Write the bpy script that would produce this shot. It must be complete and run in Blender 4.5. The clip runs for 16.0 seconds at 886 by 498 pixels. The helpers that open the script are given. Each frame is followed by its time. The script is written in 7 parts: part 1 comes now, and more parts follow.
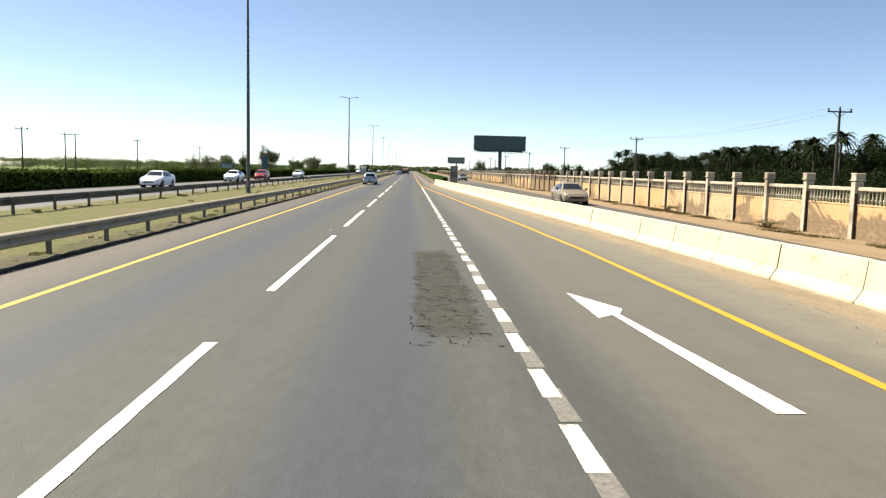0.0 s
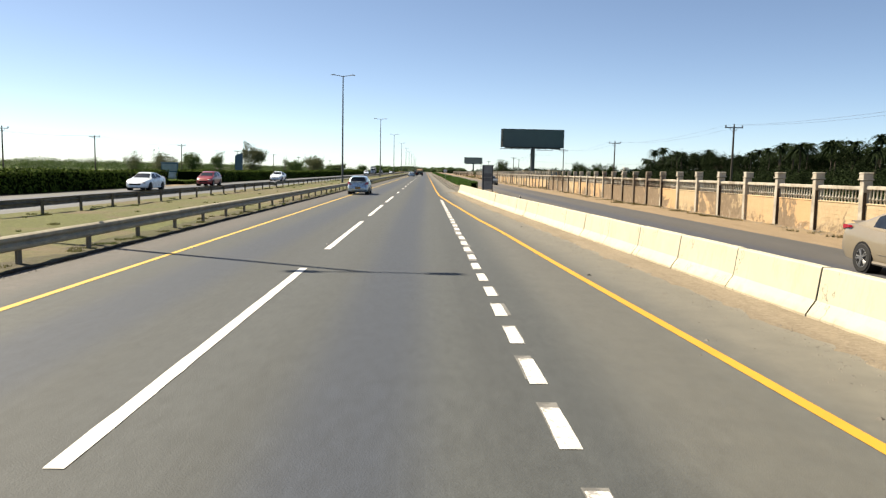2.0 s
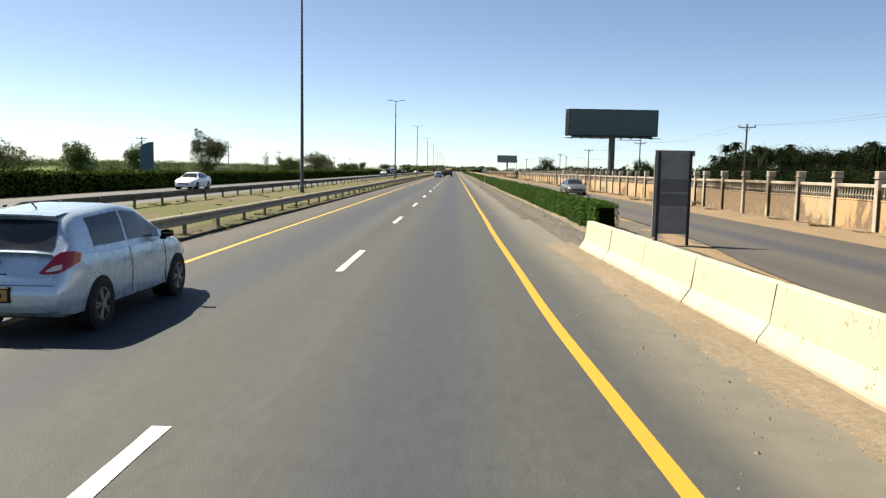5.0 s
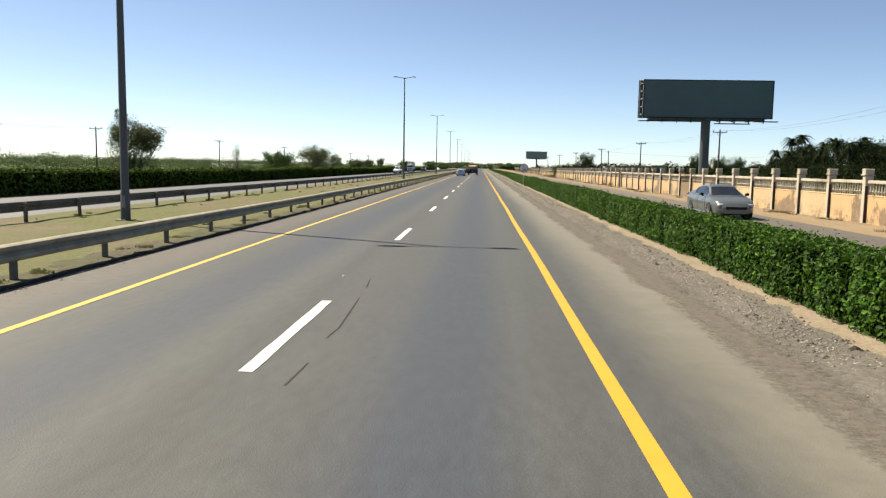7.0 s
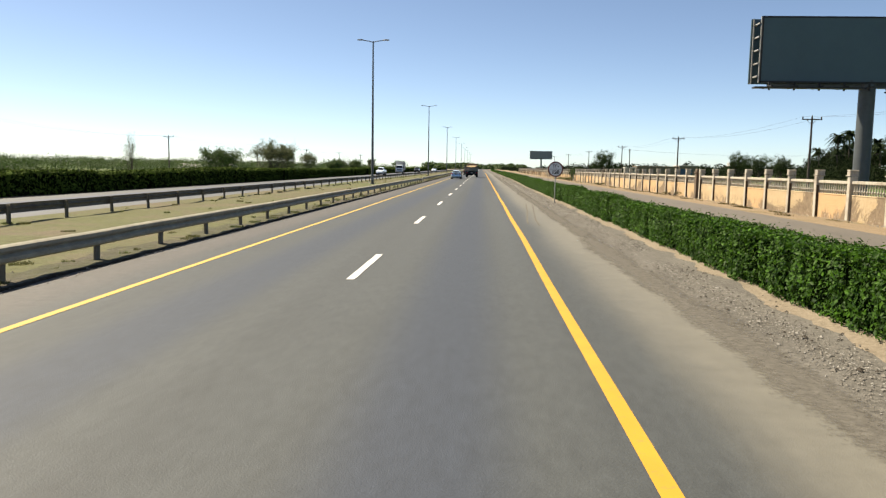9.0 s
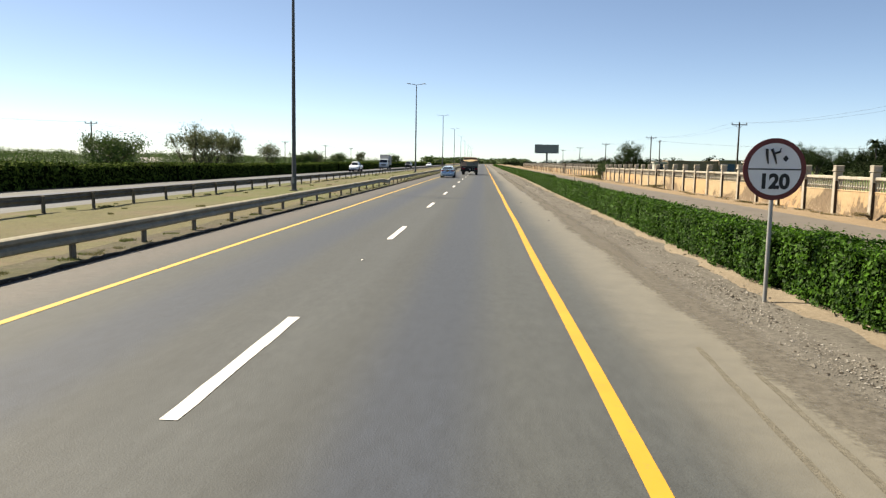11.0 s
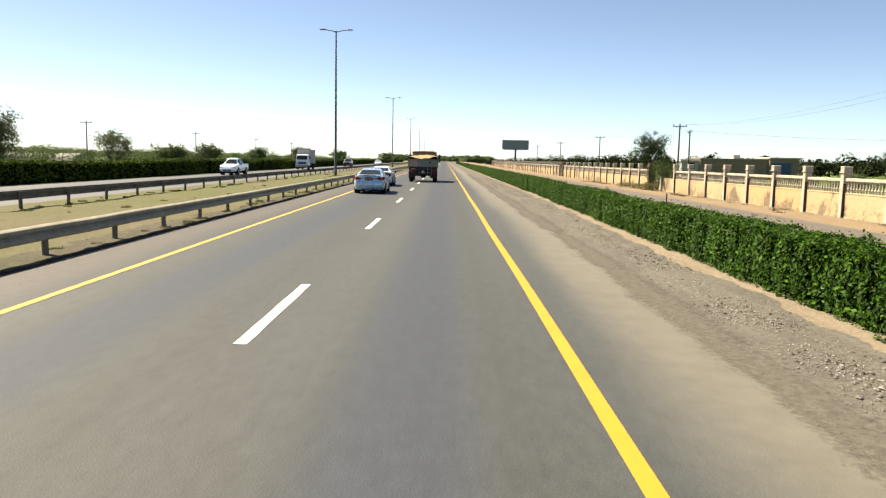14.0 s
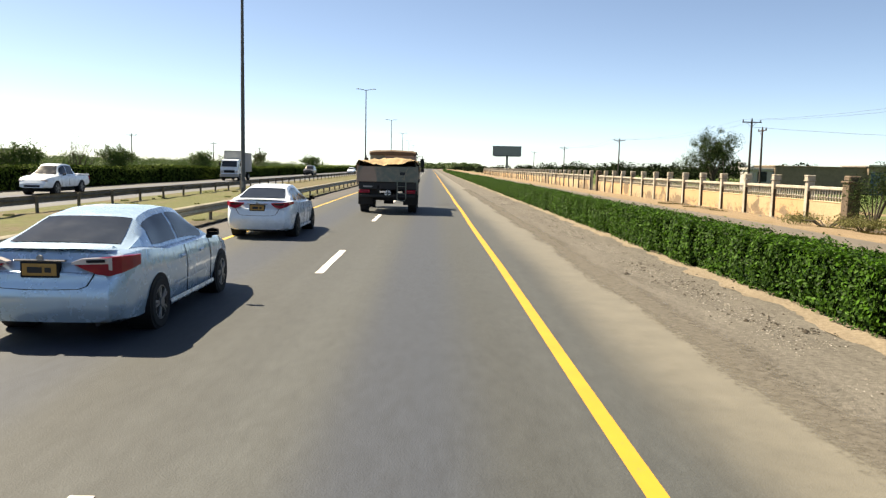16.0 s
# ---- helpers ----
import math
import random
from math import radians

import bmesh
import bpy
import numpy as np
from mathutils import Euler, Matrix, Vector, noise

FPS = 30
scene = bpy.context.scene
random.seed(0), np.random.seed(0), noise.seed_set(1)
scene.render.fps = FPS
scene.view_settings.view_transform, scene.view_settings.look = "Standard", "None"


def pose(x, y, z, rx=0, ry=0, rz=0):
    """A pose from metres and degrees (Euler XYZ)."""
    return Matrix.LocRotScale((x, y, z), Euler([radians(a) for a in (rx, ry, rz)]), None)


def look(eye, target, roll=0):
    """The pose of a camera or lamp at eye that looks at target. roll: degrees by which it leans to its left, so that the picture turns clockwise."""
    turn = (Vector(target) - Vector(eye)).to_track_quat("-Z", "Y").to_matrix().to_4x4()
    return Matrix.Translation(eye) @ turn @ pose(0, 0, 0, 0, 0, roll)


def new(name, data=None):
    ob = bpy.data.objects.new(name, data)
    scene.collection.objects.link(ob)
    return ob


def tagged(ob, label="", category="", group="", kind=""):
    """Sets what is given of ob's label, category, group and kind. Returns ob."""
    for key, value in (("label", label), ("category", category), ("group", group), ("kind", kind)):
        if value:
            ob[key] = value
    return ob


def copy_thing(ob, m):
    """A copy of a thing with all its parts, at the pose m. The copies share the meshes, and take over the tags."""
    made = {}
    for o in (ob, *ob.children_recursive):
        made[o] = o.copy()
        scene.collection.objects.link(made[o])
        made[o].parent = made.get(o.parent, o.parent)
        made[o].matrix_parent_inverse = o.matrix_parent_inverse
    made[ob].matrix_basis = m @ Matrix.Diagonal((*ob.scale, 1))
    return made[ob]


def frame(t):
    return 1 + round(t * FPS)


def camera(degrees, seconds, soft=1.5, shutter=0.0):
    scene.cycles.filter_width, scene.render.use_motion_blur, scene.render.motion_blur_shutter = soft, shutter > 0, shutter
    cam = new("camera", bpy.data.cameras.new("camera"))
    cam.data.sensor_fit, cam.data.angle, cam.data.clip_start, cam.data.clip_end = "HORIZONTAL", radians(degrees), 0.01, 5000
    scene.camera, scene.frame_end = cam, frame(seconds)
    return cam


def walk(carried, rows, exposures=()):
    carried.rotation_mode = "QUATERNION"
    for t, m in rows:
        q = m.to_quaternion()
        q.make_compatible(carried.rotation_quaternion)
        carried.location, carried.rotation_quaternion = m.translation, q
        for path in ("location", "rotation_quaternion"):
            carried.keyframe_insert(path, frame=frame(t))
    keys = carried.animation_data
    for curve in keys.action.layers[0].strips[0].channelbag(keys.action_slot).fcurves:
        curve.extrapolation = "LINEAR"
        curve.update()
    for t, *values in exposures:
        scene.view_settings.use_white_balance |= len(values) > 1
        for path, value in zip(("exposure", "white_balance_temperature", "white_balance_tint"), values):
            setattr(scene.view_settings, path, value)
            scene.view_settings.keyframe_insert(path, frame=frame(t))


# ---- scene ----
# ---------------------------------------------------------------- camera
EYE_HEIGHT = 2.0
PATH = (
    (0.0, 5.54, 0.00, -2.43, -5.93, -1.38),
    (0.5, 5.59, 8.84, -2.34, -5.98, -1.51),
    (1.0, 5.68, 17.68, -2.08, -6.04, -1.29),
    (1.5, 5.75, 26.45, -1.78, -5.85, -0.99),
    (2.0, 5.73, 35.20, -1.31, -5.89, -1.18),
    (2.5, 5.67, 43.96, -0.91, -6.02, -0.97),
    (3.0, 5.61, 52.59, -0.34, -6.01, -1.16),
    (3.5, 5.56, 61.19, -0.06, -6.05, -1.11),
    (4.0, 5.53, 69.70, 0.18, -5.97, -0.98),
    (6.5, 5.53, 111.92, 2.31, -6.12, -1.11),
    (7.0, 5.53, 120.39, 2.85, -6.24, -0.98),
    (7.5, 5.51, 128.86, 3.34, -6.23, -1.11),
    (8.0, 5.53, 137.32, 3.13, -6.18, -0.98),
    (10.5, 5.67, 179.95, 2.85, -6.43, -0.97),
    (11.0, 5.68, 188.63, 3.05, -6.60, -1.01),
    (11.5, 5.67, 197.27, 2.89, -6.61, -0.89),
    (12.0, 5.65, 205.90, 2.49, -6.66, -0.85),
    (12.5, 5.60, 214.50, 1.83, -6.64, -0.88),
    (13.0, 5.57, 223.04, 1.38, -6.67, -0.99),
    (13.5, 5.51, 231.61, 0.76, -6.73, -1.19),
    (14.0, 5.47, 240.18, 0.16, -6.75, -1.19),
    (14.5, 5.43, 248.74, -0.41, -6.45, -1.31),
    (15.0, 5.40, 257.30, -0.97, -6.42, -1.30),
    (15.5, 5.37, 265.87, -1.43, -6.30, -1.35),
    (16.0, 5.35, 274.41, -0.92, -6.18, -1.28),
)
cam = camera(60.66, 16.0, soft=1.3)
walk(cam, [(t, pose(x, y, EYE_HEIGHT, 90 + pitch, roll, yaw)) for t, x, y, yaw, pitch, roll in PATH],
     exposures=[(0, 1.48, 7400, 8.5), (0.45, 1.31, 7350, 8.5), (8, 1.28, 7350, 8.5), (10.5, 1.27, 7350, 8.5), (12.5, 1.53, 7800, 9), (16, 1.56, 7800, 9)])

# ---------------------------------------------------------------- light
TO_SUN = Vector((-0.558, 0.3, 0.774))
world = bpy.data.worlds.new("sky")
scene.world = world
world.use_nodes = True
wn = world.node_tree
sky = wn.nodes.new("ShaderNodeTexSky")
sky.sky_type = "NISHITA"
sky.sun_disc = False
sky.sun_elevation = math.asin(TO_SUN.z)
sky.sun_rotation = math.atan2(TO_SUN.x, TO_SUN.y)
sky.air_density, sky.dust_density, sky.ozone_density = 0.5, 0.3, 1.7
tint = wn.nodes.new("ShaderNodeMix")
tint.data_type, tint.blend_type = "RGBA", "MULTIPLY"
tint.inputs[0].default_value, tint.inputs[7].default_value = 1.0, (0.99, 1.0, 1.0, 1)
wn.links.new(sky.outputs[0], tint.inputs[6])
wn.links.new(tint.outputs[2], wn.nodes["Background"].inputs[0])
wn.nodes["Background"].inputs[1].default_value = 0.073
sun = new("sun", bpy.data.lights.new("sun", "SUN"))
sun.data.energy, sun.data.angle, sun.data.color = 5.0, radians(0.55), (1.0, 0.92, 0.79)
sun.matrix_basis = look(TO_SUN * 100, (0, 0, 0))


# ---------------------------------------------------------------- materials
class Nodes:
    """Short hand for building one node material."""

    def __init__(self, name):
        self.m = bpy.data.materials.new(name)
        self.m.use_nodes = True
        self.t = self.m.node_tree
        self.b = self.t.nodes["Principled BSDF"]
        self.coord = self.t.nodes.new("ShaderNodeTexCoord")
        self.geo = self.t.nodes.new("ShaderNodeNewGeometry")
        self.info = self.t.nodes.new("ShaderNodeObjectInfo")

    def link(self, a, b):
        self.t.links.new(a, b)

    def mapped(self, scale=(1, 1, 1), where="Object"):
        n = self.t.nodes.new("ShaderNodeMapping")
        n.inputs["Scale"].default_value = scale
        self.link(self.geo.outputs["Position"] if where == "World" else self.coord.outputs[where], n.inputs[0])
        return n.outputs[0]

    def noise(self, scale, detail=4.0, rough=0.6, vec=None, distort=0.0):
        n = self.t.nodes.new("ShaderNodeTexNoise")
        n.inputs["Scale"].default_value, n.inputs["Detail"].default_value = scale, detail
        n.inputs["Roughness"].default_value, n.inputs["Distortion"].default_value = rough, distort
        self.link(vec if vec is not None else self.mapped(), n.inputs["Vector"])
        return n.outputs["Fac"]

    def voronoi(self, scale, vec=None, feature="F1", out="Distance"):
        n = self.t.nodes.new("ShaderNodeTexVoronoi")
        n.feature = feature
        n.inputs["Scale"].default_value = scale
        self.link(vec if vec is not None else self.mapped(), n.inputs["Vector"])
        return n.outputs[out]

    def ramp(self, fac, *stops, smooth=False):
        n = self.t.nodes.new("ShaderNodeValToRGB")
        n.color_ramp.interpolation = "EASE" if smooth else "LINEAR"
        els = n.color_ramp.elements
        while len(els) < len(stops):
            els.new(0.5)
        for e, (at, c) in zip(els, stops):
            e.position = at
            e.color = (c, c, c, 1) if isinstance(c, (int, float)) else (*c, 1)
        self.link(fac, n.inputs[0])
        return n.outputs[0]

    def mix(self, fac, a, b, kind="MIX"):
        n = self.t.nodes.new("ShaderNodeMix")
        n.data_type, n.blend_type = "RGBA", kind
        for value, slot in ((fac, 0), (a, 6), (b, 7)):
            if hasattr(value, "links"):
                self.link(value, n.inputs[slot])
            else:
                n.inputs[slot].default_value = value if slot == 0 else (*value, 1)
        return n.outputs[2]

    def math(self, op, a, b=0.0):
        n = self.t.nodes.new("ShaderNodeMath")
        n.operation = op
        for value, slot in ((a, 0), (b, 1)):
            if hasattr(value, "links"):
                self.link(value, n.inputs[slot])
            else:
                n.inputs[slot].default_value = value
        return n.outputs[0]

    def axis(self, k, where="Object"):
        n = self.t.nodes.new("ShaderNodeSeparateXYZ")
        self.link(self.geo.outputs["Position"] if where == "World" else self.coord.outputs[where], n.inputs[0])
        return n.outputs[k]

    def bump(self, height, strength=0.4, distance=0.01):
        n = self.t.nodes.new("ShaderNodeBump")
        n.inputs["Strength"].default_value, n.inputs["Distance"].default_value = strength, distance
        self.link(height, n.inputs["Height"])
        self.link(n.outputs[0], self.b.inputs["Normal"])

    def done(self, color=None, rough=0.8, metal=0.0, spec=0.5, coat=0.0):
        for value, slot in ((color, "Base Color"), (rough, "Roughness")):
            if value is None:
                continue
            if hasattr(value, "links"):
                self.link(value, self.b.inputs[slot])
            else:
                self.b.inputs[slot].default_value = (*value, 1) if slot == "Base Color" else value
        self.b.inputs["Metallic"].default_value = metal
        self.b.inputs["Specular IOR Level"].default_value = spec
        self.b.inputs["Coat Weight"].default_value = coat
        return self.m


def shade(c, k):
    return tuple(min(1.0, v * k) for v in c)


def plain(name, c, rough=0.6, metal=0.0, vary=0.15, scale=6.0, bump=0.15, coat=0.0, spec=0.5):
    """A surface with stains at one scale and fine grain at another."""
    n = Nodes(name)
    big = n.ramp(n.noise(scale, 5), (0.3, shade(c, 1 - vary)), (0.7, shade(c, 1 + vary)))
    fine = n.noise(scale * 18, 3)
    col = n.mix(0.25, big, n.ramp(fine, (0.3, shade(c, 1 - vary * 1.5)), (0.7, shade(c, 1 + vary))))
    if bump:
        n.bump(fine, bump, 0.004)
    return n.done(col, rough, metal, coat=coat, spec=spec)


def asphalt_material(name, c, dust, dusty_from=None, lanes=(1.55, 5.15), dusty_along=None):
    """Sun-bleached asphalt: aggregate grain, long wheel tracks, and dust blown over the outer edge."""
    n = Nodes(name)
    grain = n.noise(55, 4, 0.7)
    blot = n.noise(0.35, 5, 0.6)
    tracks = n.noise(1.0, 3, 0.5, n.mapped((0.9, 0.012, 1)))
    col = n.ramp(blot, (0.3, shade(c, 0.9)), (0.7, shade(c, 1.1)))
    if lanes:
        col = n.mix(0.55, col, n.ramp(tracks, (0.35, shade(c, 0.72)), (0.65, shade(c, 1.2))))
        # oily bands down the middle of each lane, blue sky sheen painted in
        for centre in lanes:
            off = n.math("ADD", n.math("SUBTRACT", n.axis(0), centre), n.math("MULTIPLY", n.math("SUBTRACT", n.noise(0.4, 3, 0.5, n.mapped((1, 0.06, 1))), 0.5), 0.5))
            band = n.ramp(n.math("ABSOLUTE", off), (0.2, 0.9), (0.95, 0.0), smooth=True)
            col = n.mix(band, col, shade((c[0] * 0.84, c[1] * 0.97, c[2] * 1.36), 0.74))
    mottle = n.noise(8.0, 6, 0.72, n.mapped((1, 0.3, 1)))
    col = n.mix(1.0, col, n.ramp(mottle, (0.33, 0.84), (0.67, 1.15)), "MULTIPLY")
    col = n.mix(1.0, col, n.ramp(grain, (0.3, 0.68), (0.7, 1.3)), "MULTIPLY")
    chips = n.ramp(n.voronoi(9.0), (0.025, 1.0), (0.05, 0.0))
    few = n.ramp(n.noise(0.9, 3), (0.42, 0.2), (0.62, 0.8))
    col = n.mix(n.math("MULTIPLY", chips, few), col, shade(c, 2.0))
    if dusty_from is not None:
        wander = n.math("MULTIPLY", n.math("SUBTRACT", n.noise(0.6, 4, 0.6, n.mapped((1, 0.12, 1))), 0.5), 0.9)
        x = n.math("ADD", n.axis(0), wander)
        film = n.ramp(n.noise(2.2, 6, 0.65), (0.3, shade(dust, 0.82)), (0.7, shade(dust, 1.1)))
        for first, slope, least, most in ((dusty_from, 0.0, dusty_from, 0.28), (10.3, 0.035, dusty_from, 0.5), (11.7, 0.0385, dusty_from + 1.0, 0.85)):
            start = n.math("MAXIMUM", n.math("SUBTRACT", first, n.math("MULTIPLY", n.axis(1), slope)), least)
            col = n.mix(n.ramp(n.math("MULTIPLY", n.math("SUBTRACT", x, start), 0.7), (0.05, 0.0), (0.8, most), smooth=True), col, film)
        # the inner shoulder is paler too
        col = n.mix(n.ramp(n.math("MULTIPLY", n.math("ADD", x, 0.0), -1.0), (0.1, 0.0), (1.2, 0.6), smooth=True), col, n.ramp(n.noise(5.0, 6, 0.75), (0.35, (0.058, 0.05, 0.045)), (0.65, (0.1, 0.088, 0.079))))
    n.bump(n.math("ADD", grain, n.math("MULTIPLY", n.voronoi(70), 0.6)), 0.35, 0.006)
    if dusty_along is not None:
        far = n.ramp(n.math("MULTIPLY", n.axis(1), 0.001), (dusty_along[0] * 0.001, 0.0), (dusty_along[1] * 0.001, 0.6))
        col = n.mix(far, col, n.ramp(n.noise(1.4, 6, 0.65, n.mapped((1, 0.3, 1))), (0.3, shade(dust, 0.6)), (0.7, shade(dust, 0.9))))
    return n.done(col, n.ramp(grain, (0.2, 0.62), (0.8, 0.85)), spec=0.4)


def soil_material(name, c, c2, green=None, amount=0.5, ruts=0.5, speck=0.4):
    """Bare earth: broad patches, ruts along the road, fine grit and scattered dark and pale clods."""
    n = Nodes(name)
    fine = n.noise(14, 6, 0.7)
    col = n.ramp(n.noise(0.5, 5), (0.3, c), (0.7, c2))
    col = n.mix(ruts, col, n.ramp(n.noise(2.4, 6, 0.7, n.mapped((1, 0.14, 1))), (0.35, shade(c, 0.7)), (0.65, shade(c2, 1.15))))
    col = n.mix(speck, col, n.ramp(fine, (0.3, shade(c, 0.45)), (0.7, shade(c2, 1.35))))
    clods = n.ramp(n.noise(26, 4, 0.7), (0.62, 0.0), (0.68, 0.7))
    col = n.mix(clods, col, shade(c, 0.4))
    if green:
        patch = n.ramp(n.noise(0.22, 6, 0.7), (0.62 - amount * 0.3, 0.0), (0.75 - amount * 0.3, 0.85))
        fallow = n.ramp(n.noise(0.018, 4, 0.6), (0.45, 0.0), (0.6, 0.65))
        patch = n.math("MULTIPLY", patch, n.math("SUBTRACT", 1.0, fallow))
        col = n.mix(patch, col, n.ramp(n.noise(5, 5), (0.3, shade(green, 0.6)), (0.7, shade(green, 1.3))))
    n.bump(n.math("ADD", fine, n.math("MULTIPLY", n.noise(60, 3), 0.5)), 0.7, 0.03)
    return n.done(col, 0.95, spec=0.2)


def spill_material():
    """Grit that thins out raggedly over the asphalt's edge."""
    n = Nodes("washed_grit")
    col = n.ramp(n.noise(9, 6, 0.7), (0.3, (0.07, 0.064, 0.055)), (0.7, (0.155, 0.145, 0.125)))
    col = n.mix(n.ramp(n.noise(30, 3, 0.7), (0.6, 0.0), (0.68, 0.8)), col, (0.03, 0.026, 0.021))
    off = n.math("MULTIPLY", n.math("ABSOLUTE", n.math("SUBTRACT", n.axis(0), 8.72)), 1.0)
    ragged = n.math("ADD", n.math("MULTIPLY", n.math("SUBTRACT", n.noise(0.9, 6, 0.7, n.mapped((1, 0.35, 1))), 0.5), 0.9), n.math("MULTIPLY", n.math("SUBTRACT", n.noise(14, 4, 0.7), 0.5), 0.6))
    n.link(n.ramp(n.math("ADD", off, ragged), (0.1, 0.8), (0.4, 0.0), smooth=True), n.b.inputs["Alpha"])
    n.bump(n.noise(40, 4), 0.6, 0.015)
    return n.done(col, 0.95, spec=0.2)


def paint_line_material(name, c, worn, wear=0.45):
    n = Nodes(name)
    chips = n.ramp(n.noise(9, 7, 0.75), (wear, 1.0), (wear + 0.12, 0.0))
    scuff = n.ramp(n.noise(1.6, 4), (0.25, shade(c, 0.86)), (0.65, c))
    n.bump(n.noise(60, 3), 0.25, 0.003)
    return n.done(n.mix(chips, scuff, worn), 0.7)


def leaf_material(name, dark, light, rough=0.5, passing=0.25, spec=0.3, young=1.35):
    n = Nodes(name)
    pick = n.geo.outputs["Random Per Island"]
    col = n.ramp(pick, (0.0, dark), (0.75, light), (1.0, shade(light, young)))
    col = n.mix(n.ramp(n.noise(0.7, 3, vec=n.mapped(where="World")), (0.3, 0.0), (0.75, 0.5)), col, shade(dark, 1.2))
    m = n.done(col, rough, spec=spec)
    n.b.inputs["Transmission Weight"].default_value = 0.0
    tr = n.t.nodes.new("ShaderNodeBsdfTranslucent")
    mixer = n.t.nodes.new("ShaderNodeMixShader")
    out = n.t.nodes["Material Output"]
    n.link(col, tr.inputs[0])
    mixer.inputs[0].default_value = passing
    n.link(n.b.outputs[0], mixer.inputs[1])
    n.link(tr.outputs[0], mixer.inputs[2])
    n.link(mixer.outputs[0], out.inputs[0])
    return m


def car_paint(name, c, rough=0.28, metal=0.0):
    n = Nodes(name)
    dust = n.ramp(n.noise(2.2, 5), (0.45, 0.0), (0.85, 0.12))
    col = n.mix(dust, c, (0.242, 0.213, 0.173))
    return n.done(col, n.ramp(n.noise(5, 4), (0.3, rough), (0.7, rough + 0.12)), metal, coat=0.6)


def bare_zone(n):
    """Stretches of the wall whose render has nearly all come off."""
    near = n.ramp(n.math("MULTIPLY", n.math("ABSOLUTE", n.math("SUBTRACT", n.axis(1, "World"), 97.5)), 0.01), (0.075, 0.2), (0.11, 0.0))
    far = n.ramp(n.math("MULTIPLY", n.math("ABSOLUTE", n.math("SUBTRACT", n.axis(1, "World"), 131.0)), 0.01), (0.06, 0.17), (0.11, 0.0))
    bay = n.ramp(n.math("MULTIPLY", n.math("ABSOLUTE", n.math("SUBTRACT", n.axis(1, "World"), 186.0)), 0.01), (0.02, 0.15), (0.035, 0.0))
    return n.math("ADD", n.math("ADD", near, far), bay)


def wall_material():
    """Cream rendered block wall; the render has come off in brown-grey patches and in flakes near the foot."""
    n = Nodes("wall_blocks")
    w = n.mapped(where="World")
    cream = n.ramp(n.noise(0.3, 4, vec=w), (0.3, (0.34, 0.25, 0.145)), (0.7, (0.4, 0.325, 0.205)))
    cream = n.mix(0.3, cream, n.ramp(n.noise(9, 5, vec=w), (0.3, (0.34, 0.24, 0.14)), (0.7, (0.56, 0.47, 0.33))))
    cream = n.mix(n.math("MULTIPLY", n.geo.outputs["Random Per Island"], 0.25), cream, (0.36, 0.25, 0.14))
    cream = n.mix(n.ramp(n.info.outputs["Random"], (0.5, 0.0), (0.8, 0.7)), cream, (0.46, 0.29, 0.15))
    streak = n.ramp(n.noise(1.0, 5, 0.7, vec=n.mapped((3.0, 3.0, 0.5), "World")), (0.56, 0.0), (0.75, 0.4))
    cream = n.mix(streak, cream, (0.25, 0.17, 0.1))
    low = n.ramp(n.axis(2, "World"), (0.0, 0.06), (0.7, -0.02), (1.2, -0.07))
    bare = n.ramp(n.math("ADD", n.math("ADD", n.noise(0.16, 9, 0.7, vec=w, distort=0.8), bare_zone(n)), low), (0.55, 0.0), (0.585, 0.95))
    foot = n.math("MULTIPLY", n.ramp(n.noise(1.5, 7, 0.75, vec=w, distort=0.5), (0.5, 0.0), (0.56, 0.85)),
                  n.ramp(n.math("ADD", n.math("MULTIPLY", n.axis(2, "World"), 1.0), 0.25), (0.2, 1.0), (0.75, 0.0)))
    col = n.mix(bare, cream, n.ramp(n.noise(5, 6, 0.7, vec=w), (0.3, (0.12, 0.088, 0.06)), (0.7, (0.21, 0.16, 0.11))))
    col = n.mix(foot, col, n.ramp(n.noise(7, 5, 0.7, vec=w), (0.38, (0.13, 0.093, 0.06)), (0.52, (0.24, 0.18, 0.12)), (0.68, (0.42, 0.37, 0.3))))
    n.bump(n.math("SUBTRACT", n.noise(30, 5, vec=w), n.math("MULTIPLY", n.math("MAXIMUM", bare, foot), 1.5)), 0.6, 0.012)
    return n.done(col, 0.9, spec=0.2)


def trim_material():
    """Whitewashed plaster of piers and coping, browned by dust and damp in places."""
    n = Nodes("wall_trim_plaster")
    w = n.mapped(where="World")
    col = n.ramp(n.noise(2.5, 6, 0.65, vec=w), (0.3, (0.3, 0.27, 0.22)), (0.7, (0.42, 0.395, 0.34)))
    drip = n.ramp(n.noise(1.6, 6, 0.75, vec=n.mapped((2.0, 2.0, 0.6), "World")), (0.52, 0.0), (0.7, 0.6))
    col = n.mix(drip, col, (0.22, 0.165, 0.11))
    col = n.mix(n.ramp(n.math("ADD", n.noise(0.5, 4, vec=w), bare_zone(n)), (0.58, 0.0), (0.72, 0.85)), col, (0.12, 0.09, 0.065))
    n.bump(n.noise(24, 5, vec=w), 0.4, 0.008)
    return n.done(col, 0.9, spec=0.2)


def camouflage(name, a, b, dirt, scale=0.75, rough=0.75):
    n = Nodes(name)
    spots = n.ramp(n.noise(scale, 2, 0.4, n.mapped((1, 1.6, 0.5)), 0.6), (0.485, 0.0), (0.515, 1.0))
    col = n.mix(spots, a, b)
    col = n.mix(n.ramp(n.noise(5, 6, 0.7), (0.45, 0.0), (0.8, 0.7)), col, dirt)
    n.bump(n.noise(40, 4), 0.2, 0.004)
    return n.done(col, rough, spec=0.3)


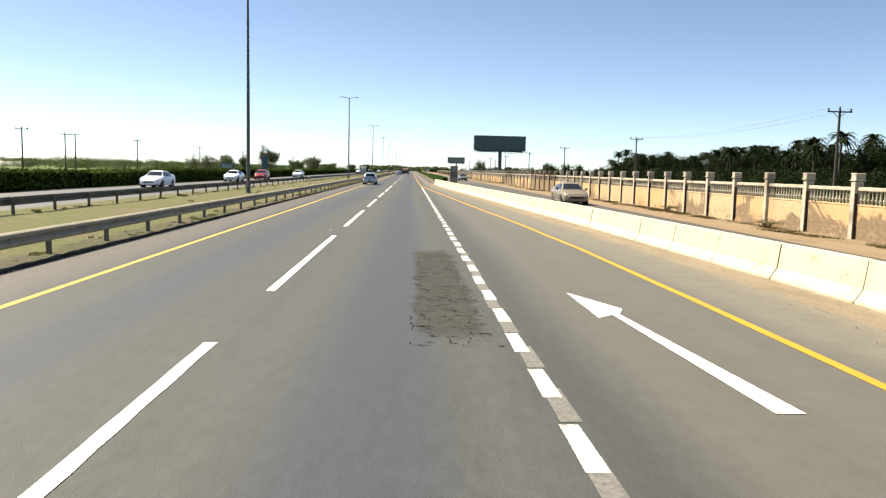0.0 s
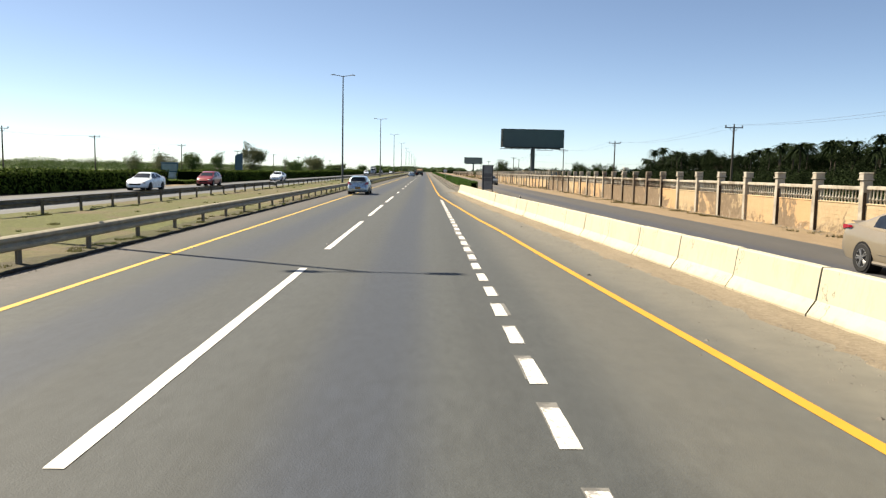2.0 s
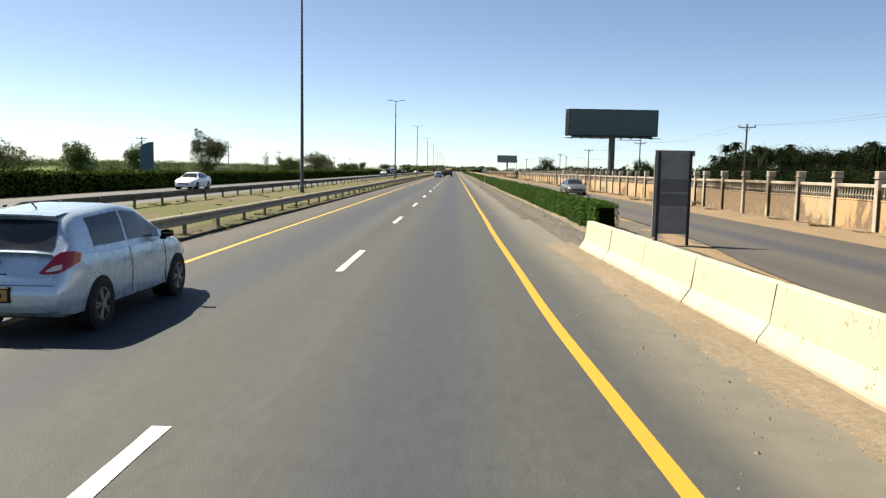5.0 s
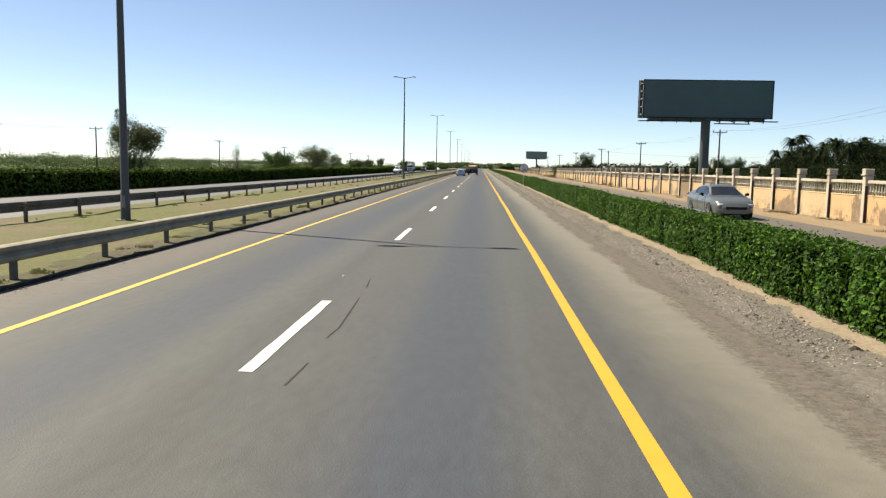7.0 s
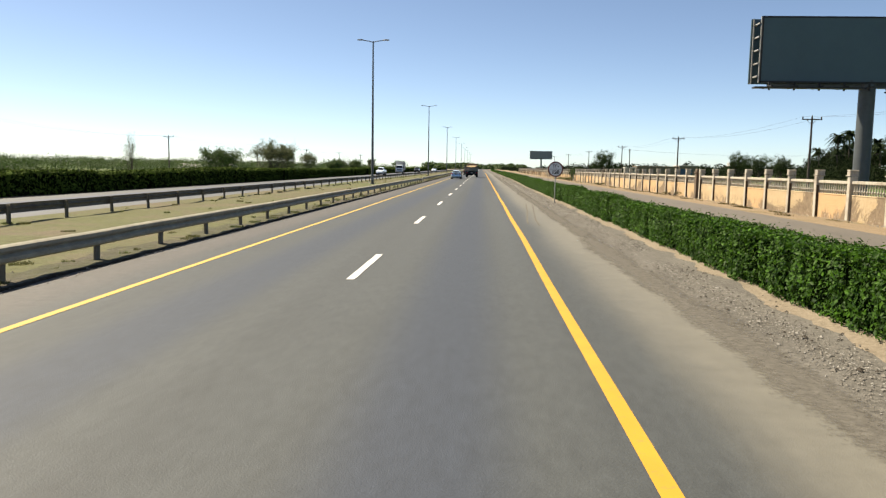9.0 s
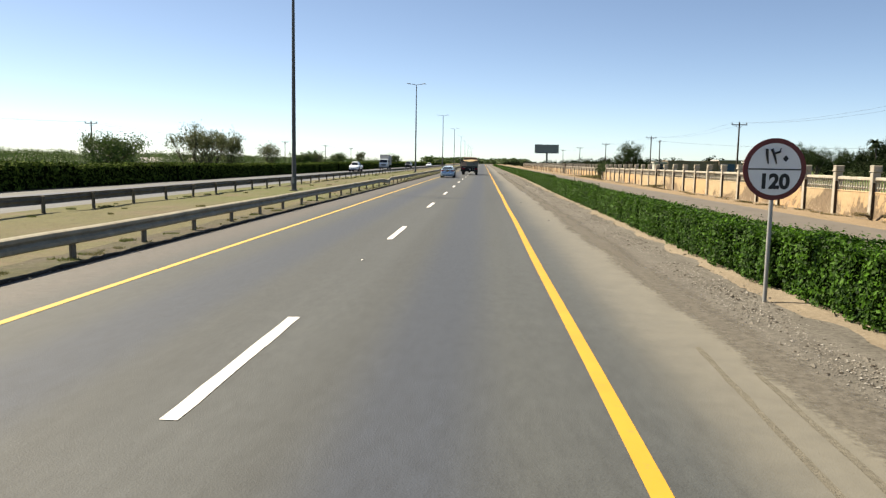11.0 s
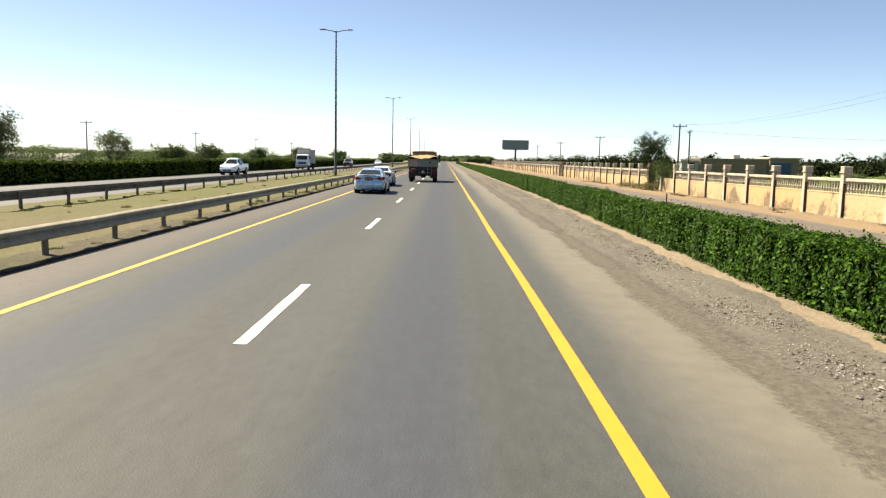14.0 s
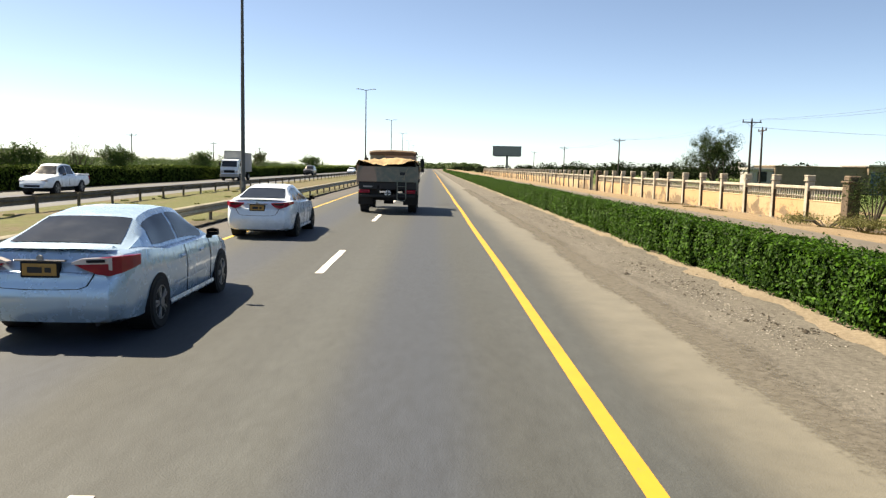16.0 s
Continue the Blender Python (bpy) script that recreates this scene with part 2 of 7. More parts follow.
def concrete_material(name, c):
    n = Nodes(name)
    w = n.mapped(where="World")
    col = n.ramp(n.noise(1.1, 6, 0.65, w), (0.3, shade(c, 0.86)), (0.7, c))
    col = n.mix(n.ramp(n.noise(2.2, 7, 0.75, n.mapped((1, 1, 0.3), "World")), (0.54, 0.0), (0.72, 0.5)), col, (0.3, 0.25, 0.165))
    low = n.ramp(n.math("ADD", n.axis(2), n.math("MULTIPLY", n.noise(2.6, 6, 0.7, w), 0.36)), (0.2, 0.6), (0.34, 0.0))
    col = n.mix(low, col, (0.3, 0.235, 0.16))
    # hairline cracks in a few places, and scrapes where wheels and bumpers have rubbed
    web = n.ramp(n.math("ABSOLUTE", n.math("SUBTRACT", n.noise(1.7, 5, 0.6, n.mapped((1, 1.4, 0.8), "World")), 0.5)), (0.002, 1.0), (0.006, 0.0))
    here = n.ramp(n.noise(0.9, 3, 0.5, n.mapped((1, 1, 1.6), "World")), (0.54, 0.0), (0.6, 0.95))
    col = n.mix(n.math("MULTIPLY", web, here), col, (0.06, 0.048, 0.036))
    scrape = n.ramp(n.noise(1.0, 6, 0.7, n.mapped((3.0, 0.5, 9.0), "World")), (0.66, 0.0), (0.75, 0.5))
    col = n.mix(scrape, col, (0.2, 0.18, 0.14))
    n.bump(n.math("SUBTRACT", n.noise(26, 6, 0.7, w), n.math("MULTIPLY", web, here)), 0.35, 0.008)
    return n.done(col, 0.85, spec=0.25)


def cracked_material():
    """Worn brown-grey asphalt that thins out raggedly into the sound surface round it."""
    n = Nodes("broken_asphalt")
    base = (0.047, 0.049, 0.046)
    col = n.ramp(n.noise(14, 6, 0.8), (0.35, shade(base, 0.45)), (0.65, shade(base, 1.7)))
    col = n.mix(n.ramp(n.noise(1.6, 4), (0.45, 0.0), (0.7, 0.4)), col, (0.068, 0.064, 0.058))
    fine = n.ramp(n.noise(1.0, 6, 0.75, n.mapped((2.4, 11.0, 1))), (0.36, 0.8), (0.42, 0.0))
    col = n.mix(fine, col, (0.018, 0.0171, 0.0153))
    off = n.math("ABSOLUTE", n.math("SUBTRACT", n.axis(0), 6.1))
    ragged = n.math("MULTIPLY", n.math("SUBTRACT", n.noise(1.5, 5, 0.65), 0.5), 0.5)
    across = n.ramp(n.math("ADD", off, ragged), (0.3, 1.0), (0.5, 0.0), smooth=True)
    along = n.ramp(n.math("MULTIPLY", n.math("ABSOLUTE", n.math("SUBTRACT", n.axis(1), 13.8)), 0.18), (0.72, 1.0), (0.92, 0.0), smooth=True)
    n.link(n.math("MULTIPLY", across, n.math("MULTIPLY", along, 0.7)), n.b.inputs["Alpha"])
    n.bump(n.math("SUBTRACT", n.noise(30, 4), n.math("MULTIPLY", fine, 1.2)), 0.7, 0.015)
    return n.done(col, 0.9, spec=0.2)


def glass_material(name, c=(0.02, 0.025, 0.03), rough=0.06):
    n = Nodes(name)
    smear = n.ramp(n.noise(3, 4), (0.3, rough), (0.7, rough + 0.08))
    return n.done(n.ramp(n.noise(1.5, 3), (0.3, shade(c, 0.7)), (0.7, shade(c, 1.4))), smear, spec=0.5)


M_ROAD = asphalt_material("road_asphalt", (0.0438, 0.0488, 0.0498), (0.168, 0.157, 0.126), 7.0)
M_OPP = asphalt_material("far_road_asphalt", (0.083, 0.088, 0.092), (0.189, 0.162, 0.135), lanes=(-12.4, -16.2))
M_SERVICE = asphalt_material("service_road_asphalt", (0.0621, 0.0578, 0.0513), (0.18, 0.155, 0.122), lanes=(14.9,), dusty_along=(110, 190))
M_BROKEN = cracked_material()
M_SAND = soil_material("sandy_ground", (0.185, 0.135, 0.082), (0.24, 0.182, 0.118), (0.089, 0.089, 0.03), 0.15)
M_FIELD = soil_material("field_ground", (0.075, 0.085, 0.032), (0.12, 0.12, 0.052), (0.05, 0.105, 0.016), 1.0)
M_MEDIAN = soil_material("median_soil", (0.088, 0.07, 0.047), (0.14, 0.115, 0.077), (0.085, 0.098, 0.036), 0.85, 0.5, 0.6)
M_GRAVEL = soil_material("shoulder_gravel", (0.075, 0.07, 0.061), (0.138, 0.13, 0.115), ruts=0.7, speck=0.5)
M_SHOULDER = soil_material("rail_shoulder_earth", (0.045, 0.039, 0.03), (0.098, 0.085, 0.065), (0.055, 0.06, 0.026), 0.75, 0.2, 0.85)
M_EDGE = soil_material("crumbled_edge", (0.02, 0.017, 0.013), (0.05, 0.042, 0.031), speck=0.65)
M_WHITE_LINE = paint_line_material("white_road_paint", (0.59, 0.583, 0.562), (0.259, 0.252, 0.238), 0.3)
M_DOT_LINE = paint_line_material("worn_white_road_paint", (0.576, 0.569, 0.547), (0.216, 0.209, 0.202), 0.38)
M_OLD_LINE = paint_line_material("old_faded_road_paint", (0.15, 0.148, 0.138), (0.085, 0.084, 0.08), 0.42)
M_YELLOW_LINE = paint_line_material("yellow_road_paint", (0.46, 0.24, 0.013), (0.26, 0.17, 0.05), 0.3)
M_PALE_YELLOW_LINE = paint_line_material("faded_yellow_road_paint", (0.46, 0.3, 0.05), (0.22, 0.17, 0.08), 0.33)
M_BARRIER = concrete_material("whitewashed_concrete", (0.45, 0.423, 0.32))
M_WALL = wall_material()
M_WALL_TRIM = trim_material()
M_DARK_FLANK = plain("dark_flank_plaster", (0.05, 0.035, 0.024), 0.95, vary=0.5, scale=3.0, bump=0.3)
M_GATE_PIER = plain("stained_gate_pier", (0.1, 0.072, 0.05), 0.9, vary=0.3, scale=2.5, bump=0.5)
M_RAIL = plain("galvanised_rail", (0.27, 0.25, 0.19), 0.65, 0.1, 0.3, 2.5)
M_DARK_RAIL = plain("dark_rail", (0.12, 0.108, 0.085), 0.7, 0.1, 0.35, 2.5)
M_POST = plain("rail_post_steel", (0.15, 0.128, 0.092), 0.75, 0.05, 0.3, 5)
M_LAMP = plain("lamp_pole_steel", (0.081, 0.0837, 0.0837), 0.55, 0.3, 0.12, 2)
M_LAMP_HEAD = plain("lamp_head", (0.189, 0.194, 0.194), 0.5, 0.2)
M_POLE_WOOD = plain("creosoted_pole", (0.0405, 0.0324, 0.027), 0.85, 0, 0.3, 3, 0.5)
M_CABLE = plain("black_cable", (0.027, 0.027, 0.0297), 0.6)
M_BOARD = plain("billboard_face", (0.0495, 0.09, 0.108), 0.5, 0, 0.1, 0.6)
M_BOARD_STEEL = plain("billboard_steel", (0.0702, 0.081, 0.0864), 0.55, 0.3, 0.2, 1.5)
M_PALE_STEEL = plain("pale_steel", (0.297, 0.297, 0.286), 0.5, 0.1)
M_DARK_STEEL = plain("dark_steel", (0.0162, 0.0162, 0.0173), 0.6, 0.2)
M_PANEL_GREY = plain("weathered_grey_panel", (0.194, 0.2, 0.194), 0.7, 0, 0.25, 1.8)
M_PANEL_DARK = plain("dark_grey_panel", (0.108, 0.108, 0.108), 0.7, 0, 0.2, 2)
M_SIGN_WHITE = plain("sign_white", (0.68, 0.69, 0.7), 0.5, 0, 0.08, 3)
M_SIGN_RED = plain("sign_red_faded", (0.108, 0.0135, 0.0135), 0.55, 0, 0.25, 4)
M_SIGN_BLACK = plain("sign_black", (0.0108, 0.0108, 0.0119), 0.6)
M_BLUE = plain("sign_blue", (0.04, 0.09, 0.15), 0.6, 0, 0.2, 1.5)
M_HEDGE = leaf_material("hedge_leaf", (0.006, 0.022, 0.002), (0.044, 0.112, 0.006), 0.55, 0.25, 0.12, 1.6)
# near-black, no gloss: shade between the leaves put into the core's colour
M_HEDGE_CORE = plain("hedge_core_shade", (0.004, 0.008, 0.002), 1.0, 0, 0.4, 5, spec=0.0)
M_HEDGE_FAR = leaf_material("roadside_shrub_leaf", (0.006, 0.014, 0.002), (0.085, 0.13, 0.02), 0.85, 0.05, 0.05)
M_TREE = leaf_material("tree_leaf", (0.022, 0.046, 0.011), (0.068, 0.11, 0.028), 0.55, 0.3, 0.2)
M_TREE_PALE = leaf_material("dusty_tree_leaf", (0.036, 0.046, 0.02), (0.105, 0.12, 0.058), 0.6, 0.4, 0.2)
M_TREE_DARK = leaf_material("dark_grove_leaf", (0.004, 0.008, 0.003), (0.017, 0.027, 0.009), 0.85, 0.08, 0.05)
M_ACACIA = leaf_material("acacia_leaf", (0.008, 0.016, 0.005), (0.045, 0.07, 0.024), 0.8, 0.2, 0.08)
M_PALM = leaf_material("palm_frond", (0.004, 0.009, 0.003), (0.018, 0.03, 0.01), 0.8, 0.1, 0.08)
M_BARK = plain("bark", (0.05, 0.04, 0.03), 0.9, 0, 0.3, 4, 0.6)
M_GRASS = leaf_material("dry_grass", (0.06, 0.052, 0.018), (0.15, 0.125, 0.045), 0.8)
M_WEED = leaf_material("green_weed", (0.09, 0.095, 0.035), (0.16, 0.155, 0.065), 0.85, 0.3, 0.1)
M_GREEN_WEED = leaf_material("dark_green_weed", (0.06, 0.075, 0.025), (0.12, 0.14, 0.055), 0.85, 0.5, 0.1)
M_SPILL = spill_material()
M_VERGE_SAND = soil_material("verge_sand", (0.15, 0.122, 0.088), (0.22, 0.185, 0.138))
M_SLIT = plain("open_crack", (0.004, 0.004, 0.004), 1.0, bump=0, spec=0.0)
M_TRACK = soil_material("tyre_marked_dust", (0.105, 0.098, 0.08), (0.135, 0.126, 0.102))
M_PALE_STONE = plain("pale_gravel_stone", (0.25, 0.238, 0.215), 0.9, 0, 0.3, 8, 0.4)
M_CLOD = plain("dark_clod", (0.035, 0.028, 0.02), 0.95, 0, 0.4, 8, 0.4)
M_STONE = plain("gravel_stone", (0.15, 0.137, 0.117), 0.9, 0, 0.3, 8, 0.4)
M_TYRE = plain("tyre_rubber", (0.00972, 0.00972, 0.00972), 0.85, 0, 0.2, 8)
M_RIM = plain("alloy_rim", (0.227, 0.232, 0.238), 0.4, 0.6)
M_RIM_DARK = plain("dark_rim", (0.0162, 0.0162, 0.0173), 0.45, 0.3)
M_BLACK = plain("black_plastic", (0.012, 0.012, 0.013), 0.7, spec=0.2)
M_GLASS = glass_material("tinted_glass", (0.014, 0.018, 0.024), 0.1)
M_TAIL = plain("tail_light_red", (0.26, 0.003, 0.02), 0.2, 0, 0.2, 6, 0, 0.2, 0.3)
M_TAIL_CLEAR = plain("lamp_clear", (0.5, 0.47, 0.47), 0.2, 0.1, 0.1, 6, 0, 0.5)
M_PLATE = plain("number_plate_yellow", (0.36, 0.2, 0.045), 0.5)
M_CHROME = plain("chrome_trim", (0.324, 0.324, 0.335), 0.2, 0.9)
# white and silver: blue of the reflected sky is put into the base colour
M_WHITE_CAR = car_paint("white_car_paint", (0.68, 0.76, 0.84), 0.22)
M_SILVER_CAR = car_paint("silver_car_paint", (0.4, 0.55, 0.7), 0.2, 0.4)
M_HATCH_CAR = car_paint("pale_blue_silver_paint", (0.42, 0.54, 0.66), 0.22, 0.35)
M_BLACK_CAR = car_paint("black_car_paint", (0.0108, 0.0108, 0.0119))
M_RED_CAR = car_paint("red_car_paint", (0.216, 0.0108, 0.0162))
M_TAN_CAR = car_paint("tan_car_paint", (0.194, 0.162, 0.113), 0.35)
M_GREEN_CAR = car_paint("dark_grey_car_paint", (0.1, 0.115, 0.12), 0.3, 0.3)
M_CAMO = camouflage("camouflage_paint", (0.34, 0.245, 0.19), (0.15, 0.17, 0.145), (0.34, 0.27, 0.21))
M_TARP = camouflage("tarpaulin", (0.3, 0.225, 0.125), (0.24, 0.175, 0.1), (0.34, 0.265, 0.16), 1.5, 0.9)
M_CANVAS = plain("canvas_roof", (0.0918, 0.0621, 0.0405), 0.9, 0, 0.2, 3, 0.5)
M_BED_WOOD = plain("truck_underside", (0.0189, 0.0162, 0.014), 0.85)
M_HOUSE = plain("whitewashed_house", (0.389, 0.378, 0.356), 0.85)
M_ROOF_BLUE = plain("blue_sheet_door", (0.04, 0.085, 0.16), 0.6)
M_MUD = plain("mud_block", (0.21, 0.165, 0.115), 0.95, vary=0.22, scale=1.5, bump=0.5)
M_SHED = plain("shed_wall", (0.227, 0.178, 0.13), 0.9)
M_TUNNEL = plain("white_tunnel_sheet", (0.378, 0.367, 0.346), 0.8)
M_ROPE = plain("rope", (0.324, 0.281, 0.194), 0.9)


# ---------------------------------------------------------------- mesh helpers
class Shape:
    """Collects vertices and faces of one mesh."""

    def __init__(self):
        self.v, self.f = [], []

    def add(self, verts, faces):
        k = len(self.v)
        self.v += [tuple(p) for p in verts]
        self.f += [tuple(k + i for i in face) for face in faces]
        return self

    def box(self, x0, x1, y0, y1, z0, z1, bevel=0.0, m=None):
        b = min(bevel, (x1 - x0) / 3, (y1 - y0) / 3, (z1 - z0) / 3)
        if b <= 0:
            vs = [Vector((x, y, z)) for z in (z0, z1) for y in (y0, y1) for x in (x0, x1)]
            fs = [(0, 2, 3, 1), (4, 5, 7, 6), (0, 1, 5, 4), (2, 6, 7, 3), (0, 4, 6, 2), (1, 3, 7, 5)]
        else:
            bm = bmesh.new()
            bmesh.ops.create_cube(bm, size=1)
            for p in bm.verts:
                p.co = Vector(((x0 + x1) / 2 + p.co.x * (x1 - x0), (y0 + y1) / 2 + p.co.y * (y1 - y0), (z0 + z1) / 2 + p.co.z * (z1 - z0)))
            bmesh.ops.bevel(bm, geom=bm.edges[:], offset=b, segments=1, affect="EDGES")
            bm.verts.index_update()
            vs, fs = [p.co.copy() for p in bm.verts], [[p.index for p in q.verts] for q in bm.faces]
            bm.free()
        if m is not None:
            vs = [m @ p for p in vs]
        return self.add(vs, fs)

    def tube(self, points, radii, sides=8, caps=True):
        """A round tube through points, with a radius at each."""
        vs, fs = [], []
        pts = [Vector(p) for p in points]
        for i, p in enumerate(pts):
            d = (pts[min(i + 1, len(pts) - 1)] - pts[max(i - 1, 0)]).normalized()
            a = d.cross(Vector((0, 0, 1)) if abs(d.z) < 0.9 else Vector((1, 0, 0))).normalized()
            b = d.cross(a)
            r = radii[i] if isinstance(radii, (list, tuple)) else radii
            vs += [p + r * (math.cos(t) * a + math.sin(t) * b) for t in (2 * math.pi * k / sides for k in range(sides))]
        for i in range(len(pts) - 1):
            for k in range(sides):
                fs.append((i * sides + k, i * sides + (k + 1) % sides, (i + 1) * sides + (k + 1) % sides, (i + 1) * sides + k))
        if caps:
            fs += [tuple(range(sides))[::-1], tuple(range((len(pts) - 1) * sides, len(pts) * sides))]
        return self.add(vs, fs)

    def sweep(self, outline, y0, y1):
        """A closed outline of (x, z) pushed from y0 to y1."""
        n = len(outline)
        vs = [(x, y, z) for y in (y0, y1) for x, z in outline]
        fs = [(k, (k + 1) % n, n + (k + 1) % n, n + k) for k in range(n)]
        return self.add(vs, fs + [tuple(range(n))[::-1], tuple(range(n, 2 * n))])

    def grid(self, rows, closed=False):
        """A sheet through rows of points."""
        n = len(rows[0])
        fs = []
        for i in range(len(rows) - 1):
            for k in range(n if closed else n - 1):
                fs.append((i * n + k, i * n + (k + 1) % n, (i + 1) * n + (k + 1) % n, (i + 1) * n + k))
        return self.add([p for r in rows for p in r], fs)

    def wheel(self, x, y, z, radius, width, inner=0.0, sides=28, dish=0.0):
        """A ring with its axle along x and rounded shoulders."""
        h = width / 2
        prof = [(-h, inner), (-h, radius * 0.93), (-h * 0.8, radius), (h * 0.8, radius), (h, radius * 0.93), (h, inner)]
        rows = [[(x + a, y + r * math.cos(t), z + r * math.sin(t)) for a, r in prof] for t in (2 * math.pi * k / sides for k in range(sides + 1))]
        self.grid(rows)
        if inner == 0:
            pass
        return self

    def disc(self, x, y, z, radius, depth, sides=24):
        return self.tube([(x - depth / 2, y, z), (x + depth / 2, y, z)], radius, sides)

    def leaf(self, p, size, rng, lift=0.35, normal=None):
        """One bent leaf blade of two quads."""
        n = Vector(normal) if normal is not None else Vector((rng.uniform(-1, 1), rng.uniform(-1, 1), rng.uniform(-0.2, 1)))
        n = (n + Vector((rng.uniform(-1, 1), rng.uniform(-1, 1), rng.uniform(-1, 1))) * 0.7).normalized()
        a = n.orthogonal().normalized()
        a = (a * math.cos(rng.uniform(0, 6.28)) + n.cross(a) * math.sin(rng.uniform(0, 6.28)))
        a = a.normalized() if a.length > 1e-3 else n.orthogonal().normalized()
        b = n.cross(a)
        p = Vector(p)
        s = size * rng.uniform(0.7, 1.3)
        return self.add([p - a * s * 0.5, p + b * s * 0.27 + n * s * 0.05, p + a * s * 0.5, p - b * s * 0.27 + n * s * 0.05], [(0, 1, 2, 3)])


def mesh_of(name, shape, material, smooth=False):
    me = bpy.data.meshes.new(name)
    me.from_pydata(shape.v, [], shape.f)
    me.materials.append(material)
    if smooth:
        me.shade_smooth()
        me.set_sharp_from_angle(angle=radians(42))
    me.update()
    return me


def part(name, shape, material, parent, label="", smooth=False, at=None):
    """One mesh object under a thing or under a part."""
    me = shape if isinstance(shape, bpy.types.Mesh) else mesh_of(name, shape, material, smooth)
    ob = new(name, me)
    ob.parent = parent
    if at is not None:
        ob.location = at
    return tagged(ob, label)


def thing(name, label, category, at=(0, 0, 0), turn=0.0, group="", kind="", scale=1.0):
    """An empty at a thing's base, for its parts."""
    ob = new(name)
    ob.empty_display_size = 0.2
    ob.location, ob.rotation_euler = at, (0, 0, radians(turn))
    ob.scale = (scale, scale, scale)
    return tagged(ob, label, category, group, kind)


def solid(name, shape, material, label, category, kind="", smooth=False, group=""):
    return tagged(new(name, mesh_of(name, shape, material, smooth)), label, category, group, kind)


def follow(table, y):
    """A value between the rows (y, value) of a table."""
    return float(np.interp(y, [r[0] for r in table], [r[1] for r in table]))


# ---------------------------------------------------------------- the plan along the road (y) and across it (x)
LEFT_LINE, LANE_LINE, RIGHT_LINE = 0.0, 3.32, 6.79
RIGHT_EDGE_LINE = ((-40, 10.2), (12, 10.18), (20, 10.08), (24.5, 9.9), (28, 9.82), (34, 9.55), (38, 9.3), (42, 9.11), (47, 8.88), (51, 8.7), (61, 8.28), (66, 8.0), (78, 7.53), (81, 7.38), (97, 6.85), (112, 6.79), (900, 6.79))
BARRIER_FOOT = ((-40, 13.6), (12, 12.6), (31, 11.95), (38, 11.52), (46, 11.17), (62, 10.45), (80, 9.58), (108, 8.72), (120, 8.6))
ASPHALT_EDGE = ((-40, 13.3), (12, 12.4), (46, 11.1), (80, 9.4), (108, 8.7), (125, 8.65), (900, 8.65))
HEDGE_FOOT = ((108, 10.2), (120, 10.3), (240, 10.5), (285, 10.95), (900, 11.0))
NEAR_RAIL, FAR_RAIL, LAMP_ROW = -2.04, -9.1, -6.22
OPP_IN, OPP_OUT = -10.3, -19.0
SERVICE_IN = ((-60, 14.0), (12, 13.1), (31, 12.5), (46, 11.9), (102, 11.9), (110, 13.1), (900, 13.1))
SERVICE_OUT = ((-60, 17.6), (115, 17.8), (190, 19.0), (900, 19.2))
WALL_FACE = ((-40, 22.05), (85, 22.4), (175, 22.6), (215, 22.85), (303, 23.3), (360, 23.6), (900, 27.0))
FOOT_DROP = 0.2
LAMPS = (55.75, 144.97, 235.96, 321.57, 409.24, 495.77, 583.5, 671.0, 759.0, 847.0, 935.0)


def wall_face(y):
    return follow(WALL_FACE, y)


def ground_rows(x_of, ys, nx, z_of):
    return [[(x, y, z_of(x, y)) for x in (x_of(y)[0] + (x_of(y)[1] - x_of(y)[0]) * k / nx for k in range(nx + 1))] for y in ys]


def rough_z(x, y, amp, size):
    return amp * noise.noise((x / size, y / size, 1.7)) + 0.4 * amp * noise.noise((x * 3.1 / size, y * 3.1 / size, 5.2))


# ---------------------------------------------------------------- ground and roads
ground_shape = Shape().add([(-3000, -600, -0.36), (3000, -600, -0.36), (3000, 4500, -0.36), (-3000, 4500, -0.36)], [(0, 1, 2, 3)])
solid("ground", ground_shape, M_FIELD, "flat dry farmland with green patches", "ground", "structure")

ys_long = [-60 + 4 * k for k in range(300)]
ys_fine = [-20 + 1.0 * k for k in range(420)] + [400 + 8 * k for k in range(90)]

verge = Shape().grid(ground_rows(lambda y: (follow(ASPHALT_EDGE, y) - 0.25, 14.0), ys_fine, 18,
                                 lambda x, y: -0.03 + rough_z(x, y, 0.035, 1.4) * min(1, max(0, (x - follow(ASPHALT_EDGE, y)) * 1.6)) + 0.004))
solid("verge", verge, M_GRAVEL, "grey stony gravel verge beside the carriageway", "verge", "structure", True)
def strip_level(x, y):
    """Height of the sand between the service road and the wall, which stands a little lower."""
    out, wall = follow(SERVICE_OUT, y), wall_face(y)
    u = (x - out) / (wall - 0.5 - out)
    if u <= 1:
        return -0.012 - FOOT_DROP * max(0.0, u) ** 1.3
    return -FOOT_DROP - 0.012 - 0.15 * min(1.0, (x - wall) / 3.0) * (1 if x > wall else 0)


sand = Shape().grid(ground_rows(lambda y: (follow(SERVICE_OUT, y) - 0.3, 34.0), ys_fine, 40,
                                lambda x, y: strip_level(x, y) + rough_z(x, y, 0.075, 1.7) * min(1, max(0, x - follow(SERVICE_OUT, y) - 0.1))))
solid("wall_strip", sand, M_SAND, "pale orange sand strip along the boundary wall", "sand", "structure", True)
spill = Shape().grid(ground_rows(lambda y: (8.15, 9.25), [118 + 0.6 * k for k in range(380)], 8, lambda x, y: 0.004 + 0.006 * max(0.0, noise.noise((x * 3, y * 2, 4))) - 0.03 * max(0.0, x - 8.75)))
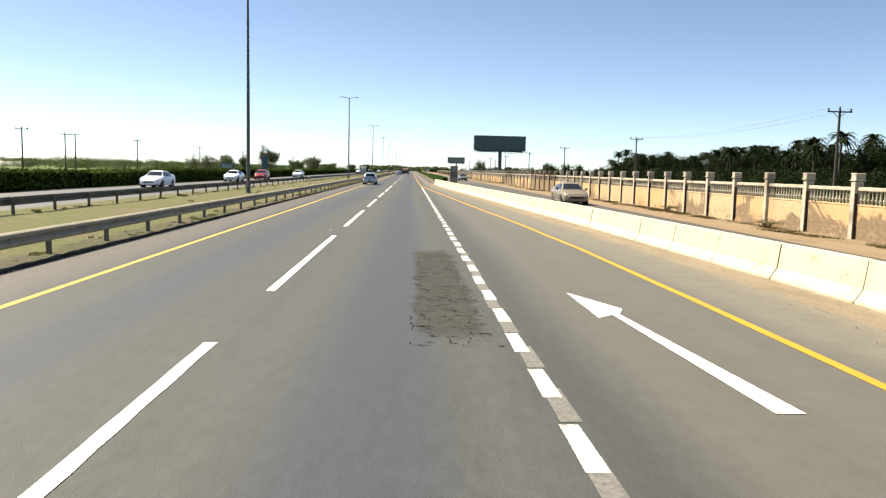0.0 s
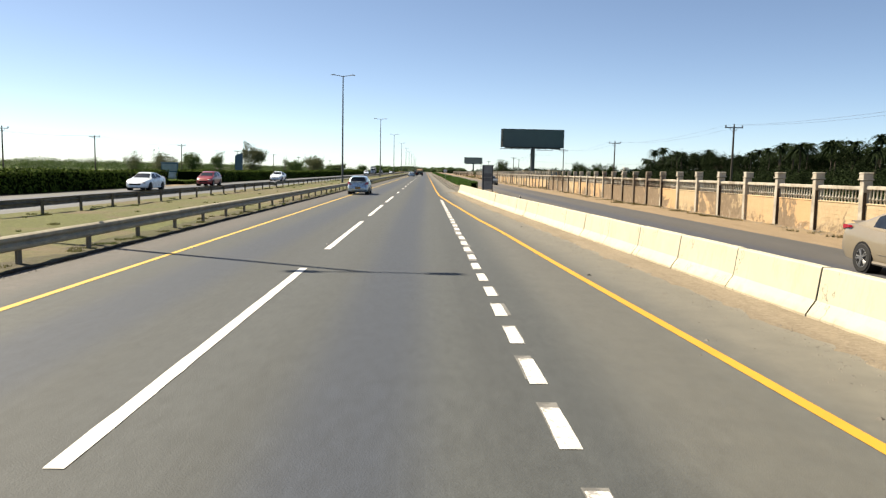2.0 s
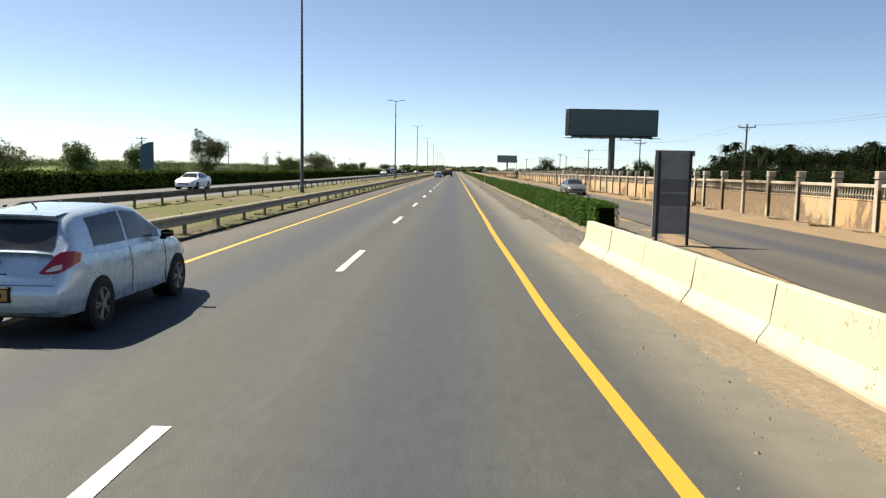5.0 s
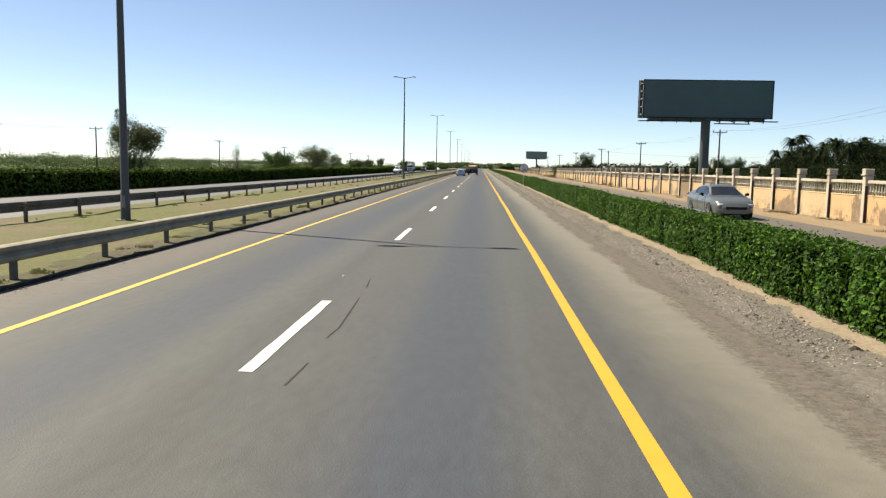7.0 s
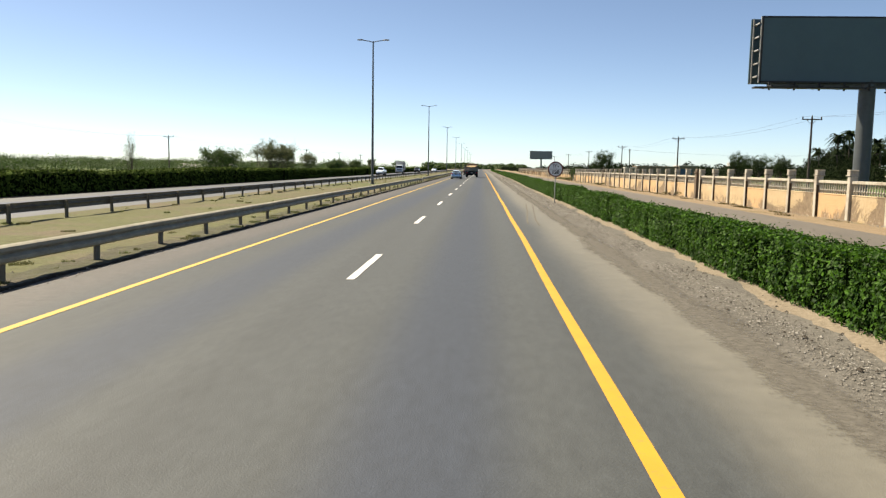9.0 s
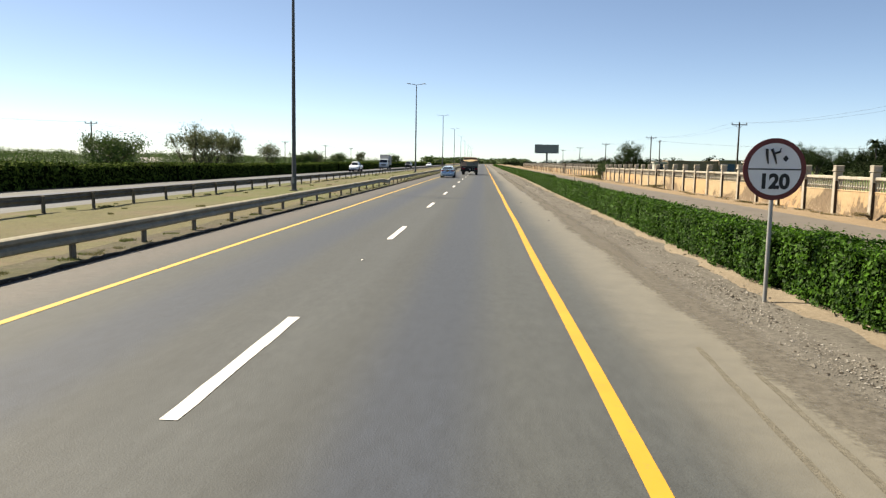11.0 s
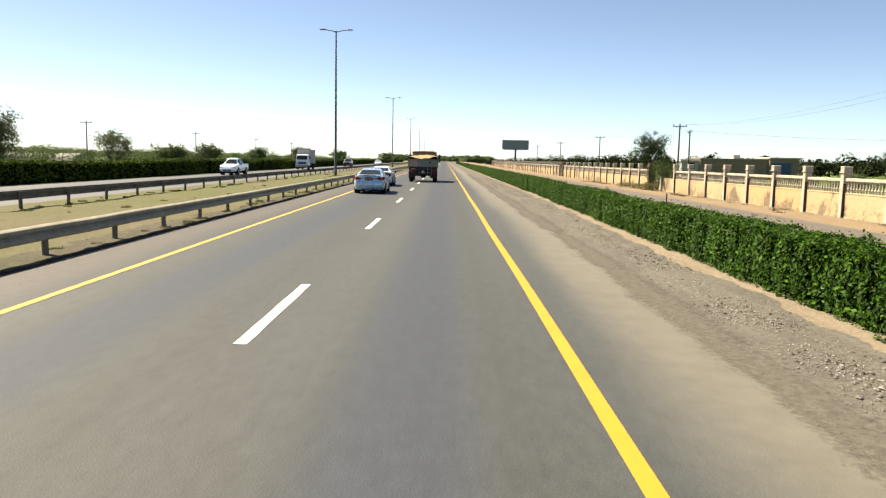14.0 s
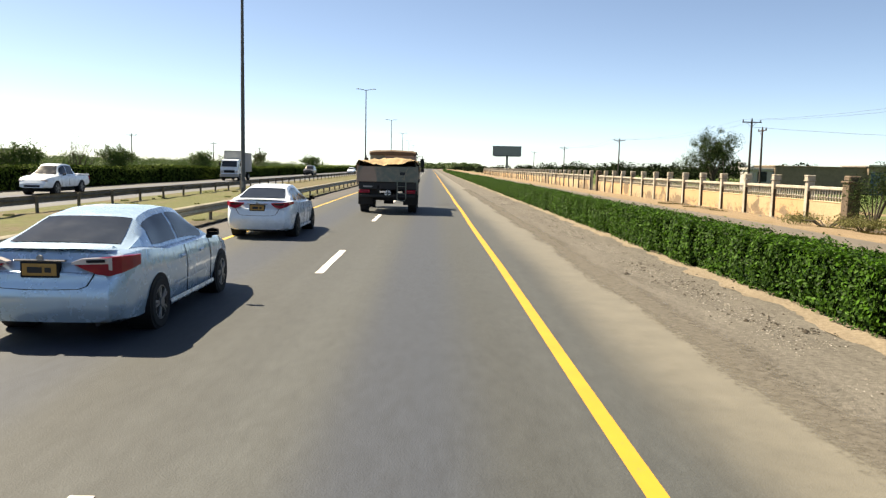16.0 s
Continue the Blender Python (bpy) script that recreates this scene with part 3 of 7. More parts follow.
solid("verge_spill", spill, M_SPILL, "dust and grit washed over the asphalt's edge", "dust", "structure", True)
hedge_strip = Shape().grid(ground_rows(lambda y: (follow(HEDGE_FOOT, y) - 0.34 + 0.14 * noise.noise((0, y * 0.35, 4)) + 0.14 * noise.noise((0, y * 1.7, 4)) + 0.08 * noise.noise((0, y * 4.1, 4)), follow(HEDGE_FOOT, y) + 1.2), [106 + 0.3 * k for k in range(800)] + [346 + 2 * k for k in range(150)], 4,
                                       lambda x, y: -0.05 + 0.085 * min(1, max(0, (x - follow(HEDGE_FOOT, y) + 0.4) * 1.5)) + rough_z(x, y, 0.028, 0.6)))
solid("hedge_strip", hedge_strip, M_VERGE_SAND, "sandy earth at the foot of the hedge", "soil", "structure", True)
service_bed = Shape().grid(ground_rows(lambda y: (11.9, follow(SERVICE_IN, y) + 0.3), [y for y in ys_long if y >= 100], 4, lambda x, y: -0.025 + rough_z(x, y, 0.02, 1.1)))
solid("hedge_bed", service_bed, M_SAND, "sandy planting bed under the clipped hedge", "soil", "structure", True)

road = solid("road", Shape().grid(ground_rows(lambda y: (-1.75, follow(ASPHALT_EDGE, y)), ys_long, 6, lambda x, y: 0.0)), M_ROAD,
             "sun-bleached grey asphalt carriageway with worn wheel tracks", "road", kind="structure")
opp_road = solid("opposite_road", Shape().grid([[(OPP_OUT, y, 0.0), (OPP_IN, y, 0.0)] for y in ys_long]), M_OPP,
                 "pale grey asphalt of the oncoming carriageway", "road", kind="structure")
service_road = solid("service_road", Shape().grid([[(follow(SERVICE_IN, y), y, 0.0), (follow(SERVICE_OUT, y), y, 0.0)] for y in ys_long]), M_SERVICE,
                     "brown-grey dusty asphalt service road", "road", kind="structure")

median = Shape().grid(ground_rows(lambda y: (OPP_IN - 0.1, -1.74), ys_fine, 20,
                                  lambda x, y: 0.012 + rough_z(x, y, 0.06, 1.6) * min(1, max(0, -1.74 - x) * 1.5, max(0, x - OPP_IN + 0.1) * 1.5)))
solid("median", median, M_MEDIAN, "dusty median strip with dry sparse grass", "median", "structure", True)
edge = Shape()
edge_rng = random.Random(4)
rows = []
for k in range(3000):
    y = -20 + 0.13 * k
    w = 0.1 * noise.noise((0, y * 0.5, 3)) + 0.05 * noise.noise((0, y * 2.6, 8)) + 0.03 * noise.noise((0, y * 7.0, 2))
    h = 0.045 + 0.03 * noise.noise((4, y * 1.7, 0)) + 0.02 * noise.noise((4, y * 6.0, 3))
    rows.append([(-1.655 + w, y, 0.002), (-1.665 + w, y, max(0.03, h)), (-1.715 + w + 0.03 * noise.noise((7, y * 5.0, 1)), y, max(0.034, h + 0.004)), (-1.79 + w, y, -0.01)])
edge.grid(rows)
shoulder = Shape().grid(ground_rows(lambda y: (-2.75 + 0.25 * noise.noise((6, y * 0.3, 2)) + 0.15 * noise.noise((6, y * 1.4, 7)), -1.705 + 0.1 * noise.noise((0, y * 0.5, 3)) + 0.05 * noise.noise((0, y * 2.6, 8))), [-20 + 0.26 * k for k in range(1500)], 7,
                                    lambda x, y: 0.036 + rough_z(x, y, 0.03, 0.4) - 0.05 * max(0.0, -2.3 - x)))
solid("rail_shoulder", shoulder, M_SHOULDER, "mottled grey-green earth and grit under the guardrail", "soil", "structure", True)
solid("asphalt_edge", edge, M_EDGE, "crumbled dark asphalt lip along the median", "kerb", "structure")
far_verge = Shape().grid(ground_rows(lambda y: (-24.0, OPP_OUT + 0.15), ys_long, 5, lambda x, y: -0.012 + rough_z(x, y, 0.05, 1.5) * min(1, max(0, OPP_OUT - x))))
solid("far_verge", far_verge, M_SAND, "dusty verge under the far roadside shrubs", "verge", "structure", True)

# ---------------------------------------------------------------- road paint
def strip(x_of, ys, width, z=0.005):
    return Shape().grid([[(x_of(y) - width / 2, y, z), (x_of(y) + width / 2, y, z)] for y in ys])


part("edge_line", strip(lambda y: LEFT_LINE + 0.012 * math.sin(y * 0.21), ys_long, 0.13), M_PALE_YELLOW_LINE, road, "yellow edge line")
part("edge_line", strip(lambda y: follow(RIGHT_EDGE_LINE, y) + 0.012 + 0.01 * math.sin(y * 0.33), [-40 + 2 * k for k in range(470)], 0.148), M_YELLOW_LINE, road, "yellow edge line")


def dash_mesh(length, width, material, name):
    rng = random.Random(int(length * 100))
    s = Shape()
    n = max(3, int(length / 0.4))
    top = [[(-width / 2 + rng.uniform(-0.006, 0.006), length * k / n, 0.006), (width / 2 + rng.uniform(-0.006, 0.006), length * k / n, 0.006)] for k in range(n + 1)]
    s.grid(top)
    return mesh_of(name, s, material)


long_dash = dash_mesh(10.3, 0.15, M_WHITE_LINE, "lane_dash")
short_dash = dash_mesh(3.87, 0.15, M_WHITE_LINE, "lane_dash")
dot_dash = dash_mesh(0.97, 0.165, M_DOT_LINE, "line_dot")
old_dot = dash_mesh(0.95, 0.185, M_OLD_LINE, "faded_dot")
for k in range(-1, 8):
    end = 8.5 + 13.95 * k
    if end < 100:
        part("lane_dash", long_dash, None, road, at=(LANE_LINE, end - 10.3, 0))
for k in range(0, 45):
    y = float(np.interp(k, (0, 1, 2, 3, 7, 9, 10, 12, 13, 45), (101.1, 114.4, 127.4, 140.6, 194.1, 221.4, 234.6, 261.5, 274.9, 702.7)))
    part("lane_dash", short_dash, None, road, at=(LANE_LINE + 0.01 * math.sin(k * 1.9), y, 0))
for k in range(-2, 49):
    y = 4.85 + 1.698 * k
    part("line_dot", dot_dash, None, road, at=(6.84 + 0.012 * math.sin(k * 2.3), y, 0))
    shift = float(np.interp(y, (5, 24, 32, 41, 50, 58, 67, 86), (-0.65, -0.75, -0.3, 0.2, -0.1, -0.85, -0.9, -0.8)))
    part("faded_dot", old_dot, None, road, at=(6.85 + 0.03 * math.sin(k * 1.1), y + shift, -0.002))
for k in range(60):
    part("lane_dash", short_dash, None, opp_road, at=(-14.4, -20 + 13.37 * k, 0))
arrow = Shape().add([(8.69, 6.15, 0.007), (8.96, 6.15, 0.007), (8.58, 10.6, 0.007), (8.46, 10.55, 0.007)], [(0, 1, 2, 3)])
arrow.add([(8.19, 12.5, 0.007), (8.2, 10.3, 0.007), (8.46, 10.55, 0.007), (8.58, 10.6, 0.007), (8.74, 11.05, 0.007)], [(0, 1, 2, 3, 4)])
part("lane_arrow", arrow, M_WHITE_LINE, road, "white merge arrow")

for points in (((3.63, 133.5), (3.7, 132.6)), ((3.74, 131.6), (3.8, 130.2), (3.83, 129.5), (3.79, 128.9)), ((3.83, 127.8), (3.8, 127.0))):
    s = Shape()
    for (xa, ya), (xb, yb) in zip(points, points[1:]):
        d = Vector((yb - ya, xa - xb, 0)).normalized() * 0.008
        s.add([(xa - d.x, ya - d.y, 0.003), (xa + d.x, ya + d.y, 0.003), (xb + d.x * 1.6, yb + d.y * 1.6, 0.003), (xb - d.x * 1.6, yb - d.y * 1.6, 0.003)], [(0, 1, 2, 3)])
    part("crack", s, M_EDGE, road, "dark crack in the asphalt")
for points in (((8.4, 196.0), (8.16, 191.7), (8.01, 189.11), (7.93, 187.55), (7.86, 186.28), (7.79, 185.15), (7.72, 183.6), (7.66, 181.0)),
               ((8.1, 197.0), (7.87, 192.36), (7.77, 190.11), (7.68, 188.49), (7.57, 186.91), (7.5, 185.7), (7.4, 184.0), (7.3, 181.5))):
    line = [(float(np.interp(y, [p[1] for p in points[::-1]], [p[0] for p in points[::-1]])), y) for y in np.linspace(points[-1][1], points[0][1], 60)]
    s = Shape().grid([[(x + side * (0.032 + 0.024 * noise.noise((x, y * 2.2, side))), y, 0.004) for side in (-1, 1)] for x, y in line])
    part("tyre_track", s, M_TRACK, road, "darker tyre track in the dust")
patch = Shape().grid([[(x, 8.0 + 11.6 * k / 30, 0.003) for x in np.linspace(5.3, 6.74, 8)] for k in range(31)])
broken = part("broken_patch", patch, M_BROKEN, road, "cracked and rutted asphalt patch")
slits = Shape()
rng = random.Random(21)


def slit(x, y, dx, dy, width):
    """A ragged open crack from (x, y) along (dx, dy), thickest in its middle."""
    n = max(4, int((abs(dx) + abs(dy)) / 0.025))
    a, b = [], []
    jx, jy = 0.0, 0.0
    for k in range(n + 1):
        u = k / n
        w = width * (0.15 + math.sin(u * 3.14)) * rng.choice((0.15, 0.4, 0.8, 1.3)) / 2
        jx, jy = jx * 0.8 + rng.uniform(-0.008, 0.008), jy * 0.8 + rng.uniform(-0.014, 0.014)
        px, py = x + dx * u + jx, y + dy * u + jy
        side = (0, w) if abs(dx) > abs(dy) else (w, 0)
        a.append((px - side[0], py - side[1], 0.006))
        b.append((px + side[0], py + side[1], 0.006))
    slits.grid([a, b])


y = 8.5
while y < 18.9:
    inset = 0.3 * max(0.0, (y - 16.5) / 2.4)
    x = 5.62 + inset + rng.uniform(-0.1, 0.25)
    while x < 6.6 - inset * 0.4:
        run = rng.uniform(0.07, 0.34)
        if rng.random() < 0.7:
            slit(x, y + rng.uniform(-0.03, 0.03), min(run, 6.66 - x), rng.uniform(-0.03, 0.03), rng.choice((0.006, 0.008, 0.01, 0.014, 0.03)))
        if rng.random() < 0.3:
            slit(x, y, rng.uniform(-0.03, 0.03), rng.uniform(0.1, 0.32), 0.01)
        x += run + rng.uniform(0.02, 0.16)
    y += rng.uniform(0.07, 0.15)
part("cracks", slits, M_SLIT, broken, "open dark cracks across the patch")

# ---------------------------------------------------------------- street lamps
def street_lamp():
    lamp = thing("street_lamp", "tall grey steel twin-arm lamp post in the median", "street lamp", group="street lamps in the median")
    part("base_plate", Shape().box(-0.24, 0.24, -0.24, 0.24, 0, 0.05, 0.01), M_LAMP, lamp)
    part("pole", Shape().tube([(0, 0, 0.02), (0, 0, 0.9), (0, 0, 1.0), (0, 0, 8), (0, 0, 15.1)], [0.16, 0.155, 0.135, 0.105, 0.07], 14), M_LAMP, lamp, smooth=True)
    part("access_door", Shape().box(-0.06, 0.06, -0.165, -0.13, 0.45, 0.85, 0.008), M_LAMP_HEAD, lamp)
    for s in (-1, 1):
        part("arm", Shape().tube([(0, 0, 15.0), (s * 0.5, 0, 15.12), (s * 1.1, 0, 15.2)], [0.05, 0.045, 0.04], 8), M_LAMP, lamp, smooth=True)
        head = Shape().grid([[(s * x, y * w, 15.22 + z * h) for y, z in ((-1, 0), (-0.8, 0.8), (0, 1), (0.8, 0.8), (1, 0), (0.8, -0.35), (0, -0.4), (-0.8, -0.35))]
                             for x, w, h in ((1.0, 0.05, 0.04), (1.08, 0.15, 0.07), (1.35, 0.18, 0.1), (1.66, 0.17, 0.07), (1.74, 0.05, 0.03))], True)
        part("lamp_head", head, M_LAMP_HEAD, lamp, smooth=True)
    return lamp


first_lamp = street_lamp()
first_lamp.location = (LAMP_ROW, LAMPS[0], 0.01)
for y in LAMPS[1:] + (-33.0,):
    copy_thing(first_lamp, pose(LAMP_ROW, y, 0.01))


# ---------------------------------------------------------------- guard rails
def guardrail(x, side, first, last, step, top, label, steel):
    rail = thing("guardrail", label, "guardrail", (x, 0, 0.0), group="median guardrails")
    prof = [(0.0, 0.0), (0.07, 0.04), (0.07, 0.10), (0.01, 0.155), (0.07, 0.21), (0.07, 0.27), (0.0, 0.31)]
    rng = random.Random(int(abs(x) * 10))
    span = 12.8
    y = first
    while y < last:
        rows = []
        for k in range(17):
            yy = y + span * k / 16 + (0.0 if k < 16 else -0.01)
            sag = 0.02 * noise.noise((x, yy * 0.05, 0)) + 0.012 * noise.noise((x, yy * 0.4, 2))
            bulge = 0.03 * noise.noise((x + 3, yy * 0.12, 4))
            if side > 0:
                dent = math.exp(-((yy - 249.0) / 1.7) ** 2)
                sag, bulge = sag - 0.14 * dent, bulge + 0.12 * dent
            else:
                sag -= 0.17 * max(0.0, 1 - (111.6 - yy) / 3.6) * (yy < 111.6)
            rows.append([(side * (u + bulge), yy, top - 0.31 + v + sag) for u, v in prof + [(u - 0.004, v) for u, v in prof[::-1]]])
        part("rail_beam", Shape().grid(rows, True), steel, rail, smooth=True)
        y += span
    post = mesh_of("rail_post", Shape().box(-0.055, 0.0, -0.085, 0.085, -0.05, top - 0.03, 0.006).box(-0.09, -0.055, -0.015, 0.015, -0.05, top - 0.04), M_POST)
    block = mesh_of("spacer_block", Shape().box(0.0, 0.03, -0.06, 0.06, top - 0.26, top - 0.06, 0.006), M_POST)
    y = first + 0.9
    while y < min(last, 560):
        p = part("rail_post", post, None, rail, at=(-side * 0.03, y, 0))
        p.rotation_euler = (rng.uniform(-0.03, 0.03) + (0.3 if side > 0 and abs(y - 249) < 1.7 else 0), rng.uniform(-0.04, 0.04), 0 if side > 0 else math.pi)
        part("spacer_block", block, None, rail, at=(-side * 0.03 if side > 0 else 0.03, y, 0)) if side > 0 else None
        y += step
    return rail


guardrail(NEAR_RAIL, 1, -12.04, 760, 3.053, 0.635, "dusty galvanised steel guardrail on short posts", M_RAIL)
guardrail(FAR_RAIL, -1, -12.0, 760, 3.3, 0.64, "dark steel guardrail by the oncoming carriageway", M_DARK_RAIL)

# ---------------------------------------------------------------- concrete barriers
def barrier_mesh(seed, length=2.682):
    rng = random.Random(seed)
    prof = [(0.0, 0.0), (0.0, 0.08), (0.14, 0.28), (0.2, 0.74), (0.22, 0.76), (0.34, 0.76), (0.36, 0.74), (0.42, 0.28), (0.56, 0.08), (0.56, 0.0)]
    rows = []
    for k in range(15):
        y = length * k / 14
        end = 0.985 if k in (0, 14) else 1.0
        rows.append([(0.28 + (u - 0.28) * end + rng.uniform(-0.002, 0.002), y, v * (1 - (1 - end) * 0.4) + (rng.uniform(-0.002, 0.002) if v > 0.02 else -0.03)) for u, v in prof])
    s = Shape().grid(rows)
    n = len(prof)
    return mesh_of("concrete_barrier", s.add([], []).add(rows[0], [tuple(range(n))]).add(rows[-1], [tuple(range(n))[::-1]]), M_BARRIER)


barrier_joint = mesh_of("joint", Shape().sweep([(0.006, 0.0), (0.006, 0.08), (0.145, 0.28), (0.204, 0.745), (0.356, 0.745), (0.415, 0.28), (0.554, 0.08), (0.554, 0.0)], 2.684, 2.708), M_SLIT)
barrier_meshes = [barrier_mesh(s) for s in range(5)]
rng = random.Random(9)
JOINTS = [11.6 - 2.66 * k for k in range(9, 0, -1)] + [float(np.interp(k, (0, 7, 8, 10, 13, 15, 19, 26, 36), (11.6, 30.3, 32.85, 37.7, 45.75, 51.0, 61.45, 79.2, 106.2))) for k in range(37)]
for k, (y, y_next) in enumerate(zip(JOINTS, JOINTS[1:])):
    run = y_next - y
    x0, x1 = follow(BARRIER_FOOT, y), follow(BARRIER_FOOT, y_next)
    ob = new("concrete_barrier", barrier_meshes[k % 5])
    ob.location = (x0 + rng.uniform(-0.008, 0.008), y, rng.uniform(-0.006, 0.002))
    ob.rotation_euler = (0, rng.uniform(-0.006, 0.006), -math.atan2(x1 - x0, run))
    ob.scale = (1, run / 2.71, 1)
    part("joint", barrier_joint, None, ob, "dark open joint")
    tagged(ob, "whitewashed concrete road barrier, chipped at the foot", "barrier", "row of concrete barriers")

drift = Shape().grid(ground_rows(lambda y: (follow(BARRIER_FOOT, y) - 0.8 + 0.25 * noise.noise((2, y * 0.5, 0)) + 0.12 * noise.noise((2, y * 2.3, 5)), follow(BARRIER_FOOT, y) + 0.1), [-12 + 0.3 * k for k in range(400)], 10,
                                 lambda x, y: -0.008 + 0.05 * max(0, 1 - (follow(BARRIER_FOOT, y) - x) / 0.8) + rough_z(x, y, 0.014, 0.3)))
solid("sand_drift", drift, M_VERGE_SAND, "blown sand along the foot of the barriers", "sand", "structure", True)

# ---------------------------------------------------------------- boundary wall
def wall_meshes():
    """Parts of one bay, from the sand (z = 0) up: courses of thin block, balusters, coping, pier and cap."""
    made = {}
    bay = 3.2
    for variant in range(3):
        rng = random.Random(3 + variant)
        panel = Shape()
        courses, h = 8, 1.27 / 8
        for c in range(courses):
            y = -0.6 * rng.random()
            while y < bay:
                a, b = max(0.0, y), min(bay, y + 0.6)
                if b - a > 0.05:
                    d = rng.uniform(-0.002, 0.002) - (0.03 if rng.random() < 0.04 and c < 3 else 0)
                    panel.box(-0.08 - d, 0.08, a + 0.001, b - 0.001, c * h + 0.003, (c + 1) * h - 0.003 - rng.uniform(0, 0.003))
                y += 0.6
        panel.box(-0.07, 0.07, 0.0, bay, -0.4, 1.27)
        panel.box(-0.1, 0.1, 0.0, bay, 1.27, 1.33, 0.012)
        made["panel", variant] = mesh_of("block_panel", panel, M_WALL)
    rail = Shape().grid([[(x, bay * k / 8, z + 0.004 * math.sin(k * 2.1)) for x, z in ((-0.1, 1.84), (-0.11, 1.86), (-0.11, 1.965), (-0.1, 1.98), (0.1, 1.98), (0.11, 1.965), (0.11, 1.86), (0.1, 1.84))] for k in range(9)], True)
    made["rail"] = mesh_of("coping_rail", rail, M_WALL_TRIM)
    bal = Shape()
    for k in range(14):
        yy = 0.1 + (bay - 0.2) * k / 13
        bal.tube([(0, yy, 1.32), (0, yy, 1.36), (0, yy, 1.44), (0, yy, 1.49), (0, yy, 1.54), (0, yy, 1.66), (0, yy, 1.85)], [0.04, 0.025, 0.04, 0.062, 0.035, 0.024, 0.04], 7, False)
    made["balusters"] = mesh_of("baluster_row", bal, M_WALL_TRIM)
    made["pier"] = mesh_of("pier", Shape().box(-0.21, 0.14, -0.135, 0.135, -0.4, 2.18, 0.012), M_WALL_TRIM)
    # thin dark sheet on the pier's near flank, below the coping
    made["dark_face"] = mesh_of("stained_side", Shape().box(-0.2, -0.07, -0.1425, -0.1355, -0.1, 1.74), M_DARK_FLANK)
    made["cap"] = mesh_of("pier_cap", Shape().box(-0.26, 0.18, -0.19, 0.19, 2.2, 2.25, 0.01).box(-0.23, 0.155, -0.155, 0.155, 2.245, 2.43, 0.015).box(-0.245, 0.17, -0.172, 0.172, 2.425, 2.5, 0.03), M_WALL_TRIM)
    made["stump"] = mesh_of("pier", Shape().box(-0.21, 0.16, -0.19, 0.19, -0.4, 1.5, 0.03), M_WALL_TRIM)
    made["gate_pier"] = mesh_of("gate_pier", Shape().box(-0.28, 0.28, -0.26, 0.26, -0.4, 2.2, 0.02).box(-0.34, 0.34, -0.32, 0.32, 2.18, 2.27, 0.02).box(-0.27, 0.27, -0.25, 0.25, 2.26, 2.5, 0.05), M_GATE_PIER)
    return made


WALL = wall_meshes()


def boundary_wall(name, piers, first="pier", last="pier", broken_last=False):
    """A run of bays between piers at the given places along the road."""
    wall = thing(name, "cream block boundary wall with piers and balustrade, peeling", "wall", kind="structure")
    rng = random.Random(int(piers[0] * 7))
    for k, y in enumerate(piers):
        foot = -FOOT_DROP - 0.03 - float(np.interp(y, (100, 180, 230, 290, 320), (0, 0.09, 0.12, 0.24, 0.27)))
        kind = first if k == 0 else last if k == len(piers) - 1 else "pier"
        p = part("gate_pier" if kind == "gate_pier" else "pier", WALL[kind], None, wall, at=(wall_face(y) + 0.21, y, foot))
        p.rotation_euler = (rng.uniform(-0.008, 0.008), rng.uniform(-0.008, 0.008), 0)
        if kind == "pier":
            c = part("pier_cap", WALL["cap"], None, wall, at=(wall_face(y) + 0.21, y, foot))
            c.rotation_euler = (rng.uniform(-0.01, 0.01), rng.uniform(-0.01, 0.01), rng.uniform(-0.06, 0.06))
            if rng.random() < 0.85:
                part("stained_side", WALL["dark_face"], None, p, "dark flank")
        if k == len(piers) - 1:
            continue
        ya, yb = y + 0.135, piers[k + 1] - 0.135
        turn = -math.atan2(wall_face(yb) - wall_face(ya), yb - ya)
        for key, nm in ((("panel", rng.randrange(3)), "block_panel"), ("rail", "coping_rail"), ("balusters", "baluster_row")):
            if broken_last and k == len(piers) - 2 and nm != "block_panel":
                continue
            p = part(nm, WALL[key], None, wall, at=(wall_face(ya) + 0.21, ya, foot + (rng.uniform(-0.015, 0.015) if nm == "coping_rail" else 0)))
            p.scale = (1, (yb - ya) / 3.2, 1)
            p.rotation_euler = (0, 0, turn)
    return wall


boundary_wall("wall_south", [56.6 + 3.575 * k for k in range(-18, 24)] + [215.6 - 3.56 * k for k in range(21, -1, -1)])
boundary_wall("wall_middle", [216.55] + [219.75 + 3.623 * k for k in range(24)], "gate_pier", "stump", True)
boundary_wall("wall_north", [306.9 + 3.62 * k for k in range(15)], "gate_pier", "gate_pier")
boundary_wall("wall_far", [361.4 + 3.6 * k for k in range(55)])

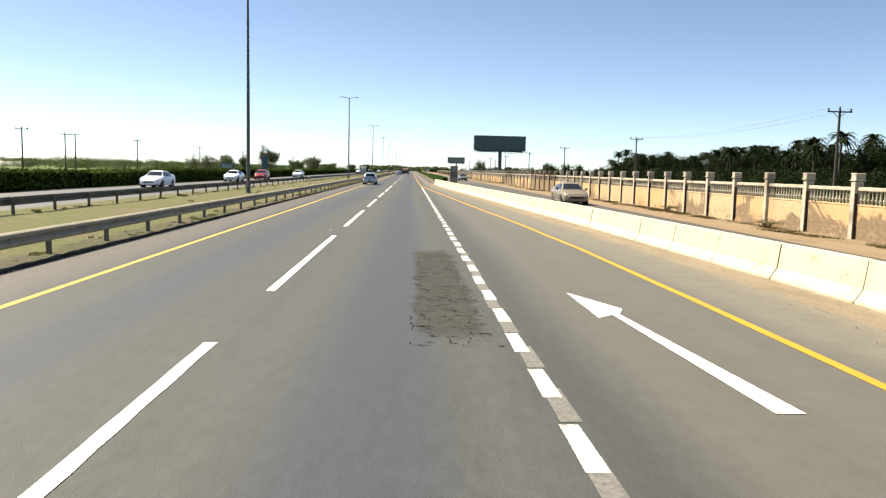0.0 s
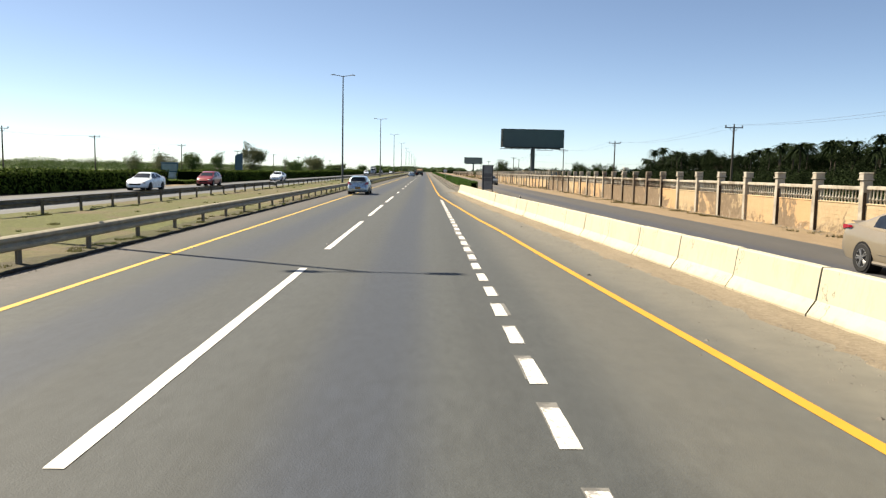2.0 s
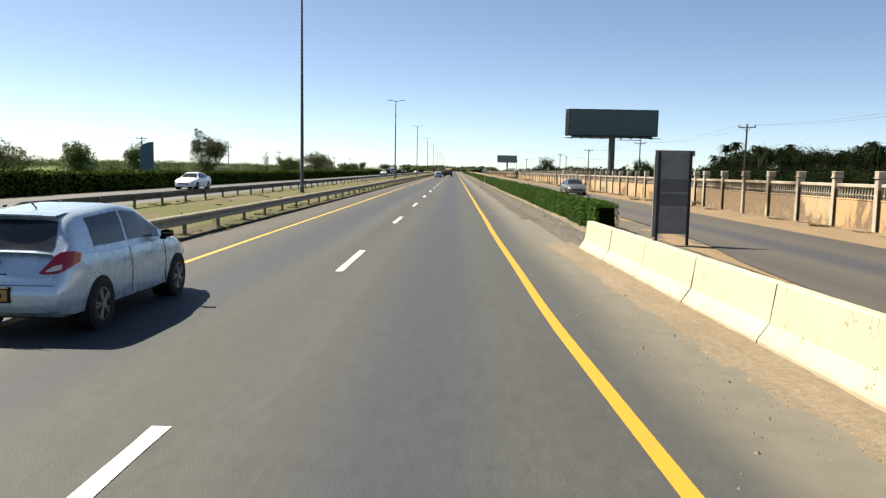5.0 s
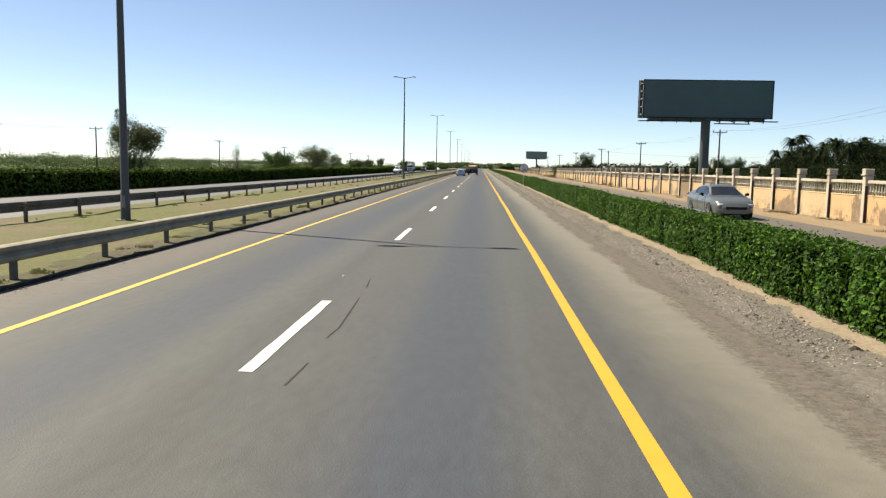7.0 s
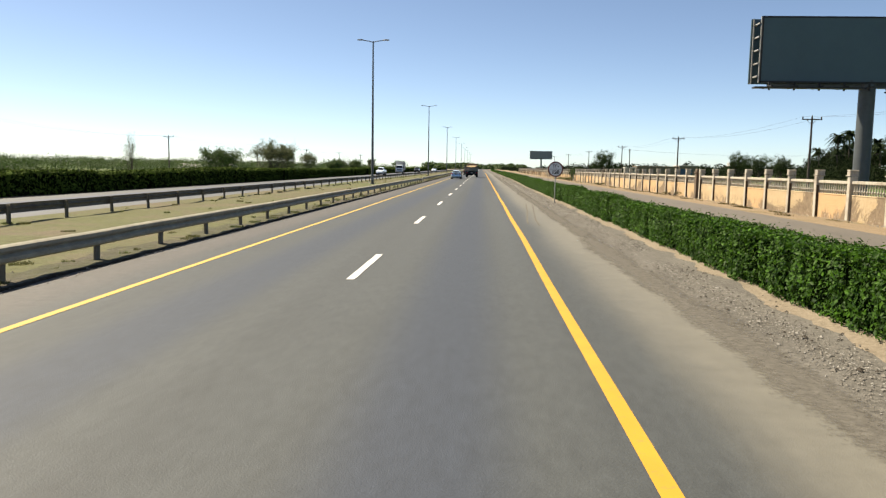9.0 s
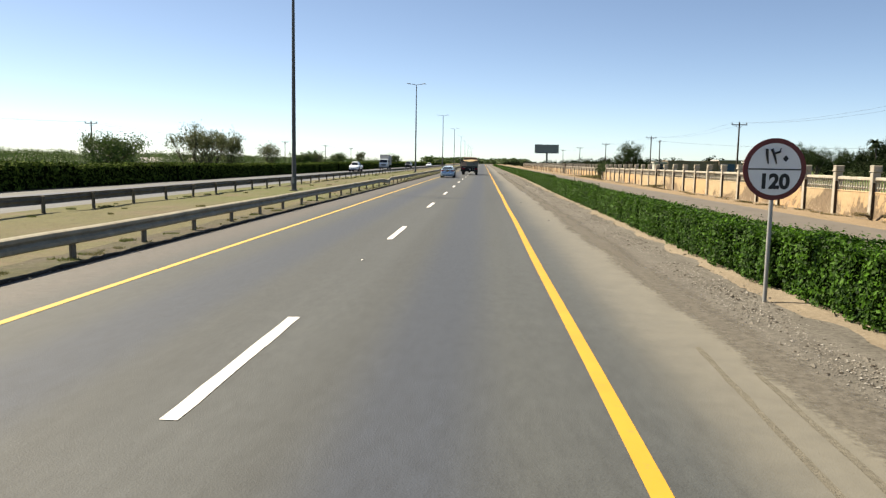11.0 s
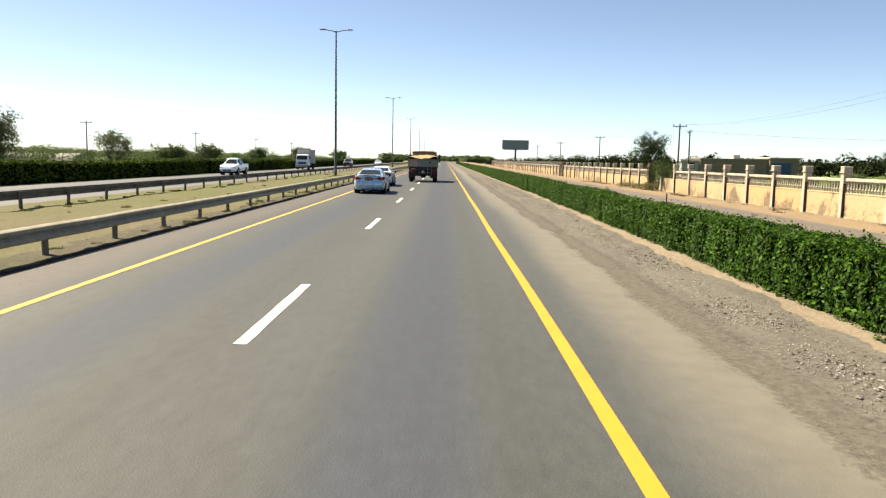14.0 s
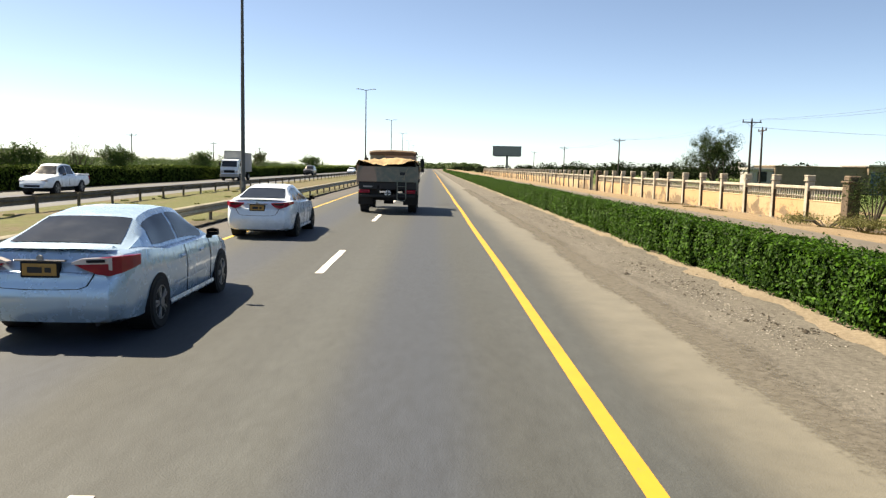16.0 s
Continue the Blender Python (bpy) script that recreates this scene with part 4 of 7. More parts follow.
# ---------------------------------------------------------------- hedges
def hedge_mesh(seed, length, width, height, count, size, material, name):
    """Leaves over the faces of a clipped hedge, thicker on the outside, uneven in depth."""
    rng = random.Random(seed)
    s = Shape()
    for k in range(count):
        y = rng.uniform(-0.05, length + 0.05)
        face = rng.random()
        bulge = 0.10 * noise.noise((seed, y * 0.8, 1)) + 0.06 * noise.noise((seed, y * 2.4, 6))
        cleft = max(0.0, 1 - abs((y + 0.2 * seed) % 1.5 - 0.75) / 0.14) * (0.5 + 0.5 * noise.noise((seed, int(y / 1.5) * 3.3, 2)))
        bulge += 0.26 * cleft
        depth = abs(rng.gauss(0, 0.1))
        if face < 0.38:
            z = rng.uniform(0.02, height)
            x = 0.02 + depth + bulge * 0.8 - 0.05 * math.sin(z / height * 3.1) + 0.06 * noise.noise((y * 2.2, z * 2.2, seed))
            n = (-1, 0, 0.35)
        elif face < 0.8:
            x = rng.uniform(0.0, width)
            z = height - depth + 0.07 * noise.noise((x * 1.6, y * 1.6, seed)) + bulge * 0.3 + (rng.uniform(0.03, 0.12) if rng.random() < 0.06 else 0) - 0.1 * cleft
            n = (0, 0, 1)
        else:
            z = rng.uniform(0.05, height)
            x = width - depth - bulge * 0.5
            n = (1, 0, 0.35)
        s.leaf((x, y, z), size * rng.choice((0.7, 1.0, 1.0, 1.7)), rng, normal=n)
    return mesh_of(name, s, material)


# solid core that stands in for the shade deep among the leaves
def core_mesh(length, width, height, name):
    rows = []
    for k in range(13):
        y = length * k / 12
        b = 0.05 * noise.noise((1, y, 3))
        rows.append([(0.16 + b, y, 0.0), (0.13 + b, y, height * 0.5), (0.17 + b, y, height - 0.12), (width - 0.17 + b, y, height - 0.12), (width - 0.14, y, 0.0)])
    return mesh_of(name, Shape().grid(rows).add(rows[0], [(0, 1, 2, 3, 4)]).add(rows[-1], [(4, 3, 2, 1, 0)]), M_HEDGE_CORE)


hedge_leaves = [hedge_mesh(s, 6.0, 0.8, 0.97, 19000, 0.052, M_HEDGE, "leaves") for s in (1, 2, 3)]
hedge_core = core_mesh(6.0, 0.8, 0.94, "underwood")
rng = random.Random(12)
for k in range(86):
    y = 112 + 5.95 * k
    x = follow(HEDGE_FOOT, y + 3)
    h = thing("hedge", "dense clipped green hedge on sandy soil", "hedge", (x + rng.uniform(-0.05, 0.05), y, -0.02), group="hedge along the verge")
    h.scale = (1, 1, rng.uniform(0.95, 1.06))
    part("leaves", hedge_leaves[k % 3], None, h)
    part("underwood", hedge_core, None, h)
shrub_leaves = [hedge_mesh(s, 8.0, 3.6, 1.42, 5200, 0.17, M_HEDGE_FAR, "leaves") for s in (5, 6, 7)]
shrub_core = core_mesh(8.0, 3.6, 1.36, "underwood")
for k in range(88):
    y = 6 + 7.9 * k
    h = thing("roadside_shrub", "dark green unclipped shrub along the far road", "shrub", (-23.35 + rng.uniform(-0.15, 0.15), y, -0.03), group="shrubs beyond the oncoming road")
    h.scale = (0.5 if k == 13 else 1, 1, rng.uniform(0.88, 1.1) * (0.3 if k == 14 else 1))
    part("leaves", shrub_leaves[k % 3], None, h)
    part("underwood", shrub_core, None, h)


# ---------------------------------------------------------------- trees
def limb(shape, rng, p, d, r, length, depth, tips, spread):
    pts, rad = [p], [r]
    for k in range(3):
        d = (d + Vector((rng.uniform(-1, 1), rng.uniform(-1, 1), rng.uniform(-0.3, 0.6))) * 0.22).normalized()
        p = p + d * length / 3
        pts.append(p)
        rad.append(r * (1 - 0.2 * (k + 1)))
    shape.tube(pts, rad, 5, False)
    tips.append((p, depth))
    if depth > 0:
        for k in range(3 if depth > 1 else 2):
            nd = (d + Vector((rng.uniform(-1, 1), rng.uniform(-1, 1), rng.uniform(-0.2, 0.8))) * spread).normalized()
            limb(shape, rng, pts[2 if k else 3], nd, rad[-1] * 0.8, length * rng.uniform(0.6, 0.8), depth - 1, tips, spread)


def tree(label, seed, height, leaves, size, material, spread=0.8, clump=0.5, trunk=0.3, stems=2, fill=1):
    """A tapered trunk with limbs, and leaves in loose clumps round the limb tips."""
    rng = random.Random(seed)
    t = thing("tree", label, "tree", group="")
    wood, tips = Shape(), []
    for k in range(stems):
        d = Vector((rng.uniform(-0.45, 0.45), rng.uniform(-0.45, 0.45), 1)).normalized()
        limb(wood, rng, Vector((rng.uniform(-0.1, 0.1), rng.uniform(-0.1, 0.1), -0.1)), d, 0.045 * height ** 0.9 / stems ** 0.5, height * trunk, 3, tips, spread)
    top = max(p.z for p, _ in tips)
    k = (height - clump * 0.6) / top
    wood.v = [(x * k, y * k, z * k) for x, y, z in wood.v]
    part("trunk", wood, M_BARK, t, smooth=True)
    crown = Shape()
    ends = [p * k for p, depth in tips if depth <= fill]
    for p in ends:
        r = clump * rng.uniform(0.6, 1.3)
        for j in range(int(leaves / len(ends))):
            v = Vector((rng.gauss(0, 1), rng.gauss(0, 1), rng.gauss(0, 1))).normalized() * r * rng.random() ** 0.6
            crown.leaf(p + v, size, rng, normal=v + Vector((0, 0, 0.3)))
    part("crown", crown, material, t)
    return t


def palm(label, seed, height, fronds=58):
    rng = random.Random(seed)
    t = thing("palm_tree", label, "palm tree", group="date palms in the grove")
    pts = [(0.25 * math.sin(k * 0.5 + seed), 0.2 * math.cos(k * 0.4 + seed), height * k / 8 - 0.1) for k in range(9)]
    wood = Shape().tube(pts, [0.34] + [0.22 + 0.03 * (k % 2) for k in range(7)] + [0.3], 8, False)
    part("trunk", wood, M_BARK, t, smooth=True)
    crown = Shape()
    top = Vector(pts[-1])
    for k in range(fronds):
        a = rng.uniform(0, 6.283)
        rise = rng.uniform(-0.5, 1.2)
        length = rng.uniform(2.9, 4.0)
        d = Vector((math.cos(a), math.sin(a), 0))
        side = Vector((-math.sin(a), math.cos(a), 0))
        prev = None
        for j in range(8):
            u = j / 7
            p = top + d * length * u * math.cos(rise * 0.5) + Vector((0, 0, length * (rise * u - (0.75 + 0.2 * rise) * u * u)))
            w = 0.42 * math.sin(min(1, u * 1.25 + 0.12) * 3.0) + 0.03
            if prev is not None:
                q, wq = prev
                droop = Vector((0, 0, -0.12))
                crown.add([q, p, p + side * w + droop, q + side * wq * 0.75 + droop + d * 0.05], [(0, 1, 2, 3)])
                crown.add([q, p, p - side * w + droop, q - side * wq * 0.75 + droop + d * 0.05], [(3, 2, 1, 0)])
            prev = (p, w)
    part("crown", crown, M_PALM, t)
    return t


def scatter(model, spots, broad=1.0):
    """Puts a model at the first spot (x, y, turn, size) and copies at the others."""
    for k, (x, y, turn, size) in enumerate(spots):
        if k == 0:
            model.location, model.rotation_euler, model.scale = (x, y, -0.36), (0, 0, radians(turn)), (size * broad, size * broad, size)
            first = model
        else:
            ob = copy_thing(first, pose(x, y, -0.36, 0, 0, turn))
            ob.scale = (size * broad, size * broad, size)


def roadside_tree(label, seed, at, height, width, leaves, size, material, clump=0.42, spread=0.75, skirt=0.25):
    """A many-stemmed tree of a given height and width, its leaves in small clumps on the twigs."""
    rng = random.Random(seed)
    t = thing("tree", label, "tree", (at[0], at[1], -0.36), group="trees beyond the oncoming road")
    wood, tips = Shape(), []
    for k in range(4):
        d = Vector((math.cos(k * 1.57 + seed) * 0.4, math.sin(k * 1.57 + seed) * 0.4, 1)).normalized()
        limb(wood, rng, Vector((rng.uniform(-0.15, 0.15), rng.uniform(-0.15, 0.15), -0.1)), d, 0.034 * height ** 0.9, height * 0.27, 4, tips, spread)
    top = max(p.z for p, _ in tips)
    reach = sorted(math.hypot(p.x, p.y) for p, _ in tips)[int(len(tips) * 0.93)]
    kz, kx = (height - clump * 0.5) / top, (width / 2 - clump * 0.4) / reach
    wood.v = [(x * kx, y * kx, z * kz) for x, y, z in wood.v]
    part("trunk", wood, M_BARK, t, smooth=True)
    crown = Shape()
    ends = [Vector((p.x * kx, p.y * kx, p.z * kz)) for p, depth in tips if depth <= 1]
    for p in ends:
        r = clump * rng.uniform(0.5, 1.3)
        for j in range(int(leaves * (1 - skirt) / len(ends) * rng.uniform(0.4, 1.6))):
            v = Vector((rng.gauss(0, 1), rng.gauss(0, 1), rng.gauss(0, 1))).normalized() * r * rng.random() ** 0.6
            crown.leaf(p + v, size, rng, normal=v + Vector((0, 0, 0.3)))
    for j in range(int(leaves * skirt)):
        a, q, z = rng.uniform(0, 6.28), math.sqrt(rng.random()), rng.random()
        q, z = q * width * (0.46 - 0.1 * z), z * height * 0.7
        crown.leaf((q * math.cos(a), q * math.sin(a), 0.2 + z), size, rng, normal=(math.cos(a), math.sin(a), 0.5))
    part("crown", crown, material, t)
    return t


AIRY, LEAFY, BARE = "airy grey-green tree with thin sunlit foliage", "leafy green tree beyond the roadside shrubs", "almost bare brown tree with thin twigs"
for n, (label, x, y, h, w, leaves, size, mat, clump, skirt) in enumerate((
        (BARE, -33.3, 138.0, 4.45, 2.5, 2340, 0.134, M_TREE_PALE, 0.35, 0.3),
        (AIRY, -34.9, 154.0, 5.05, 5.0, 6000, 0.157, M_TREE_PALE, 0.4, 0.3),
        (LEAFY, -33.8, 166.1, 4.85, 4.1, 8400, 0.168, M_TREE, 0.5, 0.35),
        (LEAFY, -32.6, 177.3, 5.4, 2.8, 5200, 0.168, M_TREE, 0.45, 0.35),
        ("large dusty dark-leaved tree, dense at its foot", -31.8, 200.0, 7.9, 6.3, 16400, 0.179, M_TREE_PALE, 0.6, 0.3),
        (BARE, -30.3, 230.4, 5.6, 2.1, 1092, 0.123, M_TREE_PALE, 0.3, 0.3),
        (LEAFY, -34.5, 268.0, 5.1, 7.4, 10400, 0.213, M_TREE, 0.6, 0.4),
        (AIRY, -30.5, 282.5, 6.7, 5.8, 7200, 0.179, M_TREE_PALE, 0.5, 0.3),
        (AIRY, -31.4, 291.0, 6.9, 7.4, 7600, 0.179, M_TREE_PALE, 0.5, 0.25),
        (AIRY, -34.5, 308.0, 6.4, 5.0, 8400, 0.179, M_TREE_PALE, 0.55, 0.35),
        (AIRY, -36.0, 336.0, 6.0, 5.3, 6000, 0.179, M_TREE_PALE, 0.5, 0.3),
        (LEAFY, -31.4, 342.5, 4.15, 4.8, 7600, 0.202, M_TREE, 0.5, 0.45),
        (BARE, -30.4, 351.5, 5.3, 5.2, 676, 0.112, M_TREE_PALE, 0.3, 0.2),
        (LEAFY, -37.0, 378.0, 4.6, 4.5, 5200, 0.246, M_TREE, 0.55, 0.4),
        (BARE, -44.0, 455.0, 5.6, 4.2, 676, 0.157, M_TREE_PALE, 0.3, 0.3),
        (AIRY, -44.4, 497.0, 6.2, 4.8, 4000, 0.291, M_TREE_PALE, 0.5, 0.3),
        (LEAFY, -40.0, 425.0, 4.8, 6.0, 5200, 0.291, M_TREE, 0.6, 0.4),
        (LEAFY, -36.0, 540.0, 6.0, 7.0, 4400, 0.358, M_TREE, 0.7, 0.4))):
    roadside_tree(label, 100 + n, (x, y), h, w, leaves, size, mat, clump, 0.7, skirt + 0.12)
acacia = tree("large dark spreading tree behind the boundary wall", 47, 7.6, 14000, 0.16, M_ACACIA, 1.1, 0.8, 0.2, 5, 2)
scatter(acacia, [(39.1, 364.4, 0, 1.03), (66.6, 340.0, 120, 0.96), (80.0, 363.0, 200, 0.95), (72.5, 352.0, 280, 0.8), (86.5, 366.0, 60, 0.95)])
rng = random.Random(77)
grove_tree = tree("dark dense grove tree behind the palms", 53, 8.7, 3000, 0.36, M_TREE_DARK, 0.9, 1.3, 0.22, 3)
spots = []
for k in range(132):
    y = 140 + 2.22 * k
    spots.append((rng.uniform(112, 158), y + rng.uniform(-3, 3), rng.uniform(0, 360), rng.uniform(0.75, 1.5) + 0.15 * math.sin(k * 0.5)))
scatter(grove_tree, spots)
for n, (seed, h) in enumerate(((2, 10.9), (5, 12.0), (8, 13.4))):
    spots = []
    for k in range(24):
        y = 140 + 12.0 * k + n * 4.0
        x = rng.uniform(108, 152)
        spots.append((x, y + rng.uniform(-4, 4), rng.uniform(0, 360), rng.uniform(0.75, 1.08)))
    spots += [((119.2, 397, 10, 1.08), (120, 373, 40, 0.98), (113, 404, 70, 0.86))[2 - n]]
    scatter(palm("tall date palm with drooping dark fronds", seed, h), spots)


def woodland(name, label, spots, seed, size, material, thick=1.0):
    """Far trees and bushes, too many to count, as loose leaf clumps over stems."""
    rng = random.Random(seed)
    s = Shape()
    for x, y, w, h in spots:
        s.tube([(x, y, -0.45), (x + rng.uniform(-0.3, 0.3), y, h * 0.5)], [0.15, 0.07], 4, False)
        for k in range(int((90 + 45 * w) * thick)):
            a, r = rng.uniform(0, 6.28), math.sqrt(rng.random())
            z = h * (0.12 + 0.85 * rng.random() * (1 - 0.45 * r * r))
            s.leaf((x + w * r * math.cos(a), y + w * r * math.sin(a), z - 0.35), size * rng.uniform(0.7, 1.5), rng, normal=(math.cos(a) * r, math.sin(a) * r, 0.6))
    return solid(name, s, material, label, "trees", "stuff")


rng = random.Random(5)
left_far = [(-rng.uniform(115, 330), rng.uniform(60, 950), rng.uniform(2.5, 5.5), rng.uniform(3.0, 5.8)) for k in range(560)]
left_far = [(x, y, w, h * (0.6 if y < 320 else 1.0)) for x, y, w, h in left_far]
left_band = [(-rng.uniform(72, 118), rng.uniform(210, 760), rng.uniform(2.2, 4.2), rng.uniform(2.6, 4.4)) for k in range(210)]
woodland("field_trees", "band of low green trees along the field edge", left_band, 9, 0.27, M_TREE, 2.2)
woodland("far_trees", "distant low green trees and bushes across the fields", left_far, 1, 0.36, M_TREE, 1.6)
left_mid = [(-rng.uniform(38, 62), rng.uniform(370, 760), rng.uniform(1.5, 3.2), rng.uniform(2.2, 4.2)) for k in range(90)]
left_mid += [(-rng.uniform(42, 95), rng.uniform(60, 800), rng.uniform(1.0, 2.6), rng.uniform(0.9, 2.0)) for k in range(130)]
woodland("field_bushes", "low green bushes and weeds in the fields", left_mid, 2, 0.17, M_TREE, 1.8)
right_far = [(rng.uniform(80, 420), rng.uniform(420, 1200), rng.uniform(2.5, 6.0), rng.uniform(3.0, 8.0)) for k in range(360)]
right_far += [(rng.uniform(26, 60), rng.uniform(440, 1100), rng.uniform(1.5, 3.0), rng.uniform(1.5, 4.0)) for k in range(60)]
right_far += [(rng.uniform(70, 330), rng.uniform(395, 800), rng.uniform(2.5, 5.0), rng.uniform(2.5, 5.5)) for k in range(200)]
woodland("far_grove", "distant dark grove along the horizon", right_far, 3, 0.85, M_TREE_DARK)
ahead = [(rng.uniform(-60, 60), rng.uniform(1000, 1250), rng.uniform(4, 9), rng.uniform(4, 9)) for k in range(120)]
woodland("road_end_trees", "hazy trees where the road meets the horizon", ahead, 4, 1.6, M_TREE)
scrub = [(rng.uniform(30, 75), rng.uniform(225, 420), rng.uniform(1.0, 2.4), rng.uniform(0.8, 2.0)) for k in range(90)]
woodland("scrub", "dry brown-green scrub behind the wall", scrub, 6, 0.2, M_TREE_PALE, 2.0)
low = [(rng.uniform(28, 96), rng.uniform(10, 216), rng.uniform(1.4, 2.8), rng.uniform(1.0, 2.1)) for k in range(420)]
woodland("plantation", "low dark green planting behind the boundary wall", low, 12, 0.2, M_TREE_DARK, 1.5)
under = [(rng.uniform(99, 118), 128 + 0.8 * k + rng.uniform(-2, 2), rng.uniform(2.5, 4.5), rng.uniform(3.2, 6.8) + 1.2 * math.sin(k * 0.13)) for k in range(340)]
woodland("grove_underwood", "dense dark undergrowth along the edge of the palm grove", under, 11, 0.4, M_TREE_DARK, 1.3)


def bush(at, w, h, seed, count, size, material, label):
    rng = random.Random(seed)
    b = thing("bush", label, "bush", at, group="")
    stems, crown = Shape(), Shape()
    for k in range(9):
        a = rng.uniform(0, 6.28)
        tip = Vector((math.cos(a) * w * 0.5, math.sin(a) * w * 0.5, h * rng.uniform(0.5, 0.9)))
        stems.tube([(0, 0, -0.1), tip * 0.5 + Vector((0, 0, 0.1)), tip], [0.04, 0.03, 0.012], 5, False)
        for j in range(count // 9):
            v = Vector((rng.gauss(0, 1), rng.gauss(0, 1), rng.gauss(0, 1))).normalized() * rng.random() ** 0.5
            v = Vector((v.x * w * 0.34, v.y * w * 0.34, v.z * h * 0.4))
            p = tip + v
            if p.z > 0.02:
                crown.leaf(p, size, rng, normal=v)
    part("woody_base", stems, M_BARK, b)
    part("leaves", crown, material, b)
    return b


bush((23.5, 302.0, -0.2), 1.7, 2.1, 4, 4500, 0.075, M_TREE, "feathery bush leaning over the broken end of the wall")
bush((23.7, 305.4, -0.2), 1.6, 2.4, 1, 5500, 0.075, M_ACACIA, "overgrown bush in the gap of the wall")
bush((22.3, 306.4, -0.2), 2.4, 0.55, 2, 1600, 0.08, M_WEED, "low yellow-green weeds at the wall's foot")
bush((22.7, 304.2, -0.2), 2.0, 0.5, 3, 1800, 0.08, M_WEED, "low yellow-green weeds at the wall's foot")
for k, (x, y) in enumerate(((21.7, 47), (21.5, 33), (22.0, 139.5), (22.2, 221.5), (22.3, 263.5), (22.2, 262.0))):
    bush((x, y, -0.17), 1.2, 0.3, 20 + k, 700, 0.05, M_GRASS, "small dry tuft at the foot of the wall")


def tufts(name, label, spots, seed, blades, h, material, level=lambda x, y: 0.0):
    rng = random.Random(seed)
    s = Shape()
    for x, y, r in spots:
        for k in range(int(blades * r * r * 6)):
            a, q = rng.uniform(0, 6.28), r * math.sqrt(rng.random())
            px, py = x + q * math.cos(a), y + q * math.sin(a)
            d = Vector((rng.uniform(-1, 1), rng.uniform(-1, 1), 0)) * 0.05
            hh = h * rng.uniform(0.4, 1.2)
            z = level(px, py)
            s.add([(px - 0.012, py, z - 0.02), (px + 0.012, py, z - 0.02), (px + d.x, py + d.y, z + hh)], [(0, 1, 2)])
    return solid(name, s, material, label, "grass", "stuff")


rng = random.Random(8)
MEDIAN_SPOTS = [(rng.choice((rng.uniform(-8.6, -2.4), rng.gauss(-2.25, 0.2), rng.gauss(-2.05, 0.1), rng.gauss(-8.9, 0.25))), rng.uniform(6, 330), rng.uniform(0.05, 0.22)) for k in range(620)]
tufts("median_grass", "thin dry yellow-green grass in the median", MEDIAN_SPOTS[::2], 1, 420, 0.06, M_WEED, lambda x, y: 0.03)
tufts("median_weeds", "low dark green weeds along the median rail", MEDIAN_SPOTS[1::2], 3, 420, 0.06, M_GREEN_WEED, lambda x, y: 0.03)
bank = []
for k in range(300):
    y = rng.choice((rng.uniform(2, 60), rng.uniform(2, 118), rng.uniform(120, 330)))
    bank.append((wall_face(y) - 0.4 - abs(rng.gauss(0, 0.9)), y, rng.uniform(0.15, 0.6)))
tufts("verge_grass", "dry yellow-green grass along the boundary wall", bank, 2, 70, 0.11, M_GRASS, strip_level)


def stones(name, label, count, place, seed, size, material, flat=0.6):
    rng = random.Random(seed)
    s = Shape()
    for k in range(count):
        x, y, z = place(rng)
        r = size * rng.uniform(0.4, 1.6) * (2.0 if rng.random() < 0.02 else 1)
        vs = []
        for px, py, pz in ((1, 0, 0), (0, 1, 0), (-1, 0, 0), (0, -1, 0), (0, 0, 1)):
            vs.append((x + r * px * rng.uniform(0.6, 1.2), y + r * py * rng.uniform(0.6, 1.2), z + r * pz * flat))
        s.add(vs, [(0, 1, 4), (1, 2, 4), (2, 3, 4), (3, 0, 4)])
    return solid(name, s, material, label, "gravel", "stuff")


def verge_place(rng):
    y = rng.uniform(104, 330)
    x0 = follow(ASPHALT_EDGE, y)
    x1 = follow(HEDGE_FOOT, y)
    u = rng.gauss(0.52, 0.17)
    return x0 + (x1 - x0) * u, y, -0.025


stones("gravel", "loose pale stones strewn over the verge", 42000, verge_place, 1, 0.015, M_STONE)
stones("dark_clods", "dark clods and dead leaves on the verge", 5200, lambda r: (lambda p: (p[0] + r.uniform(-0.1, 0.45), p[1], p[2]))(verge_place(r)), 5, 0.022, M_CLOD)
stones("pale_stones", "scattered whitish stones in the middle of the verge", 14000,
       lambda r: (lambda y: (follow(ASPHALT_EDGE, y) + (follow(HEDGE_FOOT, y) - follow(ASPHALT_EDGE, y)) * (0.52 + 0.06 * noise.noise((0, y * 0.2, 3)) + r.gauss(0, 0.12)), y, -0.02))(r.uniform(108, 330)), 8, 0.013, M_PALE_STONE)
stones("fine_gravel", "loose grit at the foot of the barriers", 9000,
       lambda r: (lambda y: (follow(BARRIER_FOOT, y) - abs(r.gauss(0, 0.7)), y, 0.0))(r.uniform(0, 108)), 2, 0.015, M_STONE)
stones("median_stones", "small stones and litter along the median rail", 9000, lambda r: (r.uniform(-2.7, -1.4), r.uniform(5, 320), 0.015), 3, 0.02, M_STONE)
stones("rubble", "fallen render and stones under the boundary wall", 5200, lambda r: (lambda y: (wall_face(y) - 0.1 - abs(r.gauss(0, 0.6)), y, -FOOT_DROP + 0.01))(r.uniform(0, 330)), 4, 0.04, M_STONE)

